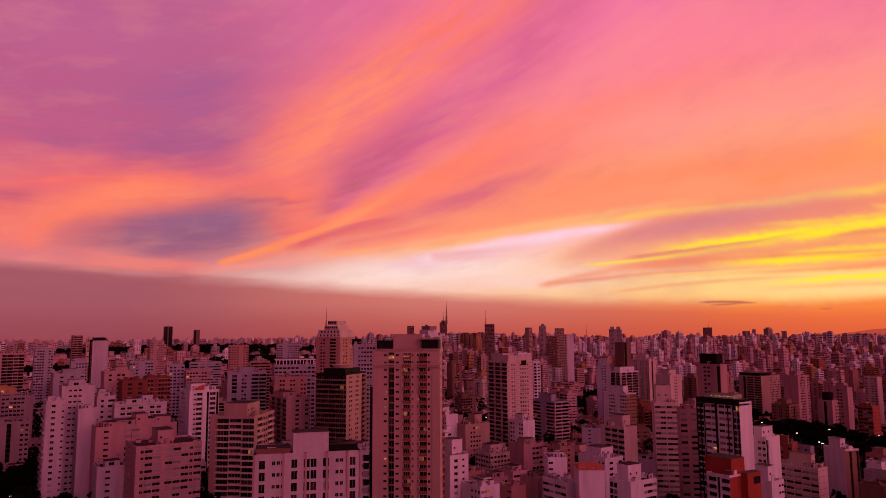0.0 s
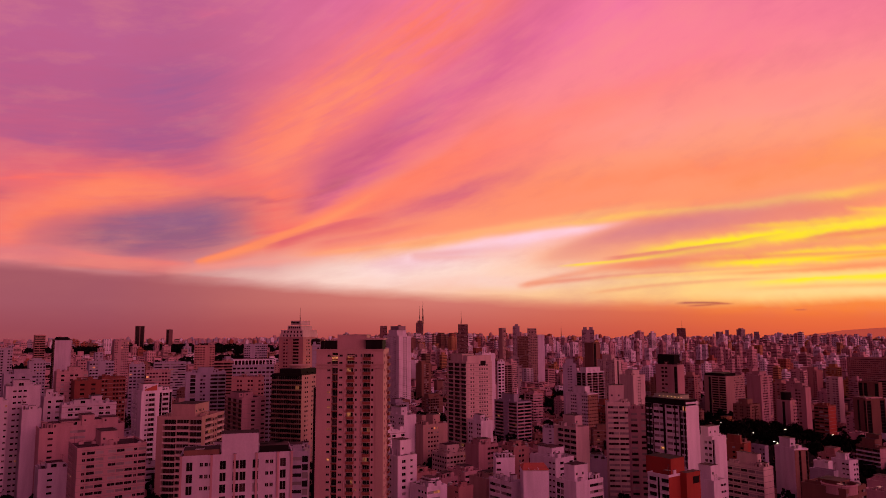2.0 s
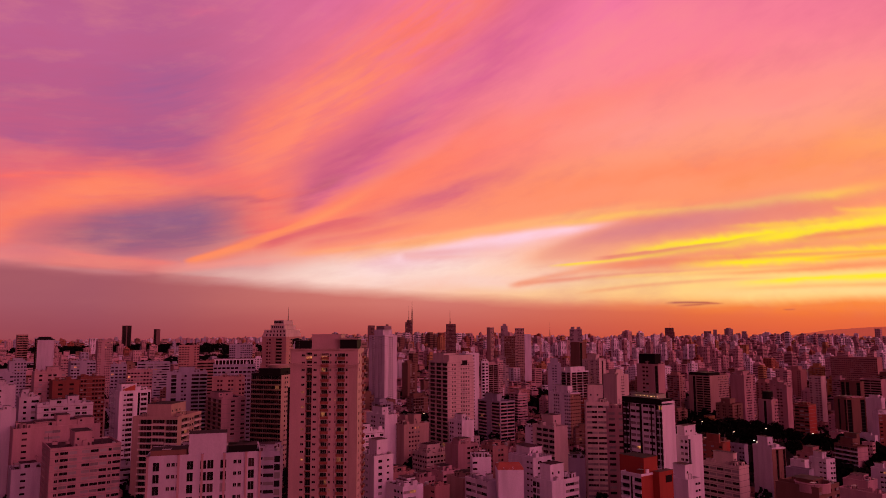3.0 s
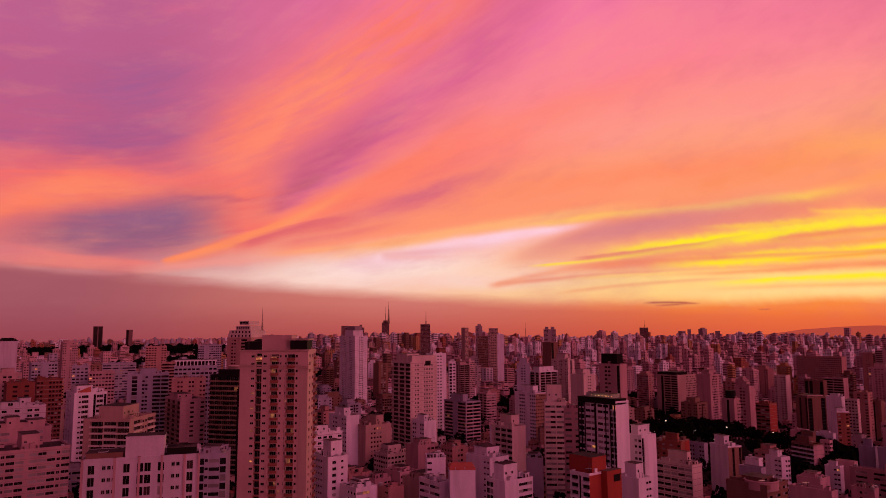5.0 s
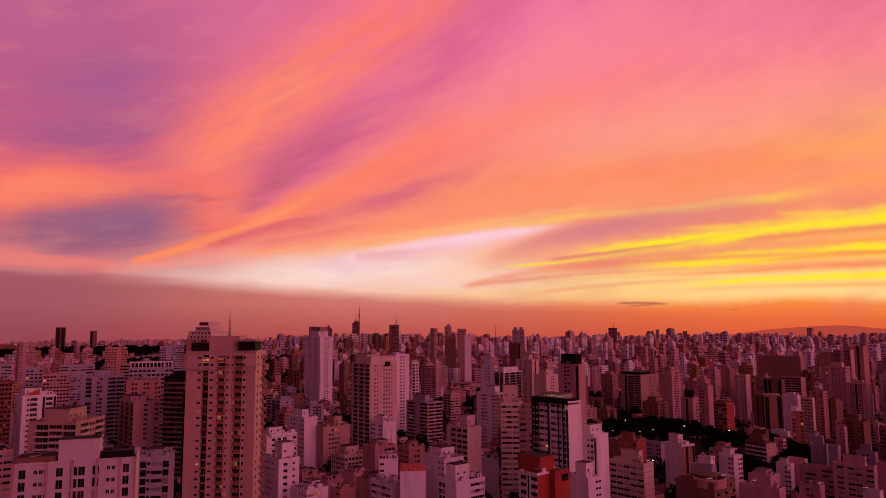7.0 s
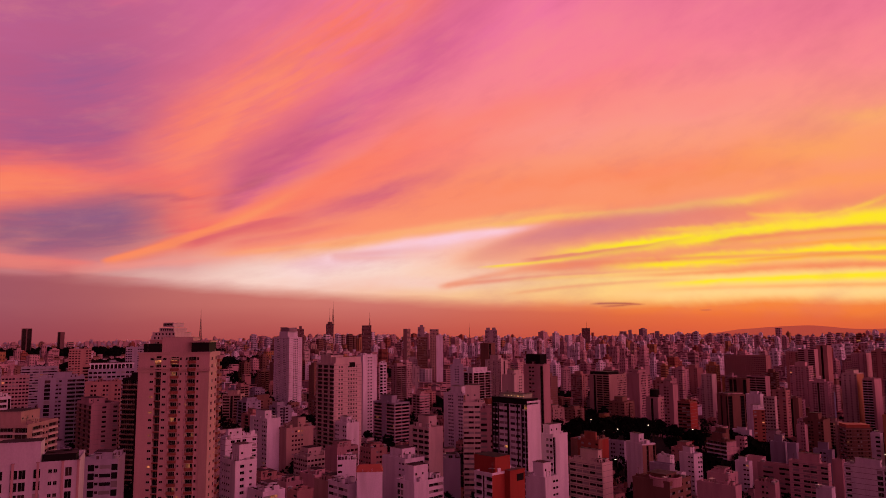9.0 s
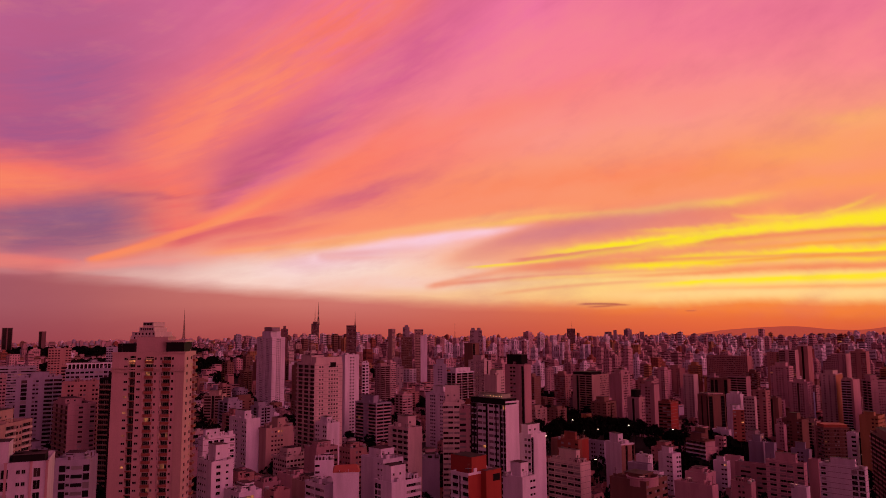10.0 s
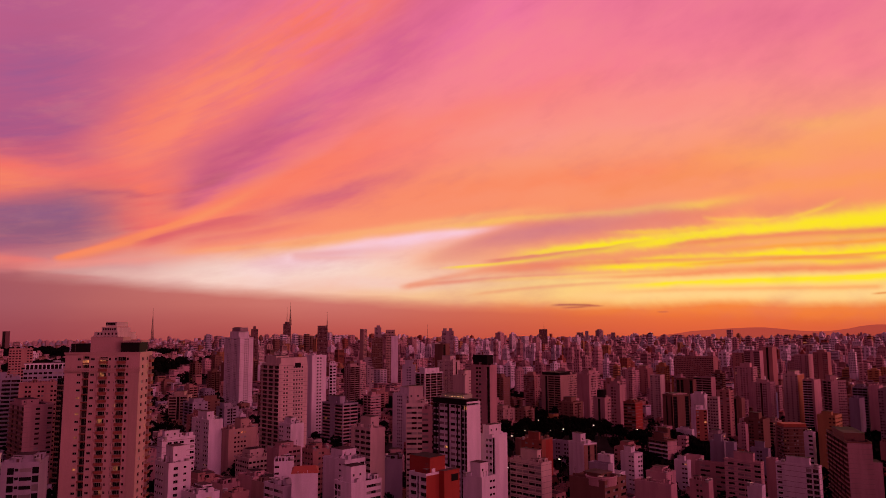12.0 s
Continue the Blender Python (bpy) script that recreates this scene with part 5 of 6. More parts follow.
building("apartment_block", "beige rendered apartment block with ribbon windows", 243.4, 267.6, 3.2, -27.6, 0, 15.0, 13.8, ".W", "..", "beige", boxes=((0.2,0.5,2.0),))
FOOT.append((251, 275, 8))
building("apartment_block", "white-painted apartment block with ribbon windows", 232.8, 236.6, 8.0, -28.0, 0, 7.3, 15.9, ".", "WW", "white")
FOOT.append((237, 245, 9))
building("apartment_block", "clay-beige rendered apartment block with rows of small windows", 231.9, 315.1, -0.2, -25.8, 0, 14.7, 16.7, ".w.", ".s", "clay", boxes=((0.1,0.4,3.0),))
FOOT.append((239, 323, 9))
building("apartment_block", "dull pink rendered apartment block with rows of small windows", 231.3, 288.0, 1.7, -26.5, 0, 9.5, 12.1, ".s", ".", "pink")
FOOT.append((236, 294, 7))
building("apartment_block", "clay-beige rendered apartment block with rows of small windows", 304.8, 317.2, 6.6, -28.8, 0, 12.3, 11.3, ".w.", "w", "clay", boxes=((0.3,0.7,3.0),))
FOOT.append((311, 323, 7))
building("apartment_block", "rose-white painted apartment block with ribbon windows", 258.3, 304.9, -0.9, -27.2, 0, 12.1, 15.9, "W", ".", "rose")
FOOT.append((264, 313, 9))
building("apartment_block", "dull pink rendered apartment block with rows of small windows", 295.3, 339.1, 5.6, -27.8, 0, 15.7, 13.5, ".w", ".", "pink", boxes=((0.2,0.8,3.0),))
FOOT.append((303, 346, 9))
building("apartment_block", "grey rendered apartment block with vertical dark window strips", 9.7, 526.0, 20.4, -10.7, 0, 33.7, 20.2, ".v.w.v.w", ".", "greylilac", boxes=((0.1,0.6,3.0),))
FOOT.append((26, 536, 19))
building("apartment_block", "grey rendered apartment block with rows of small windows", 12.4, 636.0, 28.6, -10.0, 0, 41.0, 22.0, ".w.ww.", ".", "greylilac")
FOOT.append((33, 647, 23))
building("apartment_tower", "grey-lilac painted tall apartment tower with rows of small windows", 93.4, 770.9, 48.7, -10.0, 0, 14.3, 14.0, ".ww", ".", "lilac", boxes=((0.2,0.8,3.0),))
FOOT.append((101, 778, 8))
building("apartment_block", "dull pink rendered apartment block with rows of small windows", 174.8, 664.6, 41.7, -13.6, -12.3278, 20.5, 14.0, "wwww", ".", "pink")
FOOT.append((186, 669, 11))
building("apartment_block", "grey-lilac painted apartment block with ribbon windows", 230.2, 867.2, 40.6, -10.3, -12.5482, 35.9, 21.6, "WW", ".", "lilac")
FOOT.append((250, 874, 20))
building("apartment_block", "dull pink rendered apartment block with rows of small windows", 160.2, 933.1, 41.7, -10.0, 0, 17.2, 14.0, "ww", ".", "pink")
FOOT.append((169, 940, 10))
building("apartment_tower", "grey-lilac painted tall apartment tower with rows of small windows", 141.3, 743.5, 48.2, -10.0, 0, 21.9, 14.0, "w.w", ".", "lilac")
FOOT.append((152, 751, 12))
building("apartment_tower", "clay-beige rendered tall apartment tower with full-width balconies", 251.5, 714.6, 46.1, -15.4, -16.9968, 19.2, 14.0, "BB", ".", "clay")
FOOT.append((263, 719, 11))

# the quarter on the lower slope; its farthest paints are rosied to imitate haze
building("apartment_block", "blue-grey painted apartment block with vertical dark window strips", 990.8, 305.7, -3.6, -48.6, 0, 22.8, 9.1, ".", ".v", "blue")
FOOT.append((1002, 310, 11))
building("apartment_tower", "dull pink rendered tall apartment tower with rows of small windows", 1031.7, 310.2, 3.7, -47.8, 0, 12.0, 8.6, "w", "ww", "pink")
FOOT.append((1038, 315, 6))
building("apartment_tower", "rose-white painted tall apartment tower with rows of small windows", 997.0, 317.7, 10.3, -48.4, 0, 5.6, 10.0, ".", "wwww", "rose", boxes=((0.1, 0.6, 4.0),))
FOOT.append((1000, 323, 5))
building("apartment_tower", "cream-painted tall apartment tower with rows of small windows", 982.3, 269.6, 22.1, -49.0, 0, 24.0, 17.3, "..", ".w.w.w", "cream", boxes=((0.1, 0.8, 4.0),), side="orange")
FOOT.append((994, 278, 12))
building("apartment_tower", "rose-white painted tall apartment tower with full-width balconies", 968.7, 247.0, 16.9, -49.3, 0, 24.0, 12.6, "..", "BB.", "rose", bal="white")
FOOT.append((981, 253, 12))
building("apartment_tower", "dull pink rendered tall apartment tower with full-width balconies", 945.1, 221.6, 18.5, -49.6, -40, 18.4, 16.0, ".w", "CC", "pink", boxes=((0.1, 0.5, 6.0),), bal="rose")
FOOT.append((957, 222, 9))
building("apartment_tower", "grey-lilac painted tall apartment tower with blank side walls", 903.9, 183.1, 3.5, -50.0, 0, 20.6, 9.7, ".", "..", "lilac")
FOOT.append((914, 188, 10))
building("apartment_tower", "grey-lilac painted tall apartment tower with full-width balconies", 935.0, 182.8, 13.5, -49.8, 0, 13.0, 14.4, ".", "BBB", "lilac", boxes=((0.2, 0.6, 3.0),))
FOOT.append((942, 190, 7))
building("apartment_tower", "rose-white painted tall apartment tower with blank side walls", 928.1, 169.2, 15.7, -49.9, 0, 13.4, 10.7, ".", "..", "rose")
FOOT.append((935, 175, 7))
building("apartment_tower", "grey rendered tall apartment tower with rows of small windows", 891.9, 148.5, 15.4, -50.0, 0, 22.4, 13.6, ".", "w.w", "greylilac")
FOOT.append((903, 155, 11))
building("apartment_tower", "orange rendered tall apartment tower with rows of small windows", 686.6, 143.5, 7.4, -48.7, 0, 17.4, 13.5, "w", "..w", "orange", boxes=((0.0, 0.3, 3.0),))
FOOT.append((695, 150, 9))
b = building("apartment_block", "dark brown rendered apartment block with ribbon windows", 703.0, 190.0, -7.1, -47.0, -48, 21.0, 16.0, "w.w.w", ".WW", "redbrown")
block(b, "hipped_roof", TILE, 1.0, 1.0, 39.9 - .8, 21.0 - 1.0, 16 - 1.0, 39.9 + 2.4, "dark red clay tiled roof", top=TILE)
FOOT.append((716, 188, 10))
building("apartment_block", "dark brown rendered apartment block with rows of small windows", 753.6, 226.3, -8.3, -48.8, 0, 16.7, 17.7, "..", ".w.w", "redbrown", boxes=((0.0, 0.5, 6.0),))
FOOT.append((762, 235, 9))
building("apartment_block", "rose-white painted apartment block with rows of small windows", 743.2, 238.9, -13.2, -47.3, 0, 6.6, 7.6, ".", ".w", "rose")
FOOT.append((746, 243, 4))
building("apartment_tower", "white-painted tall apartment tower with rows of small windows", 595.9, 132.1, 4.3, -44.9, 0, 5.8, 6.0, ".", ".w", "white")
FOOT.append((599, 135, 3))
b = building("apartment_tower", "long brown slab block with clay balconies and blank pink end wall", 553.8, 98.7, 6.2, -44.9, -62, 13.8, 58.0, ".", "CCCCCCCCCC", "redbrown", boxes=((0.05, 0.95, 4.0),), side="pink", bal="clay")
block(b, "end_wing", "pink", 13.8 - .1, .1, 0, 13.8 + 5.0, 12.0, 51.1 - 12.0, "pink rendered lower end wing")
for f in (.12, .3, .48, .66, .84):
    front(b, "frame_strip", "dark", 58, f, f + .012, 0, 51.1 - 1.0, -.95, -.8, "dark vertical strip")
FOOT.append((583, 106, 29))
building("apartment_block", "white-painted apartment block with rows of small windows", 496.6, 98.1, -1.2, -42.7, 0, 5.0, 23.7, ".", "w....tt", "white", near=True, boxes=((0.1, 0.7, 4.0),))
FOOT.append((499, 110, 12))
building("apartment_block", "rose-white painted apartment block with ribbon windows", 500.5, 132.0, -3.7, -41.5, 0, 5.0, 22.3, ".", ".W.WW.W", "rose", near=True, boxes=((0.2, 0.8, 5.0),))
FOOT.append((503, 143, 11))
building("apartment_block", "white-painted apartment block with blank side walls", 449.3, 112.1, -6.9, -40.4, 0, 5.0, 7.8, ".", "..", "white")
FOOT.append((452, 116, 4))
building("apartment_block", "grey-lilac painted apartment block with rows of small windows", 605.0, 166.8, -11.7, -42.5, 0, 5.0, 12.9, ".", ".w.", "lilac", boxes=((0.1, 0.5, 5.0),))
FOOT.append((608, 173, 6))
building("apartment_block", "dull pink rendered apartment block with blank side walls", 541.0, 138.2, -7.2, -42.5, 0, 5.0, 6.0, ".", ".", "pink")
FOOT.append((543, 141, 3))
building("apartment_block", "red-brown rendered apartment block with ribbon windows", 642.6, 296.9, 11.4, -25.5, 0, 13.2, 12.2, ".", "WWW", "redwall", side="redpaint", bal="redwall", lit=0.02)
FOOT.append((649, 303, 7))
b = building("apartment_tower", "dark brown rendered tall apartment tower with vertical dark window strips", 729.4, 304.8, 11.4, -42.1, -30, 19.5, 18.0, "v.v", ".v.v", "redbrown")
block(b, "canopy", "rose", 2.0, 2.0, 53.5 + .4, 19.5 - 1.0, 18 - 1.0, 53.5 + 1.5, "thin pale roof frame")
FOOT.append((742, 308, 10))
building("apartment_tower", "white-painted tall apartment tower with blank side walls", 778.8, 294.7, 9.3, -47.9, 0, 8.0, 14.9, ".", "..", "white", boxes=((0.1, 0.7, 3.0),))
FOOT.append((783, 302, 7))
building("apartment_tower", "cream-painted tall apartment tower with rows of small windows", 775.1, 278.7, 8.2, -48.2, 0, 5.4, 11.4, ".", "wwww", "cream")
FOOT.append((778, 284, 6))
building("apartment_block", "white-painted apartment block with rows of small windows", 675.8, 255.4, 5.7, -37.1, -40, 10.6, 10.0, "w.w", ".", "white", boxes=((0.1, 0.8, 3.0),), side="redwall")
FOOT.append((683, 256, 5))
building("apartment_tower", "clay-beige rendered tall apartment tower with rows of small windows", 843.9, 296.1, 9.3, -49.9, 0, 12.0, 14.1, ".w", ".w.w", "clay")
FOOT.append((850, 303, 7))
building("apartment_tower", "brown brick tall apartment tower with vertical dark window strips", 885.7, 299.9, -1.8, -49.9, 0, 9.6, 15.9, ".", ".v.", "brick")
FOOT.append((891, 308, 8))
building("apartment_block", "dark brown rendered apartment block with full-width balconies", 549.2, 217.8, -4.6, -33.6, -15, 10.1, 18.4, ".", "BBB", "redbrown", near=True, boxes=((0.05, 0.5, 5.0), (0.5, 0.8, 8.0)), side="rose", bal="white")
FOOT.append((556, 225, 9))
building("apartment_block", "rose-white painted low apartment block with rows of small windows", 617.9, 237.1, -10.9, -32.1, 0, 5.0, 7.5, "w", ".w", "rose")
FOOT.append((620, 241, 4))
building("apartment_block", "white-painted low apartment block with blank side walls", 665.0, 254.8, -11.6, -35.4, 0, 5.0, 15.0, ".", "..", "white", boxes=((0.2, 0.5, 2.0),))
FOOT.append((667, 262, 8))
building("apartment_block", "grey-lilac painted apartment block with blank side walls", 602.7, 198.8, -9.4, -38.1, 0, 5.0, 11.3, ".", "..", "lilac", boxes=((0.3, 0.6, 5.0),))
FOOT.append((605, 204, 6))
building("apartment_block", "grey-lilac painted apartment block with blank side walls", 596.4, 188.3, -8.4, -39.4, 0, 5.0, 6.5, ".", ".", "lilac")
FOOT.append((599, 192, 3))
building("apartment_block", "white-painted apartment block with rows of small windows", 485.7, 208.8, -5.2, -36.1, -15, 7.8, 12.7, ".w", ".s", "white", near=True, boxes=((0.0, 0.5, 4.0),))
FOOT.append((491, 214, 6))
building("apartment_block", "white-painted apartment block with blank side walls", 455.5, 200.8, -12.1, -36.8, 0, 5.0, 8.6, ".", ".", "white")
FOOT.append((458, 205, 4))
building("apartment_block", "white-painted apartment block with rows of small windows", 514.9, 186.0, -11.0, -38.1, 0, 5.0, 9.4, ".", ".s", "white", boxes=((0.0, 0.5, 3.0),))
FOOT.append((517, 191, 5))
building("apartment_block", "rose-white painted apartment block with blank side walls", 473.3, 179.6, -12.4, -38.3, 0, 12.5, 14.0, ".", "..", "rose", boxes=((0.2, 0.7, 3.0),))
FOOT.append((480, 187, 7))
building("apartment_block", "rose-white painted apartment block with blank side walls", 430.1, 154.3, -9.5, -38.3, 0, 7.2, 22.5, ".", "...", "rose")
FOOT.append((434, 166, 11))
building("apartment_block", "dull pink rendered apartment block with rows of small windows", 443.4, 138.6, -7.4, -39.3, 0, 5.6, 11.2, ".", ".w.", "pink")
FOOT.append((446, 144, 6))
building("apartment_block", "dull pink rendered apartment block with ribbon windows", 511.3, 158.3, -9.3, -40.3, 0, 5.0, 20.5, ".", ".W.W", "pink")
FOOT.append((514, 169, 10))
building("apartment_block", "rose-white painted apartment block with blank side walls", 527.7, 182.5, -9.2, -38.5, 0, 5.1, 11.4, ".", "..", "rose")
FOOT.append((530, 188, 6))
building("apartment_block", "rose-white painted low apartment block with blank side walls", 689.9, 293.9, -15.5, -35.7, 0, 15.7, 9.4, ".", ".", "rose")
FOOT.append((698, 299, 8))
building("apartment_block", "white-painted apartment block with vertical dark window strips", 447.6, 222.5, 3.8, -35.5, -20, 10.2, 16.9, ".v.v", "..", "white", near=True, boxes=((0.0, 0.4, 6.0),), side="brick")
FOOT.append((455, 229, 8))
building("apartment_block", "white-painted apartment block with blank side walls", 439.3, 198.5, 0.5, -36.7, 0, 5.0, 8.4, ".", "..", "white")
FOOT.append((442, 203, 4))
building("apartment_block", "grey-lilac painted apartment block with blank side walls", 409.1, 180.9, 1.3, -36.6, 0, 5.0, 12.7, ".", "..", "lilac")
FOOT.append((412, 187, 6))
building("apartment_block", "brown brick apartment block with rows of small windows", 457.2, 269.0, 0.2, -32.1, 0, 20.4, 17.7, ".", ".w.", "brick", side="redpaint")
FOOT.append((467, 278, 10))
building("apartment_block", "grey-lilac painted low apartment block with rows of small windows", 511.7, 279.3, -7.6, -26.2, 0, 5.0, 15.8, ".", ".w.w", "lilac")
FOOT.append((514, 287, 8))
building("apartment_tower", "dull pink rendered tall apartment tower with rows of small windows", 877.2, 450.4, 13.5, -48.2, 0, 11.2, 11.7, "w", ".w", "pink", boxes=((0.2, 0.8, 4.0),))
FOOT.append((883, 456, 6))
building("apartment_tower", "rose-white painted tall apartment tower with rows of small windows", 953.1, 479.1, 22.6, -48.0, 0, 9.2, 16.1, "w", "w.w", "rose")
FOOT.append((958, 487, 8))
building("apartment_tower", "cream-painted tall apartment tower with rows of small windows", 936.1, 427.4, 17.5, -48.8, 0, 12.4, 14.9, ".", "w.ww", "cream")
FOOT.append((942, 435, 7))
building("apartment_tower", "dark brown rendered tall apartment tower with vertical dark window strips", 918.6, 373.5, 14.7, -49.4, 0, 9.4, 22.8, ".", "vv.v", "redbrown")
FOOT.append((923, 385, 11))
building("apartment_tower", "dull pink rendered tall apartment tower with full-width balconies", 945.9, 362.2, 16.7, -49.1, 0, 13.3, 24.2, ".", "BB", "pink")
FOOT.append((953, 374, 12))
building("apartment_tower", "clay-beige rendered tall apartment tower with rows of small windows", 1130.0, 440.5, 35.7, -43.5, 0, 16.1, 65.2, ".", "wwwwww", "clay")
FOOT.append((1138, 473, 33))
building("apartment_tower", "rose-white painted tall apartment tower with rows of small windows", 1039.8, 345.6, 26.5, -47.3, 0, 15.6, 24.7, "w", "w.www.w", "rose", boxes=((0.2, 0.7, 5.0),))
FOOT.append((1048, 358, 12))
building("apartment_tower", "rose-white painted tall apartment tower with rows of small windows", 1239.6, 489.3, 39.2, -38.4, 0, 8.8, 9.9, ".", "ww", "rose")
FOOT.append((1244, 494, 5))
building("apartment_tower", "clay-beige rendered tall apartment tower with vertical dark window strips", 1321.0, 421.8, 48.0, -35.8, 0, 20.8, 17.1, ".", ".v.", "clay")
FOOT.append((1331, 430, 10))
building("apartment_tower", "clay-beige rendered tall apartment tower with rows of small windows", 1210.8, 429.6, 40.0, -40.6, 0, 13.5, 14.7, "w", ".w.", "clay")
FOOT.append((1218, 437, 7))
building("apartment_tower", "rose-white painted tall apartment tower with full-width balconies", 1211.3, 401.1, 44.0, -40.9, 0, 13.9, 25.0, ".", "B.B", "rose")
FOOT.append((1218, 414, 12))
building("apartment_tower", "rose-white painted tall apartment tower with rows of small windows", 1195.9, 324.4, 39.6, -42.5, 0, 24.0, 20.0, ".", "ww.w", "rose")
FOOT.append((1208, 334, 12))
building("apartment_tower", "clay-beige rendered tall apartment tower with rows of small windows", 1184.3, 294.3, 43.7, -43.2, 0, 15.4, 19.9, ".", "w.w", "clay", boxes=((0.1, 0.8, 3.0),))
FOOT.append((1192, 304, 10))
building("apartment_block", "grey-lilac painted apartment block with full-width balconies", 439.6, 466.0, 13.7, -29.5, 0, 17.1, 31.1, "BB", "B.B", "lilac", boxes=((0.1, 0.45, 6.0),), bal="rose")
FOOT.append((448, 482, 16))

# ---- masts on the ridge ----
def antenna_mast(x, y, z0, z1, wide, label):
    """A tapering lattice mast: four legs, cross braces and a rod at the top."""
    t = thing("antenna_mast", pose(x, y, z0), label, "antenna")
    h = (z1 - z0) * .7
    legs = [(sx * wide / 2, sy * wide / 2) for sx, sy in ((-1, -1), (1, -1), (1, 1), (-1, 1))]
    b = .09 * wide
    for lx, ly in legs:
        s = Soup()
        p = [(lx - b, ly - b), (lx + b, ly - b), (lx + b, ly + b), (lx - b, ly + b)]
        q = [(u * .25, w * .25) for u, w in p]
        for i in range(4):
            j = (i + 1) % 4
            s.quad((*p[i], 0), (*p[j], 0), (*q[j], h), (*q[i], h))
        part("leg", s.mesh("leg", [DARKMETAL]), t)
    s = Soup()
    for k in range(14):
        za, zb = h * k / 14, h * (k + 1) / 14
        fa, fb = 1 - .75 * k / 14, 1 - .75 * (k + 1) / 14
        for i in range(4):
            (ax, ay), (cx, cy) = legs[i], legs[(i + 1) % 4]
            s.quad((ax * fa, ay * fa, za), (ax * fa, ay * fa, za + b * 2), (cx * fb, cy * fb, zb), (cx * fb, cy * fb, zb - b * 2))
    part("brace", s.mesh("brace", [DARKMETAL]), t)
    s = Soup()
    s.disc(0, 0, h, z1 - z0, .13 * wide, .05 * wide, 8)
    part("rod", s.mesh("rod", [DARKMETAL]), t)


antenna_mast(1604, 2340, 107.1, 196.7, 6, "tall dark red lattice broadcasting mast on a tower")
antenna_mast(1599, 2356, 105.0, 176.8, 3, "thin dark lattice mast on a tower")
antenna_mast(1404, 1822, 60.0, 143.9, 5, "slim dark lattice mast among distant blocks")
antenna_mast(837, 1806, 59.9, 142.2, 5, "dark tapering lattice mast behind the houses")
antenna_mast(1713, 1681, 56.7, 104.9, 2, "thin distant mast above the roofs")
antenna_mast(2283, 1623, 72.9, 114.3, 2, "thin distant mast above the roofs")

# ---- the blocks between and behind, on their own plots ----
def taken(x, y, r):
    return any((x - a) ** 2 + (y - b) ** 2 < (r + c) ** 2 for a, b, c in FOOT)


def build_fillers():
    rng = random.Random(11)
    paints = ["white"] * 3 + ["cream"] * 4 + ["pink"] * 5 + ["lilac"] * 3 + ["beige"] * 3 + ["redbrown", "greylilac"] + ["redbrown", "brick", "brickred", "orange", "greylilac", "red"]
    pats = [".w.w.", ".ww.", "w.w.w", ".W.", ".w.W", "bb", "WW", ".s.w", "ww.ww", "tt.", "..", ".b.b", "BB", ".v.w", "CC", ".C.", "bvb", ".wvw.", "w,b,w", ".sCs."]
    words = {"rose": "rose-white painted", "clay": "clay-beige rendered", "white": "white-painted", "cream": "cream-painted", "pink": "dull pink rendered", "lilac": "grey-lilac painted", "beige": "beige rendered",
             "redbrown": "dark brown rendered", "brick": "brown brick", "brickred": "red brick", "orange": "orange rendered", "greylilac": "grey rendered", "red": "dark red rendered"}
    count = 0
    for k in range(6000):
        if count >= 250:
            break
        t = rng.random()
        d = 300 + 1000 * t ** 0.8
        a = radians(55.93 + rng.uniform(-50, 36))
        x, y = d * math.cos(a), d * math.sin(a)
        wr, wl = rng.uniform(11, 20), rng.uniform(11, 22)
        if taken(x + wr / 2, y + wl / 2, 0.55 * max(wr, wl)) or in_park(x, y):
            continue
        g = ground_at(x, y)
        off = 55.93 - math.degrees(a)
        lift = max(0.0, min(1.0, -off / 25 + 0.3))           # the quarter on the rise has taller houses
        if d < 480:
            h = rng.uniform(7, 16)
        elif d < 700:
            h = rng.uniform(8, 22) + 8 * lift
        elif d < 950:
            h = rng.uniform(12, 38) + 2 * lift
        else:
            h = rng.uniform(22, 62) - 26 * lift
        p = rng.choice(paints)
        # paints redden rightward and turn lilac leftward, in place of local light
        if off > 8:
            p = {"white": "rose", "cream": "clay", "lilac": "pink"}.get(p, p)
        if off > 14 and d < 650 and rng.random() < .5:
            p = rng.choice(("redbrown", "brick", "clay", "red"))
        elif off < 0:
            p = {"white": "lilac", "cream": "clay", "pink": "brick" if rng.random() < .4 else "pink"}.get(p, p)
        FOOT.append((x + wr / 2, y + wl / 2, 0.55 * max(wr, wl)))
        count += 1
        box = ((rng.uniform(0, .3), rng.uniform(.5, .9), rng.uniform(2.5, 5)),)
        tall = "high" if h > 40 else "mid-rise" if h > 18 else "low"
        building("apartment_block", f"{words[p]} {tall} apartment block with rows of dark windows", x, y, g + h, g - 1, rng.choice((0, 0, 0, 51.5)) + rng.uniform(-3, 3),
                 wr, wl, rng.choice(pats), rng.choice(pats), p, boxes=box, lit=0.004, near_roof=d < 480 and count % 2 == 0, group="blocks of the city")


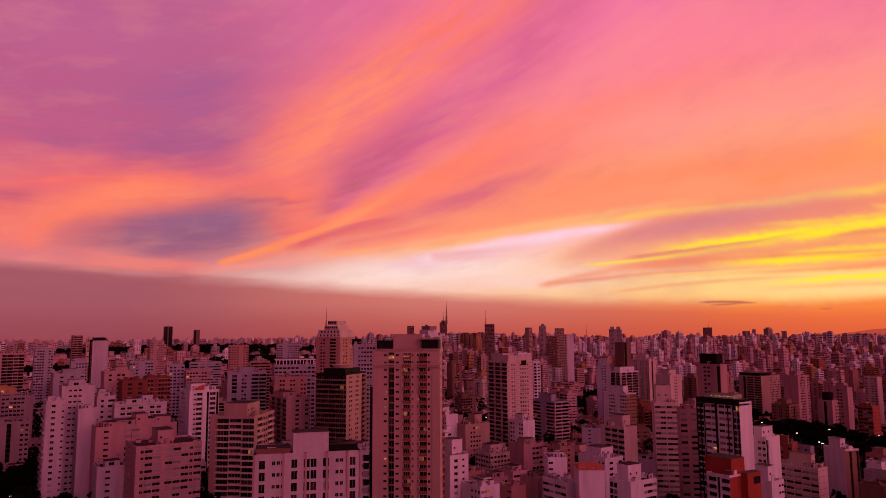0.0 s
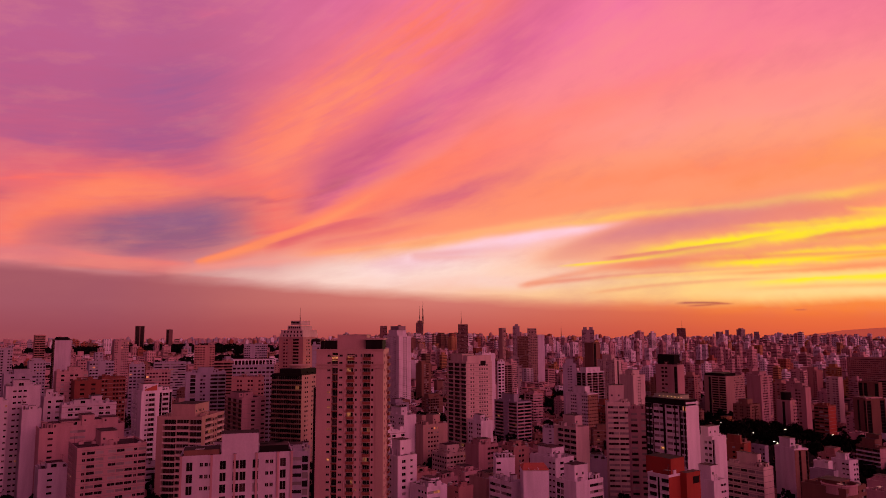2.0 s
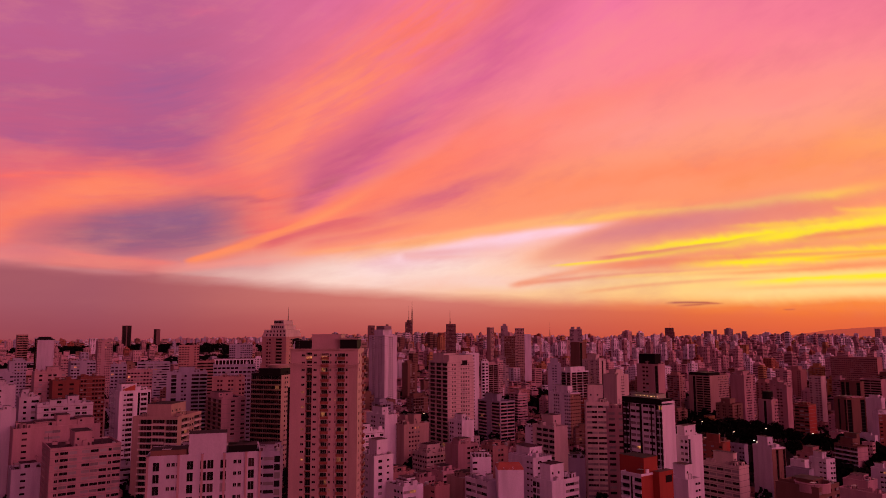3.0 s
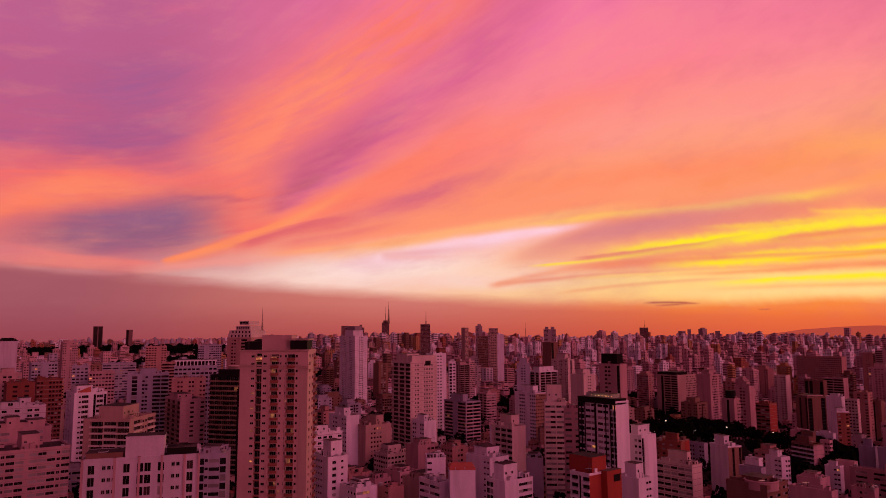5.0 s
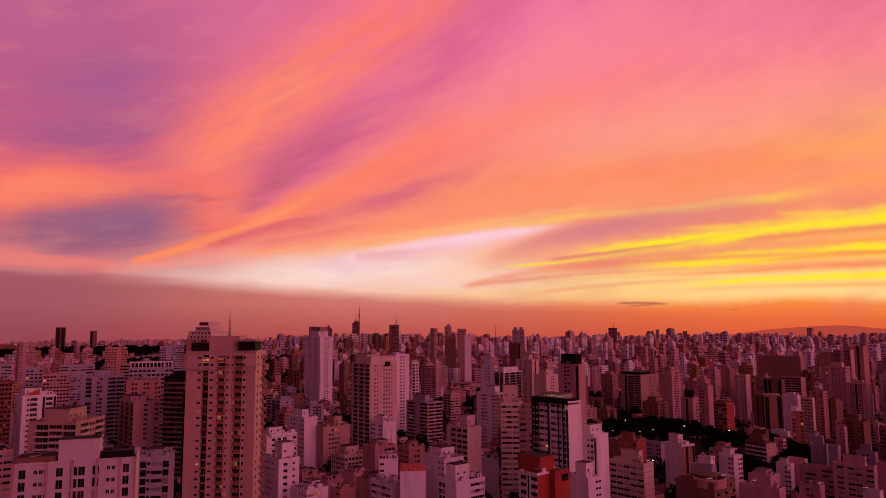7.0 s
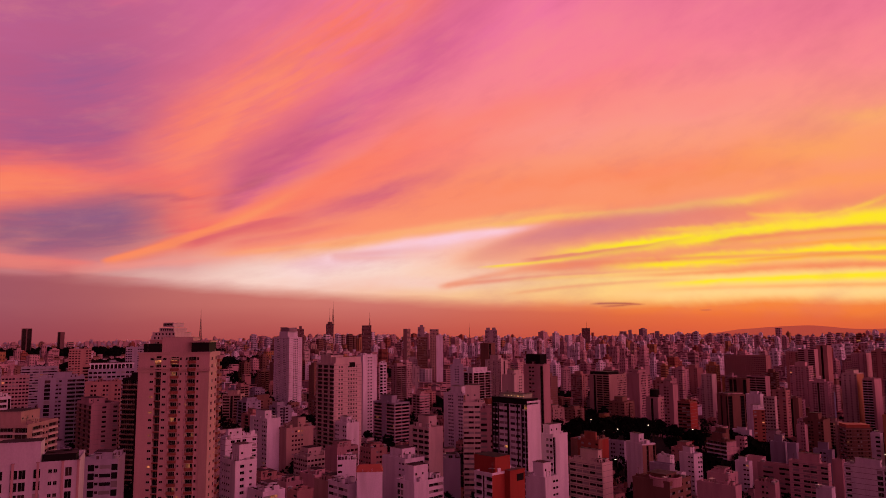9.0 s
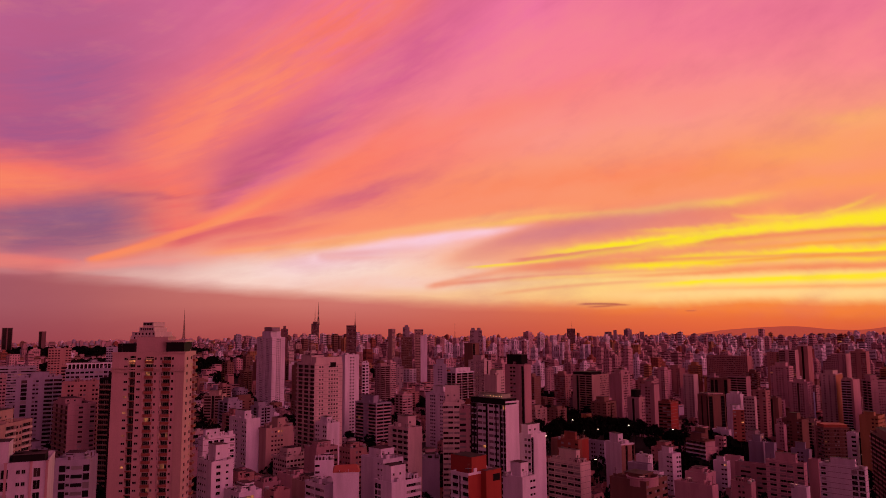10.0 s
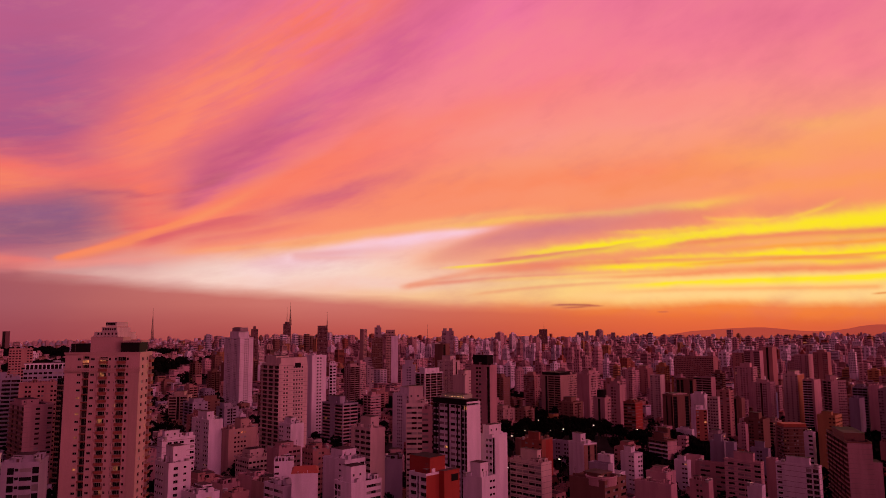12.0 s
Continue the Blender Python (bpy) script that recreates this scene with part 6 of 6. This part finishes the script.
def build_far_city():
    """The city beyond, to the horizon: too many blocks to count. Distance haze is put into its colours."""
    rng = random.Random(5)
    # paler glass and rosy paints imitate the haze over distance
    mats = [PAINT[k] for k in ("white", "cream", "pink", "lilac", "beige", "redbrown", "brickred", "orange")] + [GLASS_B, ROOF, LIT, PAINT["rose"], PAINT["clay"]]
    s = Soup()
    for k in range(5000):
        t = rng.random()
        d = 1250 + 3450 * t ** 0.75
        off = rng.uniform(-40, 52)
        a = radians(55.93 - off)
        x, y = d * math.cos(a), d * math.sin(a)
        if in_park(x, y):
            continue
        g = ground_at(x, y)
        clump = noise.noise((x * .0016, y * .0016, 5))
        hmax = (56 if off < 5 else 48) + 30 * clump + (16 if rng.random() < 0.10 else 0)
        h = max(10, rng.uniform(0.3, 1.0) * hmax)
        if off < -6:
            h *= 0.68
            if 1300 < d < 2000:
                if rng.random() < 0.7:
                    continue
                h = min(h, 34)
        if d > 3400:
            h = min(h, 62)
        w, l = rng.uniform(9, 20), rng.uniform(9, 20)
        # pale and rosy picks stand in for haze, more so to the right
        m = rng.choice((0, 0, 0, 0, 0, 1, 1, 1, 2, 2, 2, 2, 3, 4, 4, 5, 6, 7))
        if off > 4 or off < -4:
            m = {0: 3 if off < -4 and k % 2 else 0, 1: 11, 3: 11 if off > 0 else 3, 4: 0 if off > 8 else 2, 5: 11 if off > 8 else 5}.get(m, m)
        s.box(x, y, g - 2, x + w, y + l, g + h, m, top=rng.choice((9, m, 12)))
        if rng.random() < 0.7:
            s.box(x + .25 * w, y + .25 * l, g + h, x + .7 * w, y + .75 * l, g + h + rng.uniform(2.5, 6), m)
        if d < 3300:
            step = 3.1 if d < 2200 else 6.2
            nb = rng.randint(2, 4)
            z = g + h - 3
            band = rng.random() < 0.25
            while z > g + 0.35 * h:
                for i in range(1 if band else nb):
                    u0, u1 = ((i + .22) / nb, (i + .75) / nb) if not band else (.08, .92)
                    kk = 10 if rng.random() < 0.003 else 8
                    s.quad((x + w * u0, y - .06, z), (x + w * u1, y - .06, z), (x + w * u1, y - .06, z + step * .42), (x + w * u0, y - .06, z + step * .42), kk)
                    s.quad((x - .06, y + l * u1, z), (x - .06, y + l * u0, z), (x - .06, y + l * u0, z + step * .42), (x - .06, y + l * u1, z + step * .42), kk)
                z -= step
    tagged(new("distant_city_blocks", s.mesh("distant_city_blocks", mats)), "countless apartment blocks in haze-paled paints reaching to the hazy horizon", "city", kind="stuff")


PARKS = ((590, 325, 72), (515, 335, 34), (640, 390, 45), (690, 150, 40), (640, 70, 40), (800, 175, 55), (620, 205, 30), (26, 462, 38), (22, 388, 22), (34, 384, 20), (10, 396, 24), (40, 392, 14), (590, 1400, 190), (760, 2300, 380), (480, 2350, 330), (470, 610, 30), (700, 620, 30))

GROVES = ((860, 175, 75), (655, 250, 26), (895, 1605, 120), (803, 1257, 60), (725, 155, 30), (540, 218, 22), (708, 714, 45), (1015, 1110, 75), (806, 530, 42), (964, 659, 60), (850, 150, 60), (820, 773, 40), (740, 284, 26), (114, 1492, 120), (467, 1423, 120))


def in_park(x, y):
    return any((x - a) ** 2 + (y - b) ** 2 < r * r for a, b, r in PARKS + GROVES)


def tree_meshes(rng, high, spread):
    """Trunk with limbs, and a crown of many leaf clumps with gaps."""
    s = Soup()
    s.disc(0, 0, -0.5, high * .45, .035 * high, .02 * high, 8)
    tips = []
    for i in range(6):
        a = i * 1.05 + rng.uniform(-.3, .3)
        r, z = spread * rng.uniform(.35, .75), high * rng.uniform(.55, .9)
        x1, y1, b = r * math.cos(a), r * math.sin(a), .012 * high
        z0 = high * .38
        s.quad((-b, 0, z0), (b, 0, z0), (x1 + b * .4, y1, z), (x1 - b * .4, y1, z))
        s.quad((0, -b, z0), (0, b, z0), (x1, y1 + b * .4, z), (x1, y1 - b * .4, z))
        tips.append((x1, y1, z))
    tips.append((0, 0, high * .85))
    trunk = s.mesh("trunk", [BARK])
    c = Soup()
    for tx, ty, tz in tips:
        cr = spread * rng.uniform(.35, .55)
        for j in range(70):
            u, w = rng.uniform(-1, 1), rng.uniform(0, 2 * math.pi)
            q = math.sqrt(1 - u * u)
            rr = cr * rng.uniform(.55, 1.0)
            p = Vector((tx + rr * q * math.cos(w), ty + rr * q * math.sin(w), tz + .7 * rr * u))
            e = .07 * spread * rng.uniform(.7, 1.5)
            m = Euler((rng.uniform(0, 3), rng.uniform(0, 3), rng.uniform(0, 3))).to_matrix()
            c.quad(*[tuple(p + m @ Vector(k) * e) for k in ((-1, -1, 0), (1, -1, .3), (1, 1, 0), (-1, 1, .3))])
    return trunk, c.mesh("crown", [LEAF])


def build_trees():
    rng = random.Random(3)
    kinds = [tree_meshes(rng, h, w) for h, w in ((13, 6), (16, 7.5), (11, 6.5), (14, 5))]
    base = []
    for trunk, crown in kinds:
        t = thing("street_tree", pose(0, 0, -400), "dark broad-crowned tree standing among the houses", "tree", "trees of the park")
        part("trunk", trunk, t)
        part("crown", crown, t)
        base.append(t)
    used = set()
    for cx, cy, r in PARKS:
        n = int(r * r / 75) if r < 80 else 0
        for i in range(min(n, 62)):
            a, q = rng.uniform(0, 6.283), r * math.sqrt(rng.random())
            x, y = cx + q * math.cos(a), cy + q * math.sin(a)
            if taken(x, y, 3):
                continue
            k = rng.randrange(4)
            m = pose(x, y, ground_at(x, y), 0, 0, rng.uniform(0, 360))
            if k not in used:
                base[k].matrix_basis = m
                used.add(k)
            else:
                copy_thing(base[k], m)


def build_low_houses():
    """The small houses, sheds and garages that fill the plots between the towers, past counting."""
    rng = random.Random(21)
    mats = [PAINT[k] for k in ("white", "cream", "pink", "beige", "brick", "lilac")] + [GLASS, ROOF, TILE, PAINT["rose"], PAINT["clay"]]
    s = Soup()
    for k in range(3600):
        d = 270 + 900 * rng.random() ** 0.8
        a = radians(55.93 + rng.uniform(-46, 34))
        x, y = d * math.cos(a), d * math.sin(a)
        w, l, h = rng.uniform(6, 12), rng.uniform(6, 12), rng.uniform(4, 11)
        if taken(x + w / 2, y + l / 2, 4.5) or in_park(x, y):
            continue
        g = ground_at(x, y)
        m = rng.choice((0, 0, 1, 1, 2, 2, 3, 4, 5))
        # whites go clay on the right, lilac on the left, imitating each side's light
        if abs(55.93 - math.degrees(a)) > 8:
            m = {0: 10 if math.degrees(a) < 55 else 5, 1: 10, 5: 2}.get(m, m)
        s.box(x, y, g - 2, x + w, y + l, g + h, m, top=rng.choice((7, 7, 7, 8)))
        for i in range(4):
            s.box(x if i != 1 else x + w - .3, y if i != 3 else y + l - .3, g + h, x + (w if i in (2, 3) else .3) if i != 1 else x + w, y + (.3 if i == 2 else l), g + h + .7, m)
        if rng.random() < .6:
            bx, by = x + rng.uniform(.1, .5) * w, y + rng.uniform(.2, .5) * l
            s.box(bx, by, g + h, bx + 3, by + 3, g + h + 2.4, m, top=7)
        for i in range(2):
            for z in (1.2, 4.2, 7.2):
                if z + 1.6 < h:
                    u = x + (.15 + .45 * i) * w
                    s.quad((u, y - .04, g + z), (u + 1.8, y - .04, g + z), (u + 1.8, y - .04, g + z + 1.3), (u, y - .04, g + z + 1.3), 6)
                    u = y + (.15 + .45 * i) * l
                    s.quad((x - .04, u + 1.8, g + z), (x - .04, u, g + z), (x - .04, u, g + z + 1.3), (x - .04, u + 1.8, g + z + 1.3), 6)
        FOOT.append((x + w / 2, y + l / 2, 5.5))
    for k in range(5200):                                  # further out they are plain boxes
        d = 1050 + 1500 * rng.random() ** 0.9
        a = radians(55.93 + rng.uniform(-50, 36))
        x, y = d * math.cos(a), d * math.sin(a)
        if in_park(x, y):
            continue
        g, w, l, h = ground_at(x, y), rng.uniform(8, 16), rng.uniform(8, 16), rng.uniform(5, 22)
        # weighted to rose and white, which puts distance haze into the paint
        m = rng.choice((9, 9, 9, 0, 10, 2, 2, 4))
        s.box(x, y, g - 2, x + w, y + l, g + h, m, top=rng.choice((7, 7, 8, m)))
        s.quad((x + .1 * w, y - .05, g + h - 2.4), (x + .9 * w, y - .05, g + h - 2.4), (x + .9 * w, y - .05, g + h - 1.2), (x + .1 * w, y - .05, g + h - 1.2), 6)
        s.quad((x - .05, y + .9 * l, g + h - 2.4), (x - .05, y + .1 * l, g + h - 2.4), (x - .05, y + .1 * l, g + h - 1.2), (x - .05, y + .9 * l, g + h - 1.2), 6)
    tagged(new("low_houses", s.mesh("low_houses", mats)), "small pale houses and sheds crowding the plots between the towers", "houses", kind="stuff")


def build_woods():
    """The wooded slopes far off: crowns without number."""
    rng = random.Random(9)
    c = Soup()
    for cx, cy, r in PARKS + GROVES:
        if r < 150 and (cx, cy, r) not in GROVES:
            continue
        for i in range(int(260 * r / 300) + (20 if r < 150 else 0)):
            a, q = rng.uniform(0, 6.283), r * math.sqrt(rng.random())
            x, y = cx + q * math.cos(a), cy + q * math.sin(a)
            hh, sp = rng.uniform(9, 19), rng.uniform(6, 11)
            g = ground_at(x, y)
            for j in range(34):
                u, w = rng.uniform(-.6, 1), rng.uniform(0, 6.283)
                k = math.sqrt(1 - u * u) * rng.uniform(.6, 1)
                p = Vector((x + sp * k * math.cos(w), y + sp * k * math.sin(w), g + hh * (.55 + .45 * u)))
                m = Euler((rng.uniform(0, 3), rng.uniform(0, 3), 0)).to_matrix()
                e = rng.uniform(1.4, 2.6)
                c.quad(*[tuple(p + m @ Vector(t) * e) for t in ((-1, -1, 0), (1, -1, .3), (1, 1, 0), (-1, 1, .3))])
    for i in range(2600):                                   # gardens and streets between the blocks
        d = 300 + 1200 * rng.random() ** 1.3
        a = radians(55.93 + rng.uniform(-46, 34))
        x, y = d * math.cos(a), d * math.sin(a)
        if any((x - u) ** 2 + (y - w) ** 2 < (k * .9) ** 2 for u, w, k in FOOT):
            continue
        hh, sp, g = rng.uniform(8, 16), rng.uniform(4, 7), ground_at(x, y)
        for j in range(48):
            u, w = rng.uniform(-.7, 1), rng.uniform(0, 6.283)
            k = math.sqrt(1 - u * u) * rng.uniform(.5, 1)
            p = Vector((x + sp * k * math.cos(w), y + sp * k * math.sin(w), g + hh * (.6 + .4 * u)))
            m = Euler((rng.uniform(0, 3), rng.uniform(0, 3), 0)).to_matrix()
            e = rng.uniform(.7, 1.3)
            c.quad(*[tuple(p + m @ Vector(t) * e) for t in ((-1, -1, 0), (1, -1, .3), (1, 1, 0), (-1, 1, .3))])
        c.box(x - .2, y - .2, g - .5, x + .2, y + .2, g + hh * .6)
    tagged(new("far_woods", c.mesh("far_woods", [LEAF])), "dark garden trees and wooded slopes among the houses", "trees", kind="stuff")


def build_shading_blocks():
    """Unseen plain blocks below and behind the eye, added to shade the streets."""
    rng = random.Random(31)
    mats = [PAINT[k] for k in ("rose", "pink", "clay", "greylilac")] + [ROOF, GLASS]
    s = Soup()
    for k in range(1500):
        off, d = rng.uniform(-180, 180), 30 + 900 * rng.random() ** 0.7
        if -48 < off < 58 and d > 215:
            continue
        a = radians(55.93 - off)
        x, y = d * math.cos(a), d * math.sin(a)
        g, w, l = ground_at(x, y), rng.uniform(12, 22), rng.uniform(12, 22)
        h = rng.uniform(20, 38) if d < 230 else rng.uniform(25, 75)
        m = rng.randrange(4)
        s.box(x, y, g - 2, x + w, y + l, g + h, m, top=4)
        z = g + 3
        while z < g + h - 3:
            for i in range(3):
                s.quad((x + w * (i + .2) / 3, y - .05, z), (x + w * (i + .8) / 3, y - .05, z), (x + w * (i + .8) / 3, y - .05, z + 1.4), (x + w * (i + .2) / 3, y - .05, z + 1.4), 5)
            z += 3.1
    tagged(new("city_blocks", s.mesh("city_blocks", mats)), "unseen plain blocks added below and behind to shade the streets", "city", kind="stuff")


build_shading_blocks()
build_fillers()
build_low_houses()
build_woods()
build_far_city()
build_trees()


# ---- small things on the roofs and in the streets ----
def tank_thing():
    t = thing("roof_water_tank", pose(0, 0, -400), "round grey water tank standing on a flat roof", "water tank", "tanks on the roofs")
    s = Soup()
    s.disc(0, 0, 0.25, 1.7, 1.0, 1.1, 16)
    part("tank", s.mesh("tank", [METAL]), t)
    s = Soup()
    s.disc(0, 0, 1.7, 2.0, 1.15, .4, 16)
    part("lid", s.mesh("lid", [METAL]), t)
    s = Soup()
    s.box(-1.1, -1.1, -0.02, 1.1, 1.1, 0.25, base=True)
    part("plinth", s.mesh("plinth", [PAINT["greylilac"]]), t)
    return t


def aerial_thing():
    t = thing("roof_aerial", pose(0, 0, -400), "thin metal television aerial fixed on a flat roof", "aerial", "aerials on the roofs")
    s = Soup()
    s.disc(0, 0, -0.02, 5.0, .09, .05, 6)
    part("pole", s.mesh("pole", [DARKMETAL]), t)
    for z in (3.6, 4.2, 4.8):
        s = Soup()
        s.box(-.9, -.04, z, .9, .04, z + .08, base=True)
        part("crossbar", s.mesh("crossbar", [DARKMETAL]), t)
    return t


def vent_thing():
    t = thing("roof_vent_unit", pose(0, 0, -400), "pale boxed vent unit standing on a flat roof", "vent unit", "vents on the roofs")
    s = Soup()
    s.box(-.9, -.6, -0.02, .9, .6, 1.1, base=True)
    part("casing", s.mesh("casing", [METAL]), t)
    s = Soup()
    for k in range(4):
        s.box(-.8, -.66, .2 + k * .2, .8, -.6, .3 + k * .2, base=True)
    part("grille", s.mesh("grille", [DARKMETAL]), t)
    return t


def lamp_thing():
    t = thing("street_lamp", pose(0, 0, -400), "lit avenue lamp on a tall grey pole", "street lamp", "street lamps")
    s = Soup()
    s.disc(0, 0, -.2, 13.0, .14, .07, 8)
    s.box(-.06, -1.6, 12.9, .06, 0, 13.05, base=True)
    part("pole", s.mesh("pole", [METAL]), t)
    s = Soup()
    s.box(-.35, -2.0, 12.7, .35, -1.1, 13.0, base=True)
    part("lamp_head", s.mesh("lamp_head", [LAMP]), t)
    return t


def build_small():
    rng = random.Random(17)
    kinds = [tank_thing(), aerial_thing(), vent_thing()]
    used = set()

    def put(k, m):
        if k not in used:
            used.add(k)
            kinds[k].matrix_basis = m
        else:
            copy_thing(kinds[k], m)

    for x, y, z, th, wr, wl in ROOFS:
        if math.hypot(x, y) > 540:
            continue
        c, s = math.cos(radians(th)), math.sin(radians(th))
        for i in range(2):
            u, v = (rng.uniform(.06, .14), rng.uniform(.8, .92))[i] * wr, (rng.uniform(.06, .12), rng.uniform(.86, .92))[rng.randrange(2)] * wl
            put(rng.choice((0, 1, 1, 2)), pose(x + c * u - s * v, y + s * u + c * v, z - .8, 0, 0, rng.choice((th, th + 90))))
    lamp, first = lamp_thing(), True
    for cx, cy, r, n in ((590, 325, 70, 11), (515, 335, 34, 4), (20, 390, 16, 7), (690, 150, 38, 6), (640, 390, 44, 6), (640, 70, 38, 4), (800, 175, 50, 5), (470, 610, 28, 3), (700, 620, 28, 3), (430, 250, 60, 6), (560, 120, 80, 7)):
        for i in range(n):
            a, q = rng.uniform(0, 6.28), r * math.sqrt(rng.random())
            x, y = cx + q * math.cos(a), cy + q * math.sin(a)
            m = pose(x, y, ground_at(x, y) + (5 if r > 30 else 0) * 0, 0, 0, rng.uniform(0, 360))
            if first:
                lamp.matrix_basis, first = m, False
            else:
                copy_thing(lamp, m)


def build_terrace_lamps():
    """Small lit globes along the roof terrace of the banded tower."""
    s = Soup()
    s.disc(0, 0, 0, .9, .05, .05, 6)
    post = s.mesh("post", [DARKMETAL])
    s = Soup()
    s.disc(0, 0, .85, 1.0, .1, .2, 10, cap=False)
    s.disc(0, 0, 1.0, 1.2, .2, .08, 10)
    globe = s.mesh("globe", [LAMP_WARM])
    first = thing("terrace_lamp", pose(0, 0, -400), "small lit globe lamp on a roof terrace", "lamp", "terrace lamps")
    part("post", post, first)
    part("globe", globe, first)
    spots = [(LAMPS_AT[0] + .6, LAMPS_AT[1] + 3 + 1.3 * k * (1 + .12 * (k % 3)), LAMPS_AT[2]) for k in range(9)]
    first.matrix_basis = pose(*spots[0])
    for p in spots[1:]:
        copy_thing(first, pose(*p))


build_small()
build_terrace_lamps()
